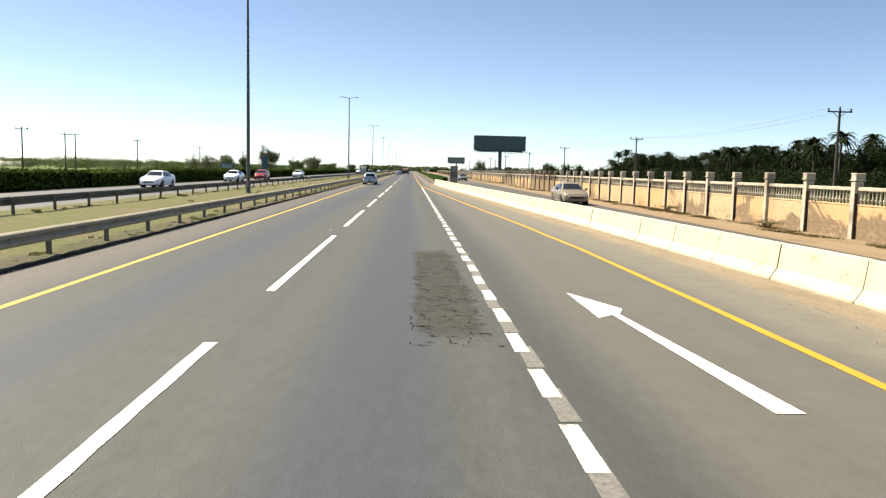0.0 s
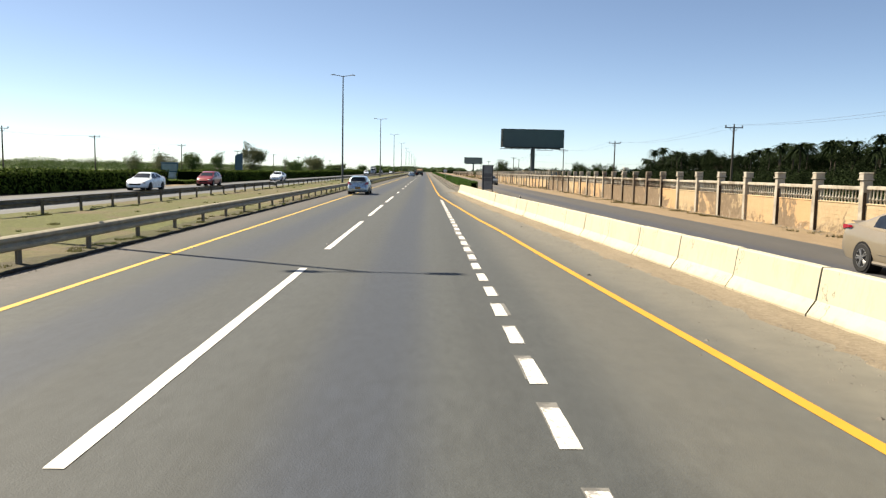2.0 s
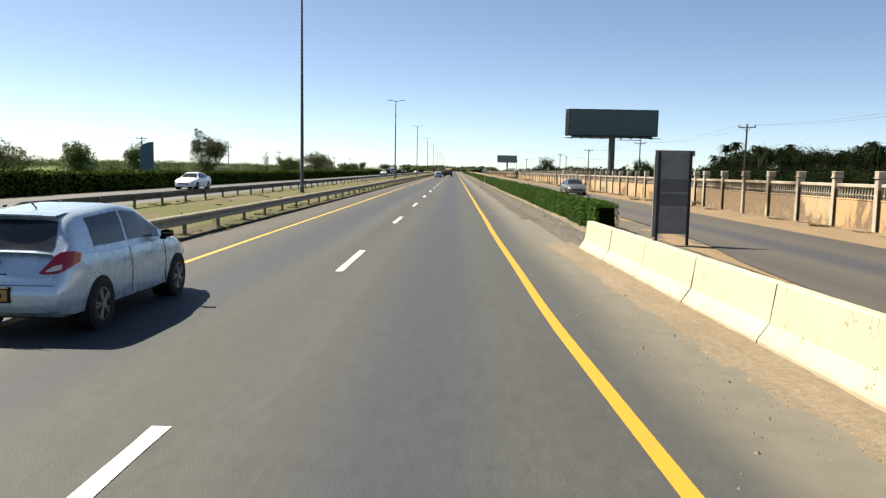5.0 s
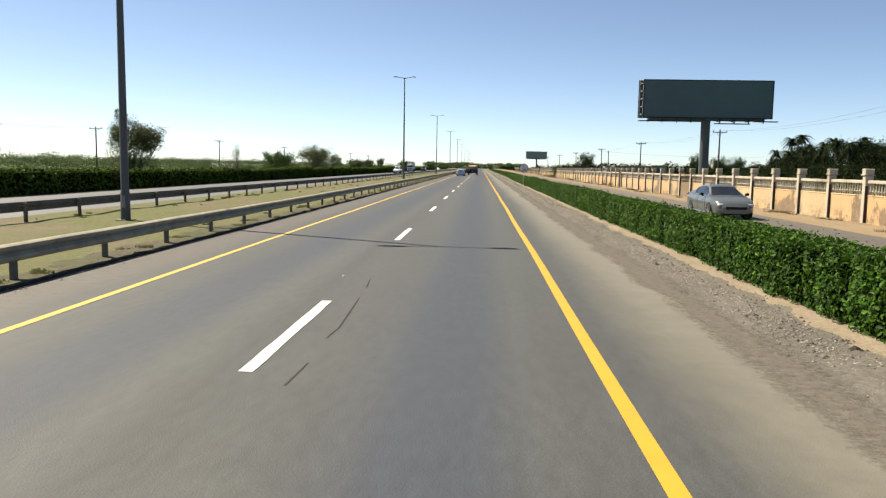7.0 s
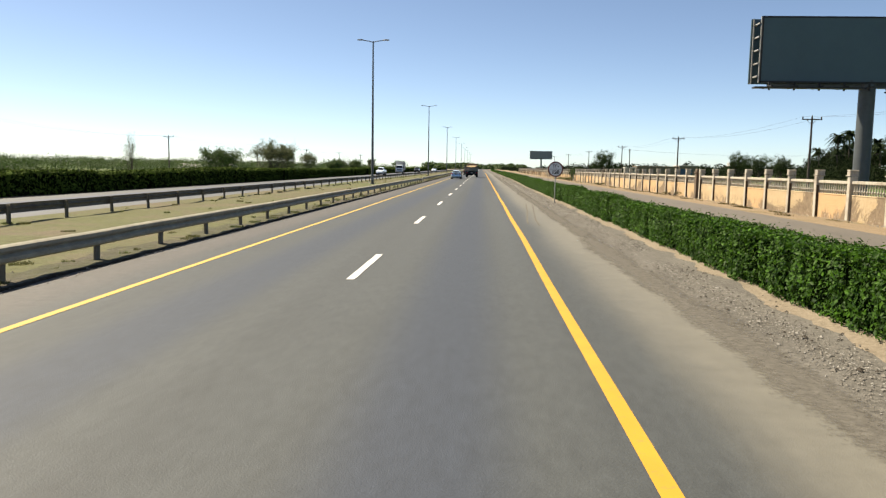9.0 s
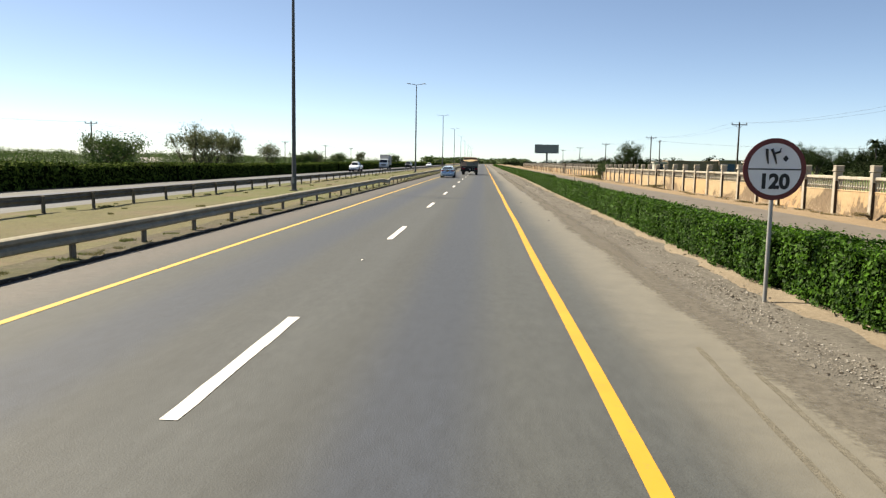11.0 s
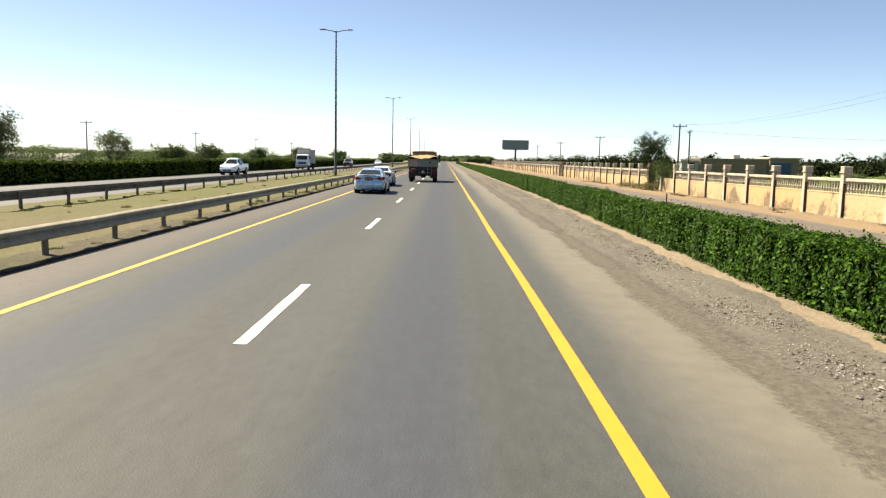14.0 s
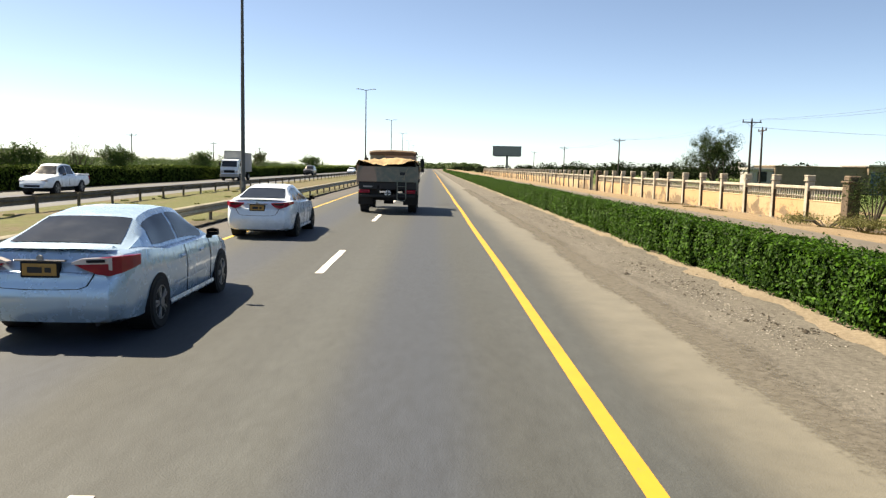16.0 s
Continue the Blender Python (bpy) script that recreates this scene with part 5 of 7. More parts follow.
# ---------------------------------------------------------------- power lines
def utility_pole(label, group, height, lean=0.0):
    p = thing("utility_pole", label, "utility pole", group=group)
    part("pole", Shape().tube([(0, 0, -0.5), (0, 0, height * 0.5), (lean, 0, height)], [0.15, 0.13, 0.1], 10), M_POLE_WOOD, p, smooth=True)
    part("crossarm", Shape().box(-1.15, 1.15, -0.06, 0.06, height - 0.32, height - 0.2, 0.01), M_POLE_WOOD, p)
    part("brace", Shape().tube([(-0.6, 0.07, height - 0.28), (0, 0.09, height - 0.85)], 0.025, 6).tube([(0.6, 0.07, height - 0.28), (0, 0.09, height - 0.85)], 0.025, 6), M_POLE_WOOD, p)
    for x in (-1.05, 0.0, 1.05):
        z = height - 0.2 if x else height - 0.05
        part("insulator", Shape().tube([(x, 0, z), (x, 0, z + 0.1), (x, 0, z + 0.13), (x, 0, z + 0.24)], [0.04, 0.1, 0.06, 0.09], 8), M_POLE_WOOD, p, smooth=True)
    return p


RIGHT_POLES = ((44.6, 68.5), (44.6, 131.1), (43.4, 186.8), (43.8, 245.5), (43.6, 305.0), (43.9, 366.1), (43.7, 429.6), (43.6, 493.0), (43.6, 557.0))
LEFT_POLES = ((-66.0, 84.0), (-65.7, 143.2), (-64.9, 199.8), (-64.4, 256.0), (-65.0, 323.0), (-64.6, 389.4), (-63.4, 451.0), (-62.0, 512.0), (-62.0, 575.0))
pole_r = utility_pole("dark wooden power pole with crossarm and insulators", "power poles behind the wall", 8.55)
pole_r.location = (*RIGHT_POLES[0], -0.1)
for x, y in RIGHT_POLES[1:]:
    copy_thing(pole_r, pose(x, y, -0.1))
pole_l = utility_pole("wooden power pole with crossarm in the fields", "power poles in the fields", 8.1)
pole_l.location = (*LEFT_POLES[0], -0.15)
for x, y in LEFT_POLES[1:] + ((-66.4, 167.0), (-68.0, 165.8)):
    copy_thing(pole_l, pose(x, y, -0.15))
copy_thing(pole_r, pose(46.6, 369.0, -0.9, 0, 1.5, 90))


def cables(label, poles, height, offsets):
    run = thing("overhead_cable", label, "cable")
    for x in offsets:
        for (xa, ya), (xb, yb) in zip(poles, poles[1:]):
            pts = []
            for k in range(11):
                u = k / 10
                pts.append((xa + (xb - xa) * u + x, ya + (yb - ya) * u, height - 1.0 * 4 * u * (1 - u) * 0.9))
            part("wire", Shape().tube(pts, 0.008, 4, False), M_CABLE, run)
    return run


cables("thin sagging power wires between wooden poles", RIGHT_POLES, 8.5, (-1.05, 1.05))
cables("thin sagging power wires over the fields", LEFT_POLES, 8.0, (-1.05, 1.05))
spur = thing("overhead_cable", "thin sagging branch wire over the scrub", "cable")
part("wire", Shape().tube([(43.9 + 60 * u, 366 - 30 * u, 7.6 - 5 * u * (1 - u) - 0.6 * u) for u in (k / 12 for k in range(13))], 0.014, 4, False), M_CABLE, spur)

# ---------------------------------------------------------------- billboards
def billboard(at, width, low, high, label, pole_r, face):
    b = thing("billboard", label, "billboard", at)
    hw = width / 2
    part("mast", Shape().tube([(0, 0.4, -0.6), (0, 0.4, low + 0.2)], [pole_r, pole_r * 0.95], 20), M_BOARD_STEEL, b, smooth=True)
    part("panel", Shape().box(-hw, hw, -0.06, 0.06, low, high, 0.02), face, b, "blank dark slate face")
    part("rear_panel", Shape().box(-hw - 0.35, hw - 0.3, 0.95, 1.05, low, high, 0.02), face, b)
    surround = Shape()
    for z in (low, high - 0.1):
        surround.box(-hw - 0.02, hw + 0.02, -0.085, 0.0, z, z + 0.1)
    for x in (-hw - 0.04, hw - 0.06):
        surround.box(x, x + 0.1, -0.085, 0.0, low, high)
    part("frame", surround, M_DARK_STEEL, b)
    for x in (-hw - 0.05, hw - 0.08):
        side = Shape().box(x, x + 0.07, 0.06, 0.14, low, high).box(x - 0.2, x - 0.13, 0.85, 0.93, low, high)
        n = 5
        for k in range(n):
            z = low + (high - low) * (k + 0.5) / n
            side.box(x - 0.1, x, 0.1, 0.95, z - 0.04, z + 0.04)
        part("side_truss", side, M_PALE_STEEL if x < 0 else M_BOARD_STEEL, b)
    cat = Shape().box(-hw - 0.6, -0.8, -1.05, -0.45, low - 0.42, low - 0.34).box(0.6, hw * 0.62, -1.05, -0.45, low - 0.62, low - 0.54).box(hw * 0.7, hw + 0.3, -1.05, -0.45, low - 0.36, low - 0.28)
    part("catwalk", cat, M_DARK_STEEL, b)
    for k in range(9):
        x = -hw + width * (k + 0.3) / 9
        part("bracket", Shape().box(x - 0.06, x + 0.06, -0.95, 0.5, low - 0.34, low - 0.24).box(x - 0.05, x + 0.05, -0.5, -0.4, low - 0.5, low), M_DARK_STEEL, b)
    part("beam", Shape().box(-hw * 0.9, hw * 0.9, 0.25, 0.6, low - 0.25, low + 0.15), M_BOARD_STEEL, b)
    return b


billboard((29.3, 202.8, 0), 13.45, 7.5, 11.5, "large blank dark roadside billboard on a thick steel mast", 0.5, M_BOARD)
# the far board's pale grey holds the haze in its base colour
billboard((46.5, 686, 0), 15.0, 8.7, 14.0, "distant roadside billboard on a mast, greyed by painted-in haze", 0.6, plain("hazed_billboard_face", (0.19, 0.2, 0.22), 0.6))

# ---------------------------------------------------------------- signs
def text_mesh(body, size, material, name):
    cu = bpy.data.curves.new(name, "FONT")
    cu.body, cu.size, cu.align_x, cu.align_y, cu.extrude, cu.offset = body, size, "CENTER", "CENTER", 0.002, 0.013
    ob = bpy.data.objects.new(name, cu)
    scene.collection.objects.link(ob)
    me = bpy.data.meshes.new_from_object(ob.evaluated_get(bpy.context.evaluated_depsgraph_get()))
    bpy.data.objects.remove(ob)
    me.materials.clear()
    me.materials.append(material)
    return me


def speed_sign():
    s = thing("speed_limit_sign", "round white speed sign with faded dark red rim on a post", "road sign", (10.0, 200.24, -0.02))
    part("post", Shape().tube([(0, 0, -0.2), (0, 0, 1.7)], 0.032, 12), M_PALE_STEEL, s, smooth=True)
    plate = part("sign_plate", Shape().tube([(0, -0.036, 1.99), (0, -0.05, 1.99)], 0.46, 48), M_SIGN_RED, s)
    part("white_face", Shape().tube([(0, -0.05, 1.99), (0, -0.055, 1.99)], 0.385, 48), M_SIGN_WHITE, plate)
    part("divider", Shape().box(-0.385, 0.385, -0.0605, -0.055, 1.98, 2.0), M_SIGN_BLACK, plate)
    for body, z, size in (("120", 1.8, 0.30),):
        me = text_mesh(body, size, M_SIGN_BLACK, "numerals")
        ob = part("numerals", me, None, plate, "black numerals")
        ob.location, ob.rotation_euler = (0, -0.058, z), (radians(90), 0, 0)
    # the same number in eastern numerals: a stroke, a hooked stroke and a dot
    east = Shape()
    east.tube([(-0.13, -0.058, 2.29), (-0.125, -0.058, 2.2), (-0.1, -0.058, 2.07)], [0.022, 0.02, 0.01], 6)
    east.tube([(-0.06, -0.058, 2.29), (-0.02, -0.058, 2.2), (0.02, -0.058, 2.07)], [0.022, 0.02, 0.01], 6)
    east.tube([(-0.03, -0.058, 2.22), (0.02, -0.058, 2.235), (0.06, -0.058, 2.25), (0.075, -0.058, 2.3)], [0.014, 0.018, 0.02, 0.012], 6)
    east.add([(0.15, -0.062, 2.2), (0.195, -0.062, 2.15), (0.15, -0.062, 2.1), (0.105, -0.062, 2.15)], [(0, 1, 2, 3)])
    part("eastern_numerals", east, M_SIGN_BLACK, plate)
    for z in (1.85, 2.12):
        part("clamp", Shape().box(-0.07, 0.07, -0.037, 0.035, z - 0.02, z + 0.02, 0.005), M_PALE_STEEL, s)
    return s


speed_sign()
panel_sign = thing("panel_sign", "tall grey back of a two-post roadside panel sign", "road sign", (11.72, 108.2, 0))
for x in (-0.46, 0.42):
    part("post", Shape().box(x, x + 0.07, -0.05, 0.05, -0.1, 2.62, 0.008), M_DARK_STEEL, panel_sign)
part("panel", Shape().box(-0.39, 0.42, -0.02, 0.02, 0.3, 2.5, 0.006), M_PANEL_GREY, panel_sign)
part("header", Shape().box(-0.55, 0.56, -0.035, 0.035, 2.5, 2.66, 0.01), M_PANEL_GREY, panel_sign)
part("side_fin", Shape().box(-0.56, -0.46, -0.03, 0.03, 0.2, 2.5, 0.006), M_PANEL_GREY, panel_sign)
for z, h, m in ((1.5, 0.35, M_PANEL_DARK), (1.1, 0.33, M_PANEL_DARK)):
    part("brace_panel", Shape().box(-0.37, 0.4, -0.032, -0.02, z, z + h, 0.004), m, panel_sign)
blue_box = thing("roadside_sign", "weathered pale blue sign board on posts among shrubs", "road sign", (-24.3, 125.3, 0), 8)
part("board", Shape().box(-0.95, 0.95, -0.05, 0.05, 0.4, 2.3, 0.03), M_BLUE, blue_box)
part("board_face", Shape().box(-0.82, 0.82, -0.062, -0.05, 1.35, 2.15, 0.01), plain("pale_blue_face", (0.2, 0.26, 0.31), 0.6, 0, 0.25, 2), blue_box)
part("lower_face", Shape().box(-0.7, 0.74, -0.066, -0.05, 0.55, 1.2, 0.01), plain("bleached_blue_face", (0.33, 0.39, 0.47), 0.6, 0, 0.4, 3), blue_box, "bleached lower panel")
part("top_rail", Shape().box(-1.05, 1.02, -0.08, 0.08, 2.28, 2.37, 0.02), M_BLUE, blue_box)
for x in (-0.9, 0.85):
    part("post", Shape().box(x, x + 0.09, -0.04, 0.05, -0.5, 2.3, 0.01), M_PALE_STEEL, blue_box)
totem = thing("totem_sign", "tall blue totem sign with a curved top", "road sign", (-25.3, 162.5, 0), 12)
rows = []
for u in np.linspace(-1, 1, 15):
    top = 3.75 + 0.5 * (u + 1) - 0.13 * (u + 1) ** 2
    rows.append([(0.62 * u, -0.12, 0), (0.62 * u, -0.12, top), (0.62 * u, 0.12, top), (0.62 * u, 0.12, 0)])
part("panel", Shape().grid(rows).add(rows[0], [(0, 1, 2, 3)]).add(rows[-1], [(3, 2, 1, 0)]), M_BLUE, totem)
part("plinth", Shape().box(-0.75, 0.75, -0.25, 0.25, -0.5, 0.35, 0.03), M_PALE_STEEL, totem)
for x, y, h, dark in ((12.17, 86.4, 0.48, 0), (16.2, 276.8, 0.6, 1)):
    d = thing("marker_post", "short road marker post with pale top" if not dark else "short dark marker post by the service road", "marker post", (x, y, 0))
    part("post", Shape().tube([(0, 0, -0.1), (0, 0, h * 0.72)], 0.05 - 0.02 * dark, 10), M_DARK_STEEL, d)
    part("cap", Shape().tube([(0, 0, h * 0.72), (0, 0, h * 0.97), (0, 0, h)], [0.052 - 0.02 * dark, 0.052 - 0.02 * dark, 0.02], 10), M_DARK_STEEL if dark else M_HOUSE, d)

# ---------------------------------------------------------------- far buildings
def house(at, w, d, h, label, wall, parapet=True, windows=3):
    b = thing("house", label, "house", at)
    part("wall", Shape().box(-w / 2, w / 2, -d / 2, d / 2, -0.5, h, 0.05), wall, b)
    part("roof", Shape().box(-w / 2 - 0.2, w / 2 + 0.2, -d / 2 - 0.2, d / 2 + 0.2, h, h + 0.35, 0.05), wall, b)
    for k in range(windows):
        x = -w / 2 + w * (k + 0.5) / windows
        win = part("window", Shape().box(x - 0.6, x + 0.6, -d / 2 - 0.05, -d / 2 + 0.02, h * 0.45, h * 0.45 + 1.3, 0.02), M_GLASS, b)
        part("sill", Shape().box(x - 0.75, x + 0.75, -d / 2 - 0.15, -d / 2 + 0.02, h * 0.45 - 0.12, h * 0.45), wall, win)
    if parapet:
        for k in range(5):
            x = -w / 2 + w * (k + 0.5) / 5
            part("parapet_block", Shape().box(x - w / 14, x + w / 14, -d / 2 - 0.2, -d / 2 + 0.2, h + 0.35, h + 0.95, 0.03), wall, b)
    return b


h = house((190, 712, -0.15), 18, 12, 6.0, "distant two-storey white house with a stepped parapet", M_HOUSE, True, 5)
part("stair_tower", Shape().box(-7.5, -3.5, -3, 3, 6.0, 8.6, 0.05), M_HOUSE, h)
long_shed = thing("shed", "long low brown mud-block shed with a blue door", "shed", (48.9, 370.0, -0.36))
part("wall", Shape().box(0, 11.6, 0, 6, -0.2, 3.35, 0.04), M_MUD, long_shed)
part("coping", Shape().box(-0.12, 11.6, -0.12, 6.1, 3.35, 3.5, 0.03), M_MUD, long_shed)
part("end_bay", Shape().box(11.6, 16.6, -0.6, 5.6, -0.2, 3.6, 0.04), M_SHED, long_shed, "greyer end bay")
part("roof_slab", Shape().box(11.4, 17.0, -0.95, 5.9, 3.6, 3.85, 0.03), M_HOUSE, long_shed, "pale flat roof slab")
door = part("door", Shape().box(11.9, 15.2, -0.68, -0.6, -0.1, 2.9, 0.02), M_ROOF_BLUE, long_shed, "dark blue sheet door")
for x in (12.7, 13.55, 14.4):
    part("rib", Shape().box(x - 0.03, x + 0.03, -0.71, -0.68, -0.1, 2.9), M_ROOF_BLUE, door)
hut = house((47.5, 372, -0.15), 3.2, 3, 2.6, "small pale block hut behind the wall", M_HOUSE, False, 1)
for k, (x, y, w) in enumerate(((-95, 430, 20), (-150, 640, 34), (-150, 300, 14))):
    t = thing("greenhouse_tunnel", "long low white plastic greenhouse tunnel", "greenhouse", (x, y, -0.4))
    rows = [[(xx, 4 * math.cos(a), 2.0 * math.sin(a)) for a in (math.pi * j / 8 for j in range(9))] for xx in np.linspace(-w / 2, w / 2, 14)]
    part("sheet", Shape().grid(rows).add(rows[0], [tuple(range(9))]).add(rows[-1], [tuple(range(9))[::-1]]), M_TUNNEL, t, smooth=True)


# ---------------------------------------------------------------- cars
def ip(table, y):
    return float(np.interp(y, [r[0] for r in table], [r[1] for r in table]))


def smooth_ip(table, y, w=0.07):
    return sum(ip(table, y + d * w) for d in (-1, -0.5, 0, 0.5, 1)) / 5


SEDAN = dict(
    top=((-2.41, 0.72), (-2.37, 0.98), (-2.28, 1.05), (-1.7, 1.06), (-0.9, 0.98), (0.9, 0.97), (1.5, 0.92), (2.1, 0.79), (2.33, 0.66), (2.41, 0.5)),
    low=((-2.41, 0.27), (-2.3, 0.24), (-1.9, 0.2), (1.9, 0.19), (2.41, 0.26)),
    wide=((-2.41, 0.72), (-2.33, 0.83), (-2.1, 0.885), (-1.4, 0.91), (0, 0.915), (1.5, 0.905), (2.1, 0.82), (2.3, 0.72), (2.41, 0.55)),
    roof=((-1.98, 1.05), (-1.1, 1.385), (-0.6, 1.45), (-0.1, 1.465), (0.3, 1.42), (1.08, 0.965)),
    glass=((-1.85, -1.16), (0.4, 1.0)), doors=((-1.2, -0.3), (-0.22, 0.76)), axles=(-1.34, 1.42), wheel=0.325,
    tail=(0.34, 0.86, 0.83, 1.03), plate=0.86, mirror=0.66, handles=(-0.42, 0.42))
HATCH = dict(
    top=((-2.1, 0.66), (-2.08, 0.8), (-2.02, 1.0), (-1.9, 1.02), (-0.8, 0.98), (0.95, 0.98), (1.4, 0.93), (1.85, 0.8), (2.06, 0.62), (2.1, 0.5)),
    low=((-2.1, 0.36), (-2.0, 0.24), (1.7, 0.2), (2.1, 0.28)),
    wide=((-2.1, 0.7), (-2.04, 0.8), (-1.8, 0.84), (0, 0.85), (1.4, 0.84), (1.85, 0.76), (2.1, 0.52)),
    roof=((-2.03, 1.0), (-1.72, 1.4), (-1.45, 1.47), (-0.3, 1.53), (0.25, 1.47), (1.2, 0.97)),
    glass=((-2.0, -1.72), (0.4, 1.08)), doors=((-1.3, -0.42), (-0.34, 0.72)), axles=(-1.3, 1.3), wheel=0.315,
    tail=(0.5, 0.79, 0.82, 1.08), plate=0.55, mirror=0.66, handles=(-0.52, 0.32))
SUV = dict(
    top=((-2.3, 0.6), (-2.28, 1.1), (-2.2, 1.18), (0.9, 1.15), (1.4, 1.12), (2.1, 1.05), (2.28, 0.9), (2.32, 0.6)),
    low=((-2.3, 0.45), (-2.1, 0.38), (2.0, 0.36), (2.32, 0.45)),
    wide=((-2.3, 0.85), (-2.2, 0.91), (0, 0.94), (1.6, 0.93), (2.2, 0.87), (2.32, 0.75)),
    roof=((-2.27, 1.16), (-2.15, 1.72), (-1.9, 1.8), (-0.3, 1.84), (0.35, 1.78), (0.95, 1.15)),
    glass=((-2.24, -2.1), (0.45, 0.9)), doors=((-1.9, -1.1), (-0.95, 0.6)), axles=(-1.35, 1.4), wheel=0.39,
    tail=(0.7, 0.88, 0.75, 1.1), plate=0.68, mirror=0.66, handles=(-0.5, 0.35))
PICKUP = dict(
    top=((-2.65, 0.7), (-2.63, 1.05), (-2.5, 1.08), (-0.95, 1.08), (1.0, 1.1), (1.6, 1.07), (2.35, 0.98), (2.6, 0.8), (2.65, 0.55)),
    low=((-2.65, 0.5), (-2.3, 0.42), (2.3, 0.36), (2.65, 0.4)),
    wide=((-2.65, 0.84), (-2.5, 0.88), (0, 0.91), (1.8, 0.9), (2.4, 0.82), (2.65, 0.68)),
    roof=((-0.98, 1.07), (-0.82, 1.66), (-0.5, 1.74), (0.25, 1.76), (0.6, 1.68), (1.25, 1.08)),
    glass=((-0.96, -0.84), (0.66, 1.18)), doors=((-0.7, 0.08), (0.15, 0.92)), axles=(-1.5, 1.55), wheel=0.38,
    tail=(0.72, 0.86, 0.75, 1.02), plate=0.6, mirror=0.9, handles=(-0.05, 0.72))


def lamp_sheet(side, table, out, back, lean=0.0):
    """A thin shell over the rear corner: rows of (x, lower z, upper z)."""
    front, rear = [], []
    for x, lo, hi in table:
        zs = [lo + (hi - lo) * k / 3 for k in range(4)]
        front.append([(side * (x + out * 0.4), back(x) - out + lean * max(0.0, z - 0.7), z) for z in zs])
        rear.append([(side * x * 0.98, back(x) + 0.05 + lean * max(0.0, z - 0.7), z) for z in zs])
    s = Shape().grid(front)
    for k in (0, 3):
        s.grid([[f[k] for f in front], [r[k] for r in rear]])
    return s.grid([front[0], rear[0]]).grid([front[-1], rear[-1]])


def plain_tail(c, side, box, y0):
    """An upright lamp on the rear corner of a tall car."""
    a, b, z0, z1 = box
    m = Matrix.Translation((side * (a + b) / 2, y0 + 0.02, (z0 + z1) / 2)) @ Matrix.Rotation(side * 0.2, 4, "Z")
    part("tail_light", Shape().box(-(b - a) / 2, (b - a) / 2, -0.05, 0.06, -(z1 - z0) / 2, (z1 - z0) / 2, 0.02, m), M_TAIL, c, "red tail light", smooth=True)


def hatch_tail(c, side, back):
    """A triangular lamp under the rear window's corner."""
    lamp = part("tail_light", lamp_sheet(side, ((0.5, 0.79, 0.805), (0.58, 0.785, 0.9), (0.65, 0.79, 0.99), (0.71, 0.8, 1.03), (0.77, 0.83, 1.04), (0.81, 0.87, 1.03), (0.83, 0.9, 1.0)), 0.014, back, 0.3), M_TAIL, c, "red triangular tail light")
    part("lens_insert", lamp_sheet(side, ((0.57, 0.81, 0.83), (0.66, 0.82, 0.88), (0.74, 0.84, 0.9)), 0.022, back, 0.3), M_TAIL_CLEAR, lamp, "clear reversing lens")


def sedan_tail(c, side, split, back):
    """A wedge lamp wrapped round the rear corner, with a clear upper lens."""
    if split:
        lamp = part("tail_light", lamp_sheet(side, ((0.36, 0.925, 0.94), (0.5, 0.86, 0.985), (0.62, 0.815, 0.995), (0.74, 0.8, 1.005), (0.83, 0.82, 1.01), (0.88, 0.85, 1.0), (0.9, 0.88, 0.99)), 0.022, back), M_TAIL, c, "dark red wraparound tail light")
        part("clear_lens", lamp_sheet(side, ((0.34, 0.925, 0.945), (0.45, 0.925, 0.985), (0.58, 0.93, 0.995), (0.735, 0.935, 1.0)), 0.03, back), M_TAIL_CLEAR, lamp, "clear reversing lens")
        part("lens_bar", lamp_sheet(side, ((0.735, 0.87, 1.0), (0.765, 0.86, 1.0)), 0.034, back), M_TAIL_CLEAR, lamp)
        part("lens_insert", lamp_sheet(side, ((0.5, 0.945, 0.975), (0.6, 0.945, 0.98), (0.7, 0.95, 0.985)), 0.036, back), M_BLACK, lamp)
    else:
        lamp = part("tail_light", lamp_sheet(side, ((0.38, 0.95, 0.99), (0.5, 0.86, 1.0), (0.6, 0.84, 1.0), (0.72, 0.87, 1.01), (0.83, 0.92, 1.02), (0.9, 0.97, 1.02)), 0.022, back), M_TAIL, c, "dark red wedge tail light")
        part("lens_insert", lamp_sheet(side, ((0.46, 0.945, 0.975), (0.6, 0.93, 0.97), (0.72, 0.945, 0.975)), 0.03, back), M_BLACK, lamp)


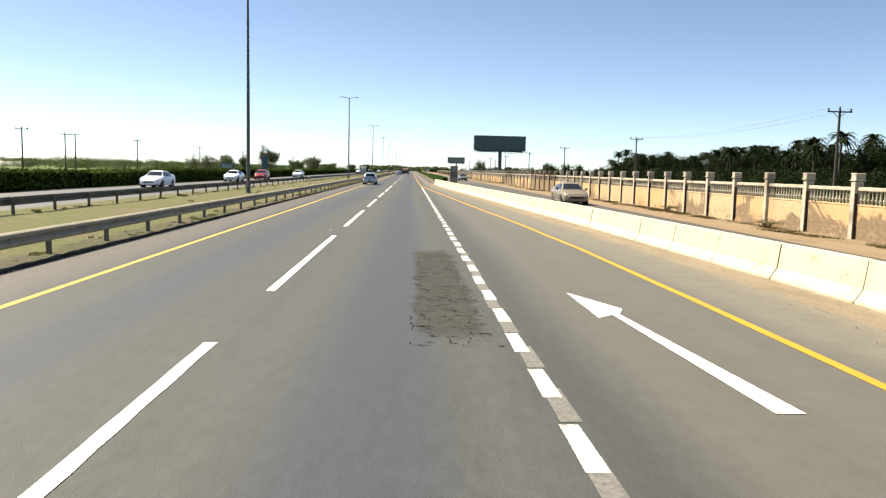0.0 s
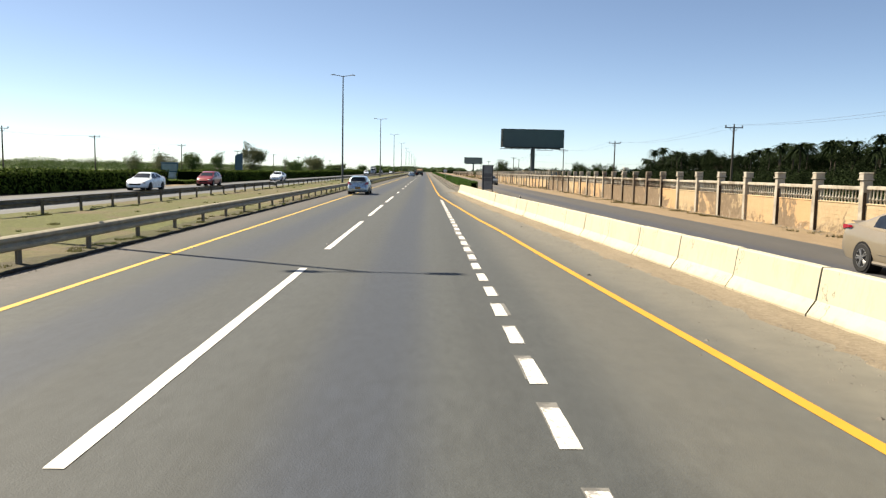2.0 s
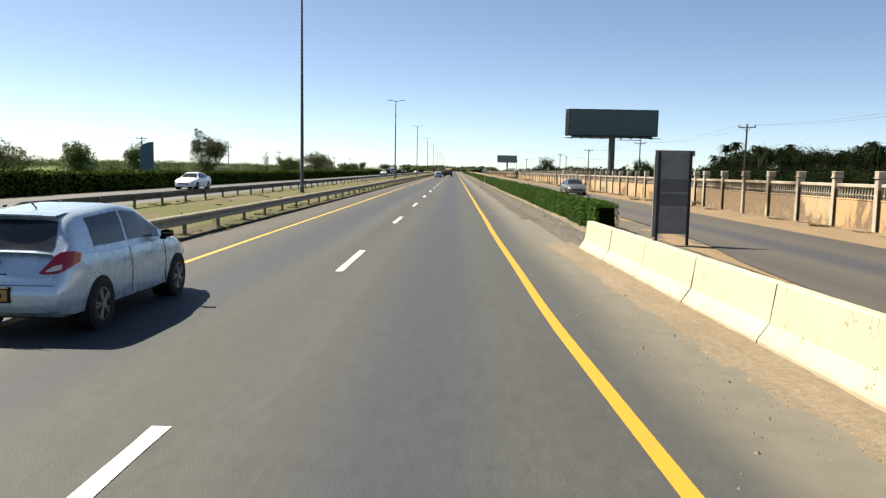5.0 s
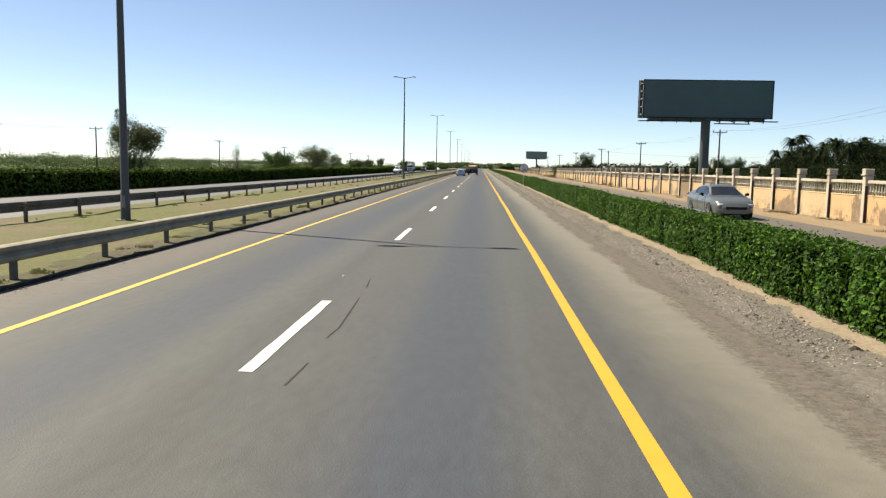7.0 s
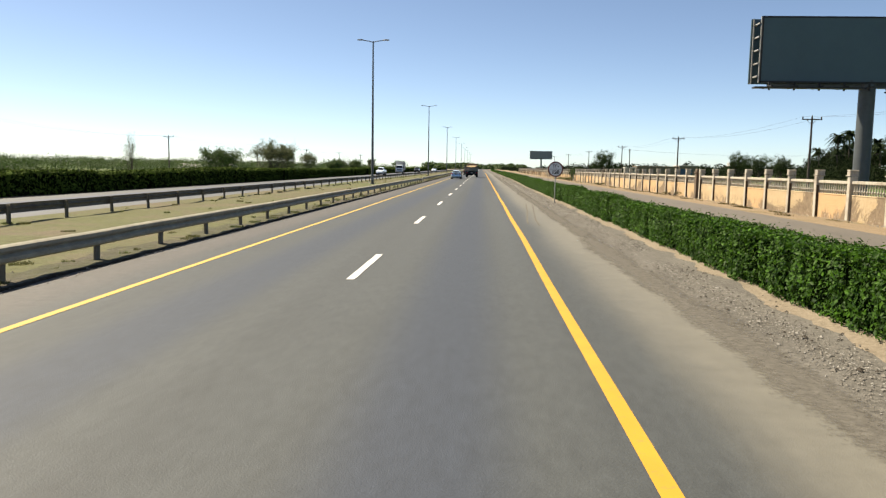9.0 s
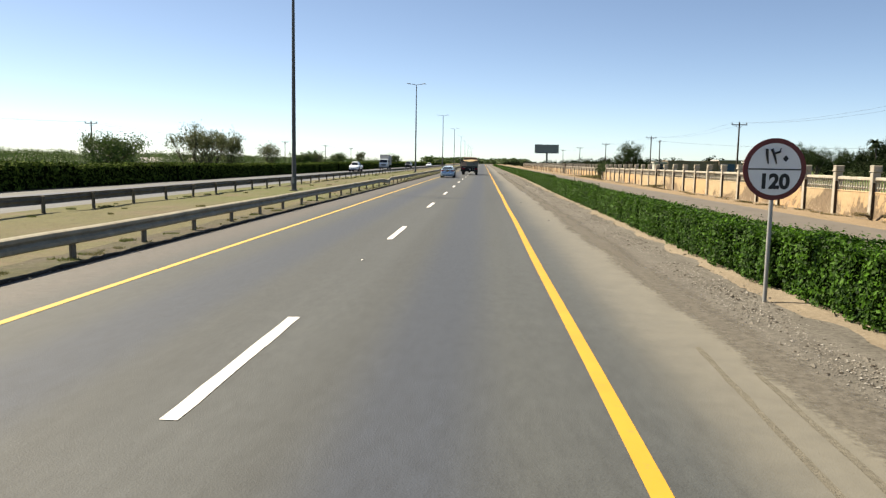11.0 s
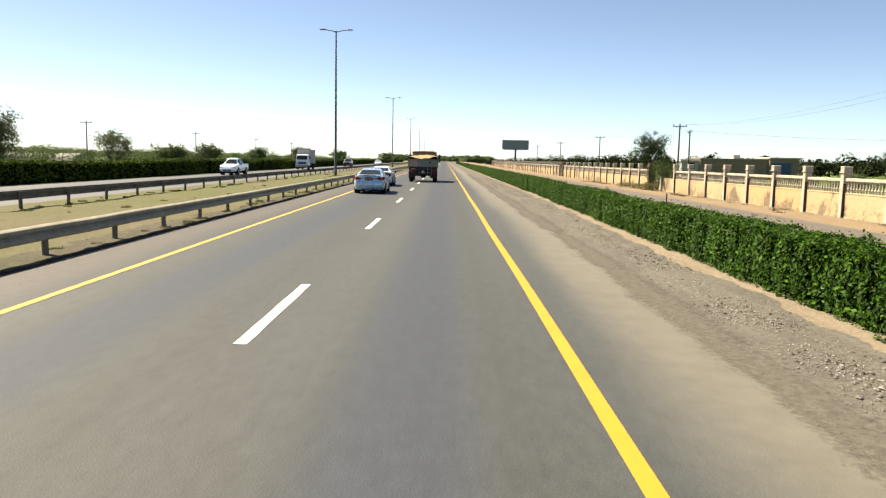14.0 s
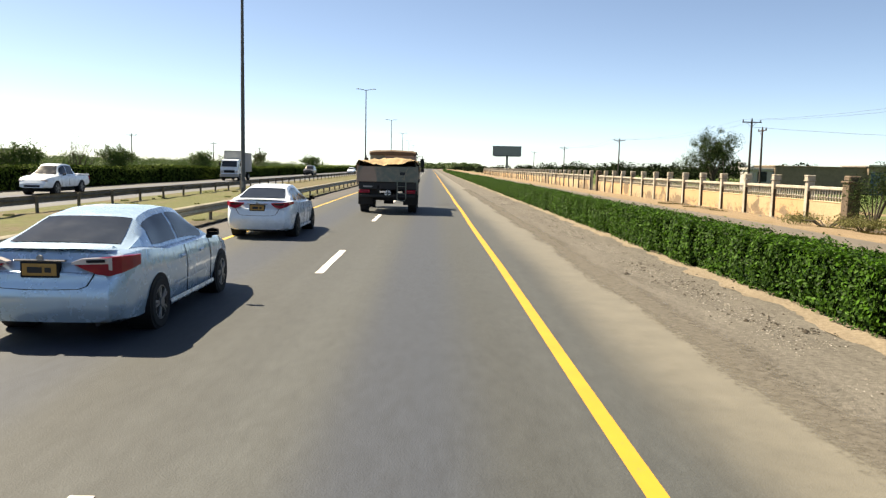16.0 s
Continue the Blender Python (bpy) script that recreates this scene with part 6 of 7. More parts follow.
def car(name, label, category, spec, paint, at, turn=0.0, scale=1.0, rim=None, tail_split=False, spare=False, bed=False, group="cars on the road"):
    c = thing(name, label, category, at, turn, group, scale=scale)
    top, low, wide, roof = (lambda y, k=k: smooth_ip(spec[k], y) for k in ("top", "low", "wide", "roof"))
    y0, y1 = spec["top"][0][0], spec["top"][-1][0]
    ys = sorted(set([y0 + (y1 - y0) * k / 44 for k in range(45)] + [y0 + 0.03, y0 + 0.07, y1 - 0.03, y1 - 0.07]))

    def section(y):
        w, b, t = wide(y), low(y), top(y)
        half = [(0.0, b), (0.78 * w, b), (0.94 * w, b + 0.05), (0.99 * w, b + 0.3 * (t - b)), (w, b + 0.55 * (t - b)), (0.985 * w, b + 0.78 * (t - b)), (0.945 * w, t - 0.035), (0.87 * w, t - 0.006), (0.4 * w, t + 0.012), (0.0, t + 0.016)]
        near = max(0.0, 1 - (y - y0) / 0.45) if spec in (SEDAN, HATCH) else 0.0

        def swell(z):
            return y + near * (0.08 * max(0.0, (0.38 - z) / 0.16) - 0.07 * math.exp(-((z - 0.53) / 0.12) ** 2))
        return [(x, swell(z), z) for x, z in half] + [(-x, swell(z), z) for x, z in half[-2:0:-1]]

    rows = [section(y) for y in ys]
    n = len(rows[0])
    crown = 0.03 if spec in (SEDAN, HATCH) else 0.0

    def tail_sheet():
        """The rear end: a sheet from side to side, bowed outwards in its middle."""
        sheet = []
        for i in range(n // 2 + 1):
            (xa, ya, za), (xb, yb, zb) = rows[0][i], rows[0][(n - i) % n]
            sheet.append([(xa + (xb - xa) * k / 8, ya - crown * (1 - (k / 4 - 1) ** 2) * (1 if 0 < i < n // 2 else 0.3), za) for k in range(9)])
        return sheet

    part("body", Shape().grid(rows, True).grid(tail_sheet()).add(rows[-1], [tuple(range(n))[::-1]]), paint, c, smooth=True)

    def rear_y(x, z):
        """Where the rear end's surface lies at x, z."""
        near = 1.0 if spec in (SEDAN, HATCH) else 0.0
        swell = near * (0.08 * max(0.0, (0.38 - z) / 0.16) - 0.07 * math.exp(-((z - 0.53) / 0.12) ** 2))
        return y0 + swell - crown * (1 - min(1.0, abs(x) / wide(y0)) ** 2)

    r0, r1 = spec["roof"][0][0], spec["roof"][-1][0]
    gys = [r0 + (r1 - r0) * k / 36 for k in range(37)]

    def cabin(y):
        """Half widths and heights of the cabin at y: at the belt, at the roof's edge, on top."""
        t, r = top(y) - 0.03, max(roof(y), top(y) - 0.02)
        wb = (0.93 if spec is HATCH else 0.87) * wide(y)
        wr = wb - 0.24 * min(1.0, (r - t) / 0.48) * (0.7 if spec in (SUV, HATCH) else 1.0)
        return wb, t, wr, r

    def ring(y):
        wb, t, wr, r = cabin(y)
        e = min(0.07, (r - t) * 0.4)
        half = [(wb, t), (wb * 0.35 + wr * 0.65 + 0.015, t + (r - t) * 0.6), (wr, r - e), (wr * 0.93, r - e * 0.35), (wr * 0.6, r - 0.004), (0, r)]
        return [(x, y, z) for x, z in half] + [(-x, y, z) for x, z in half[-2::-1]]

    part("cabin", Shape().grid([ring(y) for y in gys]), paint, c, smooth=True)

    def side_point(y, s, side, out=0.007):
        wb, t, wr, r = cabin(y)
        e = min(0.07, (r - t) * 0.4)
        p, m, q = (wb, t), (wb * 0.35 + wr * 0.65 + 0.015, t + (r - t) * 0.6), (wr, r - e)
        z = t + (r - e - t) * s
        x = float(np.interp(z, [p[1], m[1], q[1]], [p[0], m[0], q[0]]))
        return (side * (x + out), y, z)

    for side in (-1, 1):
        for a, b in spec["doors"]:
            part("side_window", Shape().grid([[side_point(y, s, side) for s in np.linspace(0.16, 0.95, 6)] for y in np.linspace(a, b, 9)]), M_GLASS, c, "dark tinted glass", smooth=True)
        for y in spec["handles"]:
            x = wide(y) * 0.99
            part("door_handle", Shape().box(side * x - 0.02, side * x + 0.02, y - 0.09, y + 0.09, 0.8 * top(y), 0.8 * top(y) + 0.035, 0.01), paint, c)
        for y in (spec["doors"][0][1] + 0.04, spec["doors"][1][1] + 0.1):
            pts = [(side * (wide(y) * f + 0.002), y, z) for f, z in ((0.985, low(y) + 0.1), (1.0, 0.55 * top(y) + 0.1), (0.985, top(y) * 0.82), (0.945, top(y) - 0.04))]
            part("door_gap", Shape().tube(pts, 0.006, 4), M_BLACK, c)
        y = spec["mirror"]
        x = side * (wide(y) + 0.09)
        part("wing_mirror", Shape().grid([[(x + side * u, y + v * k, top(y) + 0.06 + z * k) for u, z in ((-0.08, 0.04), (0.0, 0.065), (0.08, 0.04), (0.085, -0.04), (0.0, -0.055), (-0.08, -0.04))] for v, k in ((-0.05, 1.0), (0.02, 1.05), (0.08, 0.5), (0.08, 0.02))], True).box(x - 0.1 if side > 0 else x + 0.02, x - 0.02 if side > 0 else x + 0.1, y - 0.03, y + 0.03, top(y) - 0.03, top(y) + 0.02), M_BLACK if paint is not M_WHITE_CAR else M_BLACK, c, smooth=True)
        corner = np.linspace(y0, y0 + 0.5, 40)

        def back(x):
            return float(np.interp(x, [wide(v) for v in corner], corner)) - crown * (1 - min(1.0, x / wide(y0)) ** 2)
        if spec is SEDAN:
            sedan_tail(c, side, tail_split, back)
        elif spec is HATCH:
            hatch_tail(c, side, back)
        else:
            plain_tail(c, side, spec["tail"], y0)
        yh = y1 - 0.22
        part("headlight", Shape().box(side * wide(yh) * 0.55, side * wide(yh) * 0.98, yh - 0.14, yh + 0.13, top(yh) - 0.2, top(yh) - 0.06, 0.04) if side > 0 else Shape().box(-wide(yh) * 0.98, -wide(yh) * 0.55, yh - 0.14, yh + 0.13, top(yh) - 0.2, top(yh) - 0.06, 0.04), M_TAIL_CLEAR, c, "clear headlight", smooth=True)
        R = spec["wheel"]
        for ya in spec["axles"]:
            x = side * (wide(ya) - 0.105)
            part("wheel_arch", Shape().tube([(side * (wide(ya) - 0.3), ya, R + 0.01), (side * (wide(ya) + 0.004), ya, R + 0.01)], R + 0.035, 26), M_BLACK, c)
            wheel = part("wheel", Shape().wheel(x + side * 0.02, ya, R, R, 0.21, R * 0.66), M_TYRE, c, "black tyre", smooth=True)
            part("wheel_well", Shape().disc(x + side * 0.05, ya, R, R * 0.68, 0.06, 20), M_BLACK, wheel)
            hub = Shape().wheel(x + side * 0.09, ya, R, R * 0.69, 0.06, R * 0.6, 24)
            for k in range(10):
                ang = (k // 2) * 2 * math.pi / 5 + 0.3 + (0.16 if k % 2 else -0.16)
                m = Matrix.Translation((x + side * 0.108, ya, R)) @ Matrix.Rotation(ang, 4, "X")
                hub.box(-0.02, 0.02, -0.016, 0.016, 0.02, R * 0.64, 0.005, m)
            hub.disc(x + side * 0.112, ya, R, R * 0.2, 0.05, 12)
            part("rim", hub, rim or M_RIM, wheel, "five-spoke rim")
    (ra, rb), (wa, wb_) = spec["glass"]

    def top_point(y, u, out=0.008):
        wb, t, wr, r = cabin(y)
        e = min(0.07, (r - t) * 0.4)
        x = abs(u) * wr * 0.93
        z = float(np.interp(x, [0, wr * 0.6, wr * 0.93], [r, r - 0.004, r - e * 0.35]))
        d = (roof(y + 0.02) - roof(y - 0.02)) / 0.04
        k = 1 / math.sqrt(1 + d * d)
        return (math.copysign(x, u), y - out * d * k, z + out * k)

    part("rear_window", Shape().grid([[top_point(y, u) for u in np.linspace(-0.93, 0.93, 9)] for y in np.linspace(ra, rb, 8)]), M_GLASS, c, "dark tinted glass", smooth=True)
    part("windscreen", Shape().grid([[top_point(y, u) for u in np.linspace(-0.95, 0.95, 9)] for y in np.linspace(wa, wb_, 8)]), M_GLASS, c, "dark glass", smooth=True)
    zp = spec["plate"]
    yp = rear_y(0, zp) - 0.02
    plate = part("number_plate", Shape().box(-0.19, 0.19, yp, yp + 0.09, zp - 0.07, zp + 0.07, 0.008), M_PLATE, c, "yellow number plate with dark bars")
    part("plate_bar", Shape().box(-0.13, 0.03, yp - 0.0035, yp, zp - 0.035, zp + 0.03).box(0.06, 0.13, yp - 0.0035, yp, zp - 0.03, zp + 0.025), M_SIGN_BLACK, plate)
    part("plate_frame", Shape().box(-0.21, 0.21, yp + 0.005, yp + 0.085, zp - 0.09, zp + 0.09, 0.01), M_BLACK, plate)
    if spec is SEDAN:
        part("plate_strip", Shape().box(-0.28, 0.28, yp + 0.01, yp + 0.07, zp + 0.085, zp + 0.11, 0.008), M_CHROME, c)
    part("underbody", Shape().box(-0.66, 0.66, y0 + 0.45, y1 - 0.3, 0.18, 0.3), M_BLACK, c)
    part("grille", Shape().box(-0.45, 0.45, y1 - 0.09, y1 + 0.008, 0.42, 0.56, 0.02), M_BLACK, c)
    if spec is SEDAN:
        for side in (-1, 1):
            part("side_strip", Shape().grid([[(side * (wide(y) + 0.006), y, 0.47 + 0.02 * y + d) for d in (0, 0.022)] for y in np.linspace(-0.75, 0.55, 8)]), paint, c)
            part("sill", Shape().grid([[(side * (wide(y) * 0.985 + o), y, low(y) + d) for o, d in ((0.0, 0.02), (0.02, 0.05), (0.01, 0.1))] for y in np.linspace(-0.95, 1.0, 10)]), paint, c)
        seam = [(-0.62, 0.9), (-0.56, 0.78), (-0.5, 0.68), (-0.42, 0.65), (-0.2, 0.64), (0, 0.638), (0.2, 0.64), (0.42, 0.65), (0.5, 0.68), (0.56, 0.78), (0.62, 0.9)]
        part("boot_gap", Shape().tube([(x, rear_y(x, z) + 0.002, z) for x, z in seam], 0.008, 5), M_BLACK, c)
        part("badge", Shape().tube([(0, rear_y(0, 0.985) - 0.008, 0.985), (0, rear_y(0, 0.985) + 0.02, 0.985)], 0.034, 14), M_PALE_STEEL, c, "small plain chrome badge")
        part("bumper_crease", Shape().tube([(x, rear_y(x, 0.6) + 0.004, 0.575 + 0.02 * x * x) for x in np.linspace(-0.66, 0.66, 9)], 0.007, 4), paint, c)
        part("spoiler_lip", Shape().grid([[(u * 0.7, y0 + 0.1 + d + 0.12 * u * u, 1.065 + z) for d, z in ((-0.06, 0.02), (0.0, 0.045), (0.12, 0.0))] for u in np.linspace(-1, 1, 9)]), paint, c, smooth=True)
        part("exhaust", Shape().tube([(0.55, y0 + 0.1, 0.235), (0.55, y0 + 0.4, 0.235)], 0.025, 10), M_DARK_STEEL, c)
    if spec is HATCH:
        part("rear_wiper", Shape().tube([(0.05, y0 + 0.02, 1.06), (-0.25, y0 + 0.05, 1.1), (-0.4, y0 + 0.06, 1.12)], 0.012, 5), M_BLACK, c)
        part("tailgate_recess", Shape().box(-0.13, 0.13, y0 - 0.025, y0 + 0.06, 0.745, 0.785, 0.008), M_BLACK, c)
        part("badge", Shape().tube([(0, y0 + 0.01, 0.91), (0, y0 + 0.06, 0.91)], 0.035, 12), M_CHROME, c, "small plain chrome badge")
        part("bumper_gap", Shape().tube([(x, rear_y(x, 0.655) + 0.004, 0.655) for x in np.linspace(-0.68, 0.68, 11)], 0.007, 5), M_BLACK, c)
        part("roof_spoiler", Shape().grid([[(u * 0.52, y + 0.07 * u * u, z - 0.02 * u * u) for y, z in ((-1.8, 1.425), (-1.82, 1.45), (-1.6, 1.475), (-1.4, 1.475))] for u in np.linspace(-1, 1, 9)]), paint, c, smooth=True)
        part("aerial", Shape().tube([(0, -1.2, 1.49), (0, -1.3, 1.56)], 0.01, 5), M_BLACK, c)
    if spare:
        part("spare_cover", Shape().tube([(0.1, y0 - 0.2, 1.0), (0.1, y0 - 0.05, 1.0)], 0.36, 26), M_TYRE, c)
        part("spare_disc", Shape().tube([(0.1, y0 - 0.215, 1.0), (0.1, y0 - 0.2, 1.0)], 0.2, 20), M_PALE_STEEL, c)
        part("roof_rail", Shape().tube([(-0.62, -1.9, 1.88), (-0.62, 0.2, 1.9)], 0.025, 6).tube([(0.62, -1.9, 1.88), (0.62, 0.2, 1.9)], 0.025, 6), M_DARK_STEEL, c)
    if bed:
        part("bed_liner", Shape().box(-0.72, 0.72, y0 + 0.12, -1.1, 1.065, 1.11, 0.01), M_BLACK, c)
        part("bed_rim", Shape().box(-0.86, -0.76, y0 + 0.04, -1.02, 1.06, 1.16, 0.02).box(0.76, 0.86, y0 + 0.04, -1.02, 1.06, 1.16, 0.02).box(-0.86, 0.86, y0 + 0.02, y0 + 0.1, 1.06, 1.15, 0.02), paint, c)
    return c


car("sedan", "silver four-door saloon with tinted windows on the asphalt", "car", SEDAN, M_SILVER_CAR, (1.25, 284.75, 0), 0, 0.965, M_RIM, True)
car("sedan", "white four-door saloon with dark wheels and red tail lights", "car", SEDAN, M_WHITE_CAR, (0.82, 296.7, 0), 0, 0.965, M_RIM_DARK)
car("hatchback", "pale silver-blue hatchback with dark rear window", "car", HATCH, M_HATCH_CAR, (0.45, 96.9, 0), 0, 0.97)
car("off_roader", "black off-road car with a spare wheel on the back", "car", SUV, M_BLACK_CAR, (1.75, 352.0, 0), 0, 0.97, None, spare=True)
car("sedan", "small dark saloon far ahead on the road", "car", SEDAN, M_SILVER_CAR, (1.2, 393.0, 0), 0, 0.95)
car("sedan", "white saloon on the oncoming carriageway", "car", SEDAN, M_WHITE_CAR, (-15.9, 65.5, 0), 180, 0.97)
car("sedan", "white saloon on the oncoming carriageway", "car", SEDAN, M_WHITE_CAR, (-16.6, 96.5, 0), 180, 0.97, M_RIM_DARK)
car("hatchback", "red hatchback on the oncoming carriageway", "car", HATCH, M_RED_CAR, (-16.4, 113.5, 0), 180, 0.97)
car("pickup", "white double-cab pickup on the oncoming carriageway", "pickup truck", PICKUP, M_WHITE_CAR, (-16.2, 318.4, 0), 180, 0.97, bed=True)
car("sedan", "white saloon far along the oncoming carriageway", "car", SEDAN, M_WHITE_CAR, (-13.4, 455, 0), 180, 0.97)
car("sedan", "white saloon on the oncoming carriageway", "car", SEDAN, M_WHITE_CAR, (-16.4, 150.0, 0), 180, 0.97)
car("off_roader", "dark off-road car far along the oncoming carriageway", "car", SUV, M_BLACK_CAR, (-16.4, 412.0, 0), 180, 0.95)
car("sedan", "dusty tan saloon on the service road", "car", SEDAN, M_TAN_CAR, (16.1, 50.0, 0), 180, 0.97)
car("sedan", "grey-green saloon on the service road behind the hedge", "car", SEDAN, M_GREEN_CAR, (16.1, 154.5, 0), 180, 0.97)


def box_truck(at, turn):
    t = thing("box_truck", "white box lorry with a square cab on the oncoming carriageway", "truck", at, turn)
    part("cargo_box", Shape().box(-1.05, 1.05, -3.2, 1.0, 0.95, 3.1, 0.03), M_HOUSE, t)
    part("cab", Shape().grid([[(x, y, z) for x, z in ((-0.95, 0.5), (0.95, 0.5), (0.95, 1.5), (0.88, h), (-0.88, h), (-0.95, 1.5))] for y, h in ((1.1, 2.3), (1.9, 2.32), (2.45, 2.2), (2.75, 1.5))], True).add([(x, 2.75, z) for x, z in ((-0.95, 0.5), (0.95, 0.5), (0.95, 1.5), (0.88, 1.5), (-0.88, 1.5), (-0.95, 1.5))], [tuple(range(6))]), M_WHITE_CAR, t)
    part("windscreen", Shape().add([(-0.84, 2.78, 1.52), (0.84, 2.78, 1.52), (0.8, 2.49, 2.15), (-0.8, 2.49, 2.15)], [(0, 1, 2, 3)]), M_GLASS, t)
    part("bumper", Shape().box(-1.0, 1.0, 2.65, 2.85, 0.4, 0.72, 0.03), M_PALE_STEEL, t)
    part("grille", Shape().box(-0.6, 0.6, 2.74, 2.79, 0.85, 1.15, 0.02), M_BLACK, t)
    part("chassis", Shape().box(-0.45, 0.45, -3.1, 2.4, 0.6, 0.95), M_DARK_STEEL, t)
    part("roof_rack", Shape().box(-1.0, 1.0, 0.9, 1.0, 3.1, 3.3, 0.02), M_PALE_STEEL, t)
    for s in (-1, 1):
        part("side_window", Shape().add([(s * 0.957, 1.3, 1.5), (s * 0.957, 2.5, 1.5), (s * 0.9, 2.3, 2.15), (s * 0.9, 1.3, 2.15)], [(0, 1, 2, 3)]), M_GLASS, t)
        part("headlight", Shape().box(s * 0.8 - 0.14, s * 0.8 + 0.14, 2.72, 2.8, 0.85, 1.1, 0.03), M_TAIL_CLEAR, t)
        part("wing_mirror", Shape().box(s * 1.15 - 0.08, s * 1.15 + 0.08, 2.4, 2.46, 1.6, 1.95, 0.02), M_BLACK, t)
        for y in (-2.1, 1.9):
            w = part("wheel", Shape().wheel(s * 0.85, y, 0.4, 0.4, 0.26, 0.24), M_TYRE, t, "black tyre", smooth=True)
            part("rim", Shape().disc(s * 0.88, y, 0.4, 0.25, 0.14), M_PALE_STEEL, w)
    return t


box_truck((-16.6, 360.5, 0), 180)


# ---------------------------------------------------------------- military truck
def army_truck(at, turn=0.0):
    t = thing("army_truck", "camouflaged military lorry with a sagging tarpaulin over its load bed", "truck", at, turn)
    W2 = 1.24
    R = 0.6
    # load bed
    part("bed_floor", Shape().box(-W2, W2, -2.2, 2.0, 1.3, 1.38, 0.01), M_BED_WOOD, t)
    for s in (-1, 1):
        for y0, y1 in ((-2.16, -0.13), (-0.05, 1.98)):
            x = s * W2
            drop = part("side_board", Shape().box(x - 0.03, x + 0.03, y0, y1, 1.33, 1.97, 0.012), M_CAMO, t)
            for z in (1.52, 1.74):
                part("rib", Shape().box(x + s * 0.03 - 0.012, x + s * 0.03 + 0.012, y0 + 0.03, y1 - 0.03, z, z + 0.03, 0.005), M_CAMO, drop)
            for k in range(4):
                yy = y0 + (y1 - y0) * (k + 0.5) / 4
                part("latch", Shape().box(x + s * 0.05 - 0.02, x + s * 0.05 + 0.02, yy - 0.03, yy + 0.03, 1.3, 1.42, 0.006), M_DARK_STEEL, drop)
        for y in (-2.2, -0.09, 2.0):
            part("bed_post", Shape().box(s * W2 - 0.045, s * W2 + 0.045, y - 0.045, y + 0.045, 1.25, 2.02, 0.01), M_CAMO, t)
    tail = part("tailgate", Shape().box(-W2 + 0.04, W2 - 0.04, -2.24, -2.18, 1.33, 1.97, 0.012), M_CAMO, t)
    part("slot", Shape().box(0.52, 0.74, -2.248, -2.235, 1.62, 1.74), M_SIGN_BLACK, tail)
    for z in (1.5, 1.78):
        part("rib", Shape().box(-W2 + 0.1, W2 - 0.1, -2.252, -2.235, z, z + 0.025, 0.004), M_CAMO, tail)
    part("headboard", Shape().box(-W2, W2, 2.0, 2.06, 1.33, 2.25, 0.012), M_CAMO, t)
    # tarpaulin, sagging between the boards and heaped in the middle
    rows = []
    for i in range(34):
        y = -2.32 + 4.4 * i / 33
        row = []
        for k in range(41):
            u = -1 + 2 * k / 40
            x = u * (W2 + 0.09)
            edge = max(0.0, abs(u) - 0.9) / 0.1
            z = 2.12 + 0.2 * (1 - u * u) * (0.4 + 0.6 * (i / 33)) + 0.12 * noise.noise((x * 1.5, y * 1.1, 3)) + 0.09 * noise.noise((x * 4.0, y * 2.6, 7)) + 0.05 * abs(noise.noise((x * 7 + y * 2, y * 5, 1)))
            z += 0.2 * max(0, u - 0.35) * (1 - u) * 4 * 0.6
            if i < 6:
                z -= 0.22 * (1 - i / 6) * max(0.0, 1 - abs(u + 0.15) * 1.3)
            if edge > 0:
                hang = 0.32 + 0.2 * noise.noise((u * 3, y * 0.9, 2)) + (0.12 * i / 33 if u > 0 else 0)
                z -= edge * hang
                x = math.copysign(W2 + 0.09 + 0.03 * noise.noise((y * 2, z * 3, 5)), u)
            row.append((x, y, z))
        rows.append(row)
    part("tarpaulin", Shape().grid(rows), M_TARP, t, "sand-brown canvas tarpaulin, creased and sagging", smooth=True)
    for s, y in ((1, -2.0), (1, -1.2), (-1, -2.0), (-1, 0.4)):
        part("hoop_stake", Shape().tube([(s * 1.18, y, 1.3), (s * 1.17, y, 2.2)], 0.025, 6), M_CAMO, t)
    part("rope", Shape().tube([(0.95, -2.28, 2.0), (0.86, -2.3, 1.93), (0.72, -2.29, 1.6), (0.7, -2.3, 1.45), (0.63, -2.3, 1.5)], 0.014, 5), M_ROPE, t)
    # cab
    cab_rows = []
    for y, z0, z1, w in ((2.15, 1.3, 2.6, 1.08), (2.3, 1.25, 2.68, 1.12), (3.1, 1.2, 2.7, 1.13), (3.42, 1.2, 2.64, 1.12), (3.55, 1.2, 2.5, 1.11), (3.75, 1.2, 1.95, 1.13), (3.8, 1.15, 1.6, 1.12), (3.8, 0.95, 1.3, 1.1)):
        cab_rows.append([(-w, y, z0), (w, y, z0), (w, y, (z0 + z1) / 2), (w * 0.97, y, z1 - 0.12), (w * 0.9, y, z1 - 0.02), (0, y, z1), (-w * 0.9, y, z1 - 0.02), (-w * 0.97, y, z1 - 0.12), (-w, y, (z0 + z1) / 2)])
    n = 9
    part("cab", Shape().grid(cab_rows, True).add(cab_rows[0], [tuple(range(n))]).add(cab_rows[-1], [tuple(range(n))[::-1]]), M_CAMO, t, smooth=True)
    roof_rows = [[(x * w, y, z + 0.03) for x, z in ((-1, zz - 0.16), (-0.97, zz - 0.05), (-0.8, zz), (0, zz + 0.03), (0.8, zz), (0.97, zz - 0.05), (1, zz - 0.16))] for y, zz, w in ((2.1, 2.62, 1.1), (2.25, 2.69, 1.14), (3.2, 2.7, 1.15), (3.45, 2.65, 1.13))]
    part("canvas_roof", Shape().grid(roof_rows).add(roof_rows[0], [tuple(range(7))]), M_CANVAS, t, "brown canvas cab roof", smooth=True)
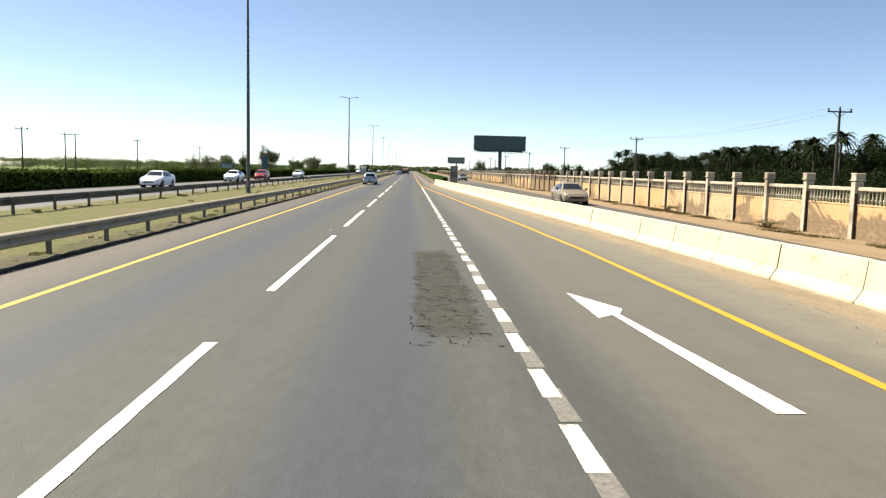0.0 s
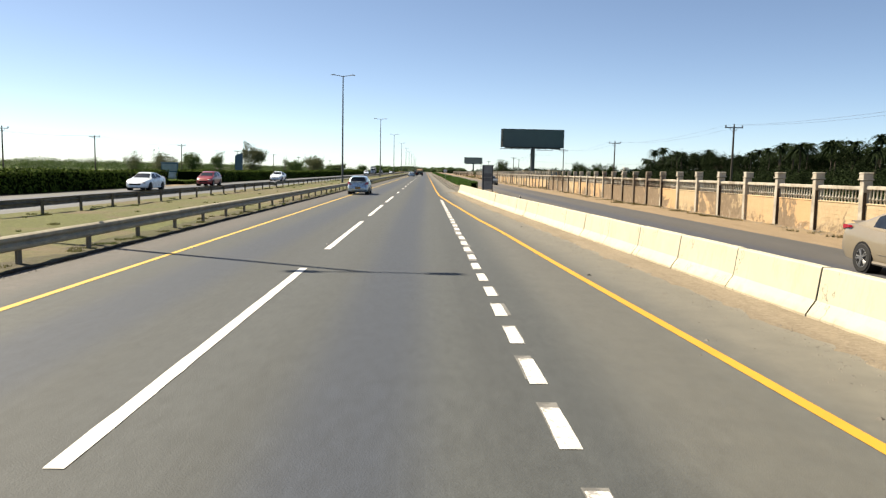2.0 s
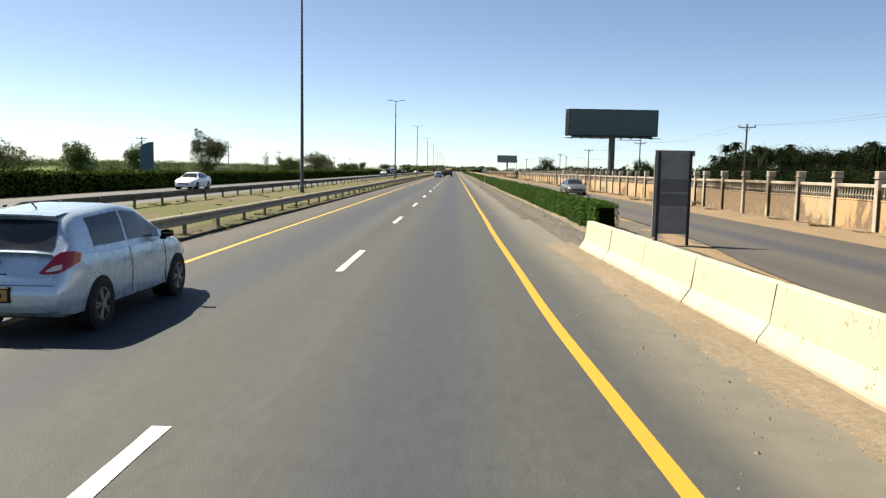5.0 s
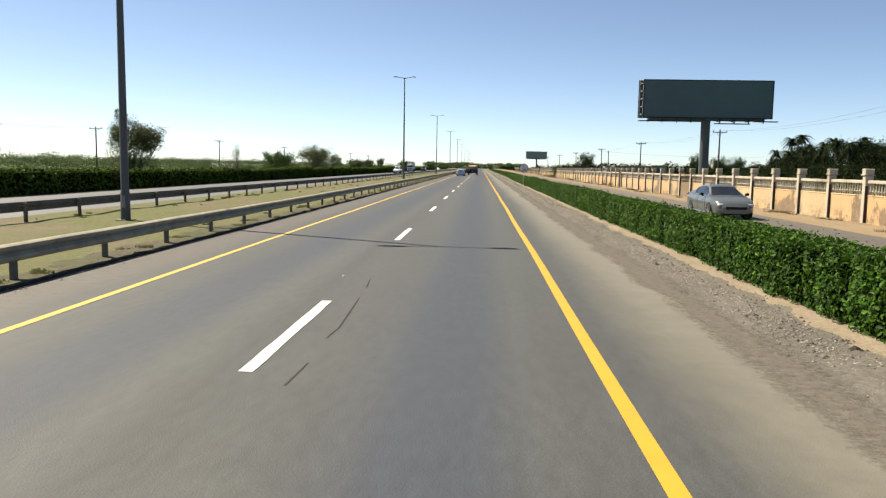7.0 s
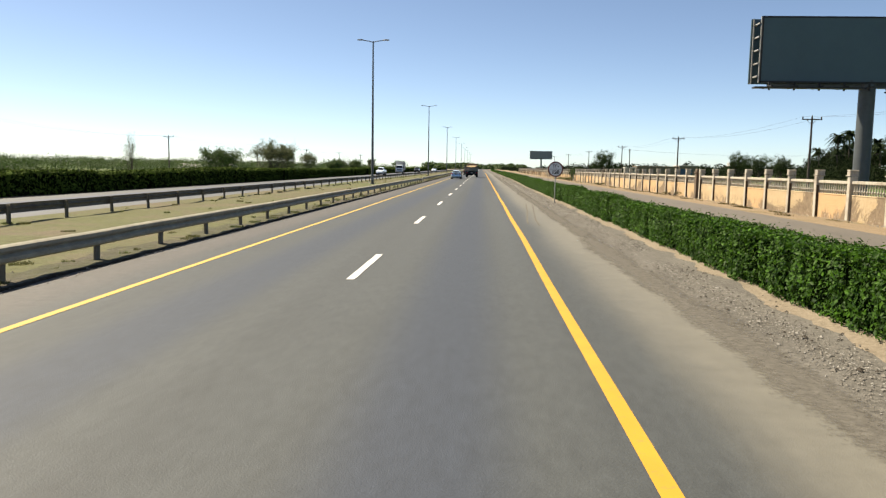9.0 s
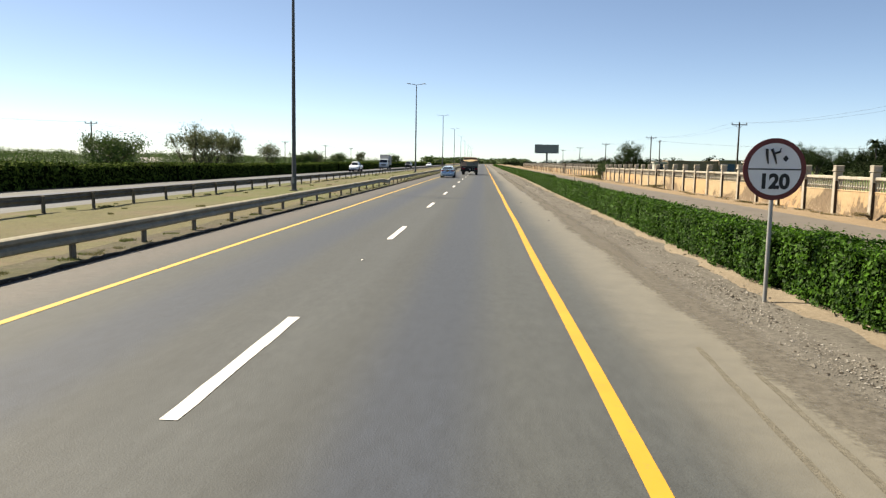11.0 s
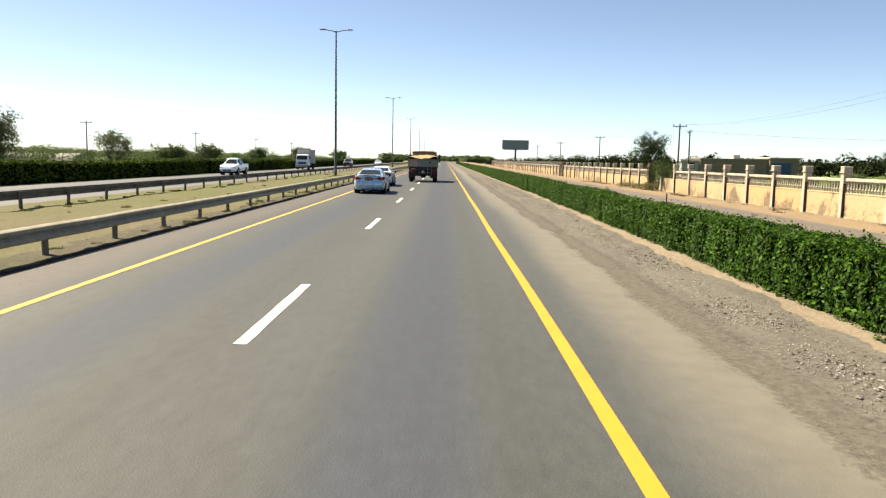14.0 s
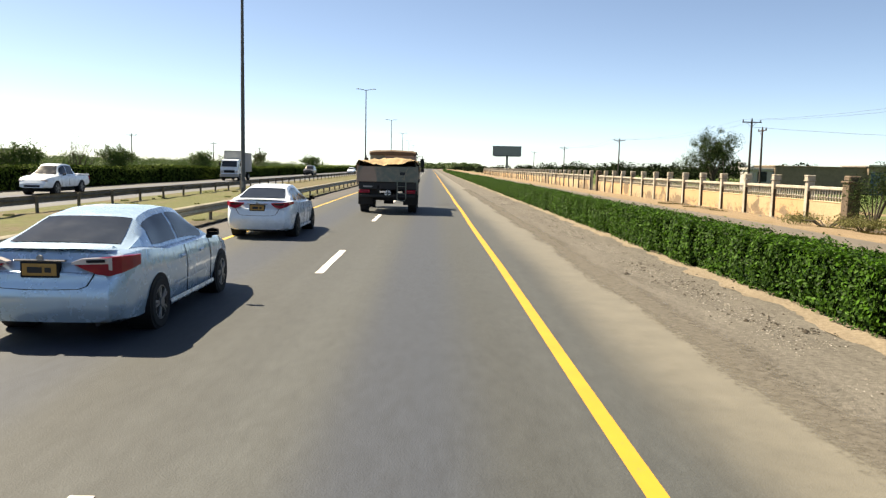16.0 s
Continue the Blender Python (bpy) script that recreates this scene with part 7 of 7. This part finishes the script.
    part("windscreen", Shape().add([(-1.0, 3.79, 1.95), (1.0, 3.79, 1.95), (0.96, 3.59, 2.46), (-0.96, 3.59, 2.46)], [(0, 1, 2, 3)]), M_GLASS, t)
    part("front_bumper", Shape().box(-1.2, 1.2, 3.75, 4.0, 0.75, 1.1, 0.03), M_DARK_STEEL, t)
    for s in (-1, 1):
        part("side_window", Shape().add([(s * 1.135, 2.75, 1.92), (s * 1.14, 3.55, 1.92), (s * 1.11, 3.45, 2.45), (s * 1.11, 2.75, 2.45)], [(0, 1, 2, 3)]), M_GLASS, t)
        part("cab_door", Shape().box(s * 1.13 - 0.012, s * 1.13 + 0.012, 2.65, 3.6, 1.25, 1.88, 0.008), M_CAMO, t)
        arm = part("mirror_arm", Shape().tube([(s * 1.1, 3.6, 2.45), (s * 1.38, 3.68, 2.5), (s * 1.4, 3.68, 1.75), (s * 1.12, 3.65, 1.7)], 0.018, 6), M_DARK_STEEL, t)
        part("mirror", Shape().box(s * 1.38 - 0.1, s * 1.38 + 0.1, 3.62, 3.68, 1.95, 2.38, 0.03), M_DARK_STEEL, arm)
        part("small_mirror", Shape().box(s * 1.38 - 0.09, s * 1.38 + 0.09, 3.62, 3.68, 1.72, 1.9, 0.03), M_DARK_STEEL, arm)
        part("mudguard", Shape().grid([[(s * x, 2.95 + (R + 0.12) * math.cos(a), R + 0.05 + (R + 0.12) * math.sin(a)) for x in (0.72, 1.22)] for a in (math.pi * (0.02 + 0.98 * k / 12) for k in range(13))]), M_CAMO, t, smooth=True)
        part("rear_mudguard", Shape().grid([[(s * x, -0.95 + (R + 0.1) * math.cos(a), R + 0.02 + (R + 0.1) * math.sin(a)) for x in (0.68, 1.2)] for a in (math.pi * (0.12 + 0.76 * k / 10) for k in range(11))]), M_DARK_STEEL, t, smooth=True)
        part("mud_flap", Shape().box(s * 0.95 - 0.3, s * 0.95 + 0.3, -1.74, -1.7, 0.35, 0.95, 0.01), M_BED_WOOD, t)
        part("flap_stay", Shape().tube([(s * 1.2, -1.68, 1.3), (s * 1.2, -1.7, 0.9)], 0.025, 6).tube([(s * 1.2, -0.12, 1.3), (s * 1.2, -0.25, 0.75)], 0.03, 6), M_CAMO, t)
        part("rear_light", Shape().box(s * 0.95 - 0.22, s * 0.95 + 0.22, -2.22, -2.12, 0.86, 1.0, 0.015), M_TAIL, t, "red rear light cluster")
        for y in (-0.95, 2.95):
            x = s * 1.03
            tyre = Shape().wheel(x, y, R, R - 0.03, 0.36, 0.3, 36)
            for k in range(24):
                m = Matrix.Translation((x, y, R)) @ Matrix.Rotation(2 * math.pi * k / 24, 4, "X")
                tyre.box(-0.17, -0.02, -0.03, 0.03, R - 0.045, R, 0, m).box(0.02, 0.17, 0.02, 0.08, R - 0.045, R, 0, m)
            w = part("wheel", tyre, M_TYRE, t, "large black cross-country tyre")
            hub = Shape().disc(x + s * 0.08, y, R, 0.31, 0.1).disc(x + s * 0.14, y, R, 0.14, 0.12, 14)
            for k in range(8):
                a = k * math.pi / 4
                hub.disc(x + s * 0.135, y + 0.21 * math.cos(a), R + 0.21 * math.sin(a), 0.025, 0.05, 8)
            part("rim", hub, M_CAMO, w, "dusty steel rim")
    # chassis and fittings under the bed
    for x in (-0.42, 0.34):
        part("chassis_rail", Shape().box(x, x + 0.08, -2.2, 3.7, 0.95, 1.2, 0.01), M_DARK_STEEL, t)
    for y in (-0.95, 2.95):
        part("axle", Shape().tube([(-0.95, y, R), (0.95, y, R)], 0.1, 10).tube([(-0.2, y, R), (0.2, y, R)], 0.24, 12), M_DARK_STEEL, t)
    part("fuel_tank", Shape().tube([(0.9, 0.55, 0.98), (0.9, 1.35, 0.98)], 0.3, 18), M_CAMO, t, smooth=True)
    for y in (0.7, 1.15):
        part("tank_strap", Shape().tube([(0.9, y - 0.03, 0.98), (0.9, y + 0.03, 0.98)], 0.31, 18), M_DARK_STEEL, t)
    part("tool_box", Shape().box(0.55, 1.18, -0.15, 0.45, 0.72, 1.25, 0.02), M_BED_WOOD, t)
    part("left_locker", Shape().box(-1.18, -0.6, 0.0, 1.5, 0.72, 1.25, 0.02), M_BED_WOOD, t)
    part("rear_crossbeam", Shape().box(-1.2, 1.2, -2.2, -2.05, 1.02, 1.3, 0.015), M_DARK_STEEL, t)
    part("rear_underrun", Shape().box(-1.15, 1.15, -2.2, -2.08, 0.68, 0.8, 0.015), M_DARK_STEEL, t)
    part("spare_carrier", Shape().box(-0.9, -0.35, -2.05, -1.75, 0.75, 1.25, 0.02), M_BED_WOOD, t)
    ladder = Shape().tube([(0.42, -2.3, 1.4), (0.42, -2.33, 0.65), (0.46, -2.34, 0.57), (0.6, -2.34, 0.54), (0.74, -2.34, 0.57), (0.78, -2.33, 0.65), (0.78, -2.3, 1.4)], 0.022, 8)
    for z in (0.85, 1.15):
        ladder.tube([(0.42, -2.325, z), (0.78, -2.325, z)], 0.018, 6)
    part("ladder", ladder, M_CAMO, t, "bent steel boarding ladder")
    part("convoy_mark", Shape().tube([(0.02, -2.12, 0.86), (0.02, -2.2, 0.86)], 0.13, 20), M_SIGN_WHITE, t, "white convoy mark on the axle")
    mark = Shape().box(-0.1, 0.14, -2.206, -2.2, 0.84, 0.88).box(0.0, 0.04, -2.206, -2.2, 0.74, 0.98)
    part("mark_cross", mark, M_SIGN_BLACK, t)
    part("plate_bars", Shape().box(-1.0, -0.62, -2.215, -2.2, 1.1, 1.16), M_PALE_STEEL, t)
    return t


army_truck((3.55, 308.4, 0))

# ---------------------------------------------------------------- litter on the asphalt
def litter(spots, material, label, size):
    rng = random.Random(2)
    for x, y in spots:
        s = Shape()
        vs = [(x + size * rng.uniform(0.5, 1.2) * math.cos(a), y + size * rng.uniform(0.5, 1.4) * math.sin(a), 0.006) for a in (2 * math.pi * k / 7 for k in range(7))]
        s.add(vs + [(x, y, 0.03)], [(k, (k + 1) % 7, 7) for k in range(7)])
        solid("debris", s, material, label, "debris", group="litter on the road")


litter(((3.0, 24.5), (3.15, 55.2), (3.2, 80.4), (3.1, 133.8), (3.3, 203.6), (5.9, 122.5), (7.2, 121.5)), M_PALE_STEEL, "small crushed scrap lying on the asphalt", 0.035)
litter(((9.0, 50.0), (8.9, 68.6), (9.3, 63.0), (8.0, 215.2), (7.6, 227.0), (9.4, 131.0), (9.6, 140.5)), M_DARK_STEEL, "dark torn tyre scrap on the shoulder", 0.05)
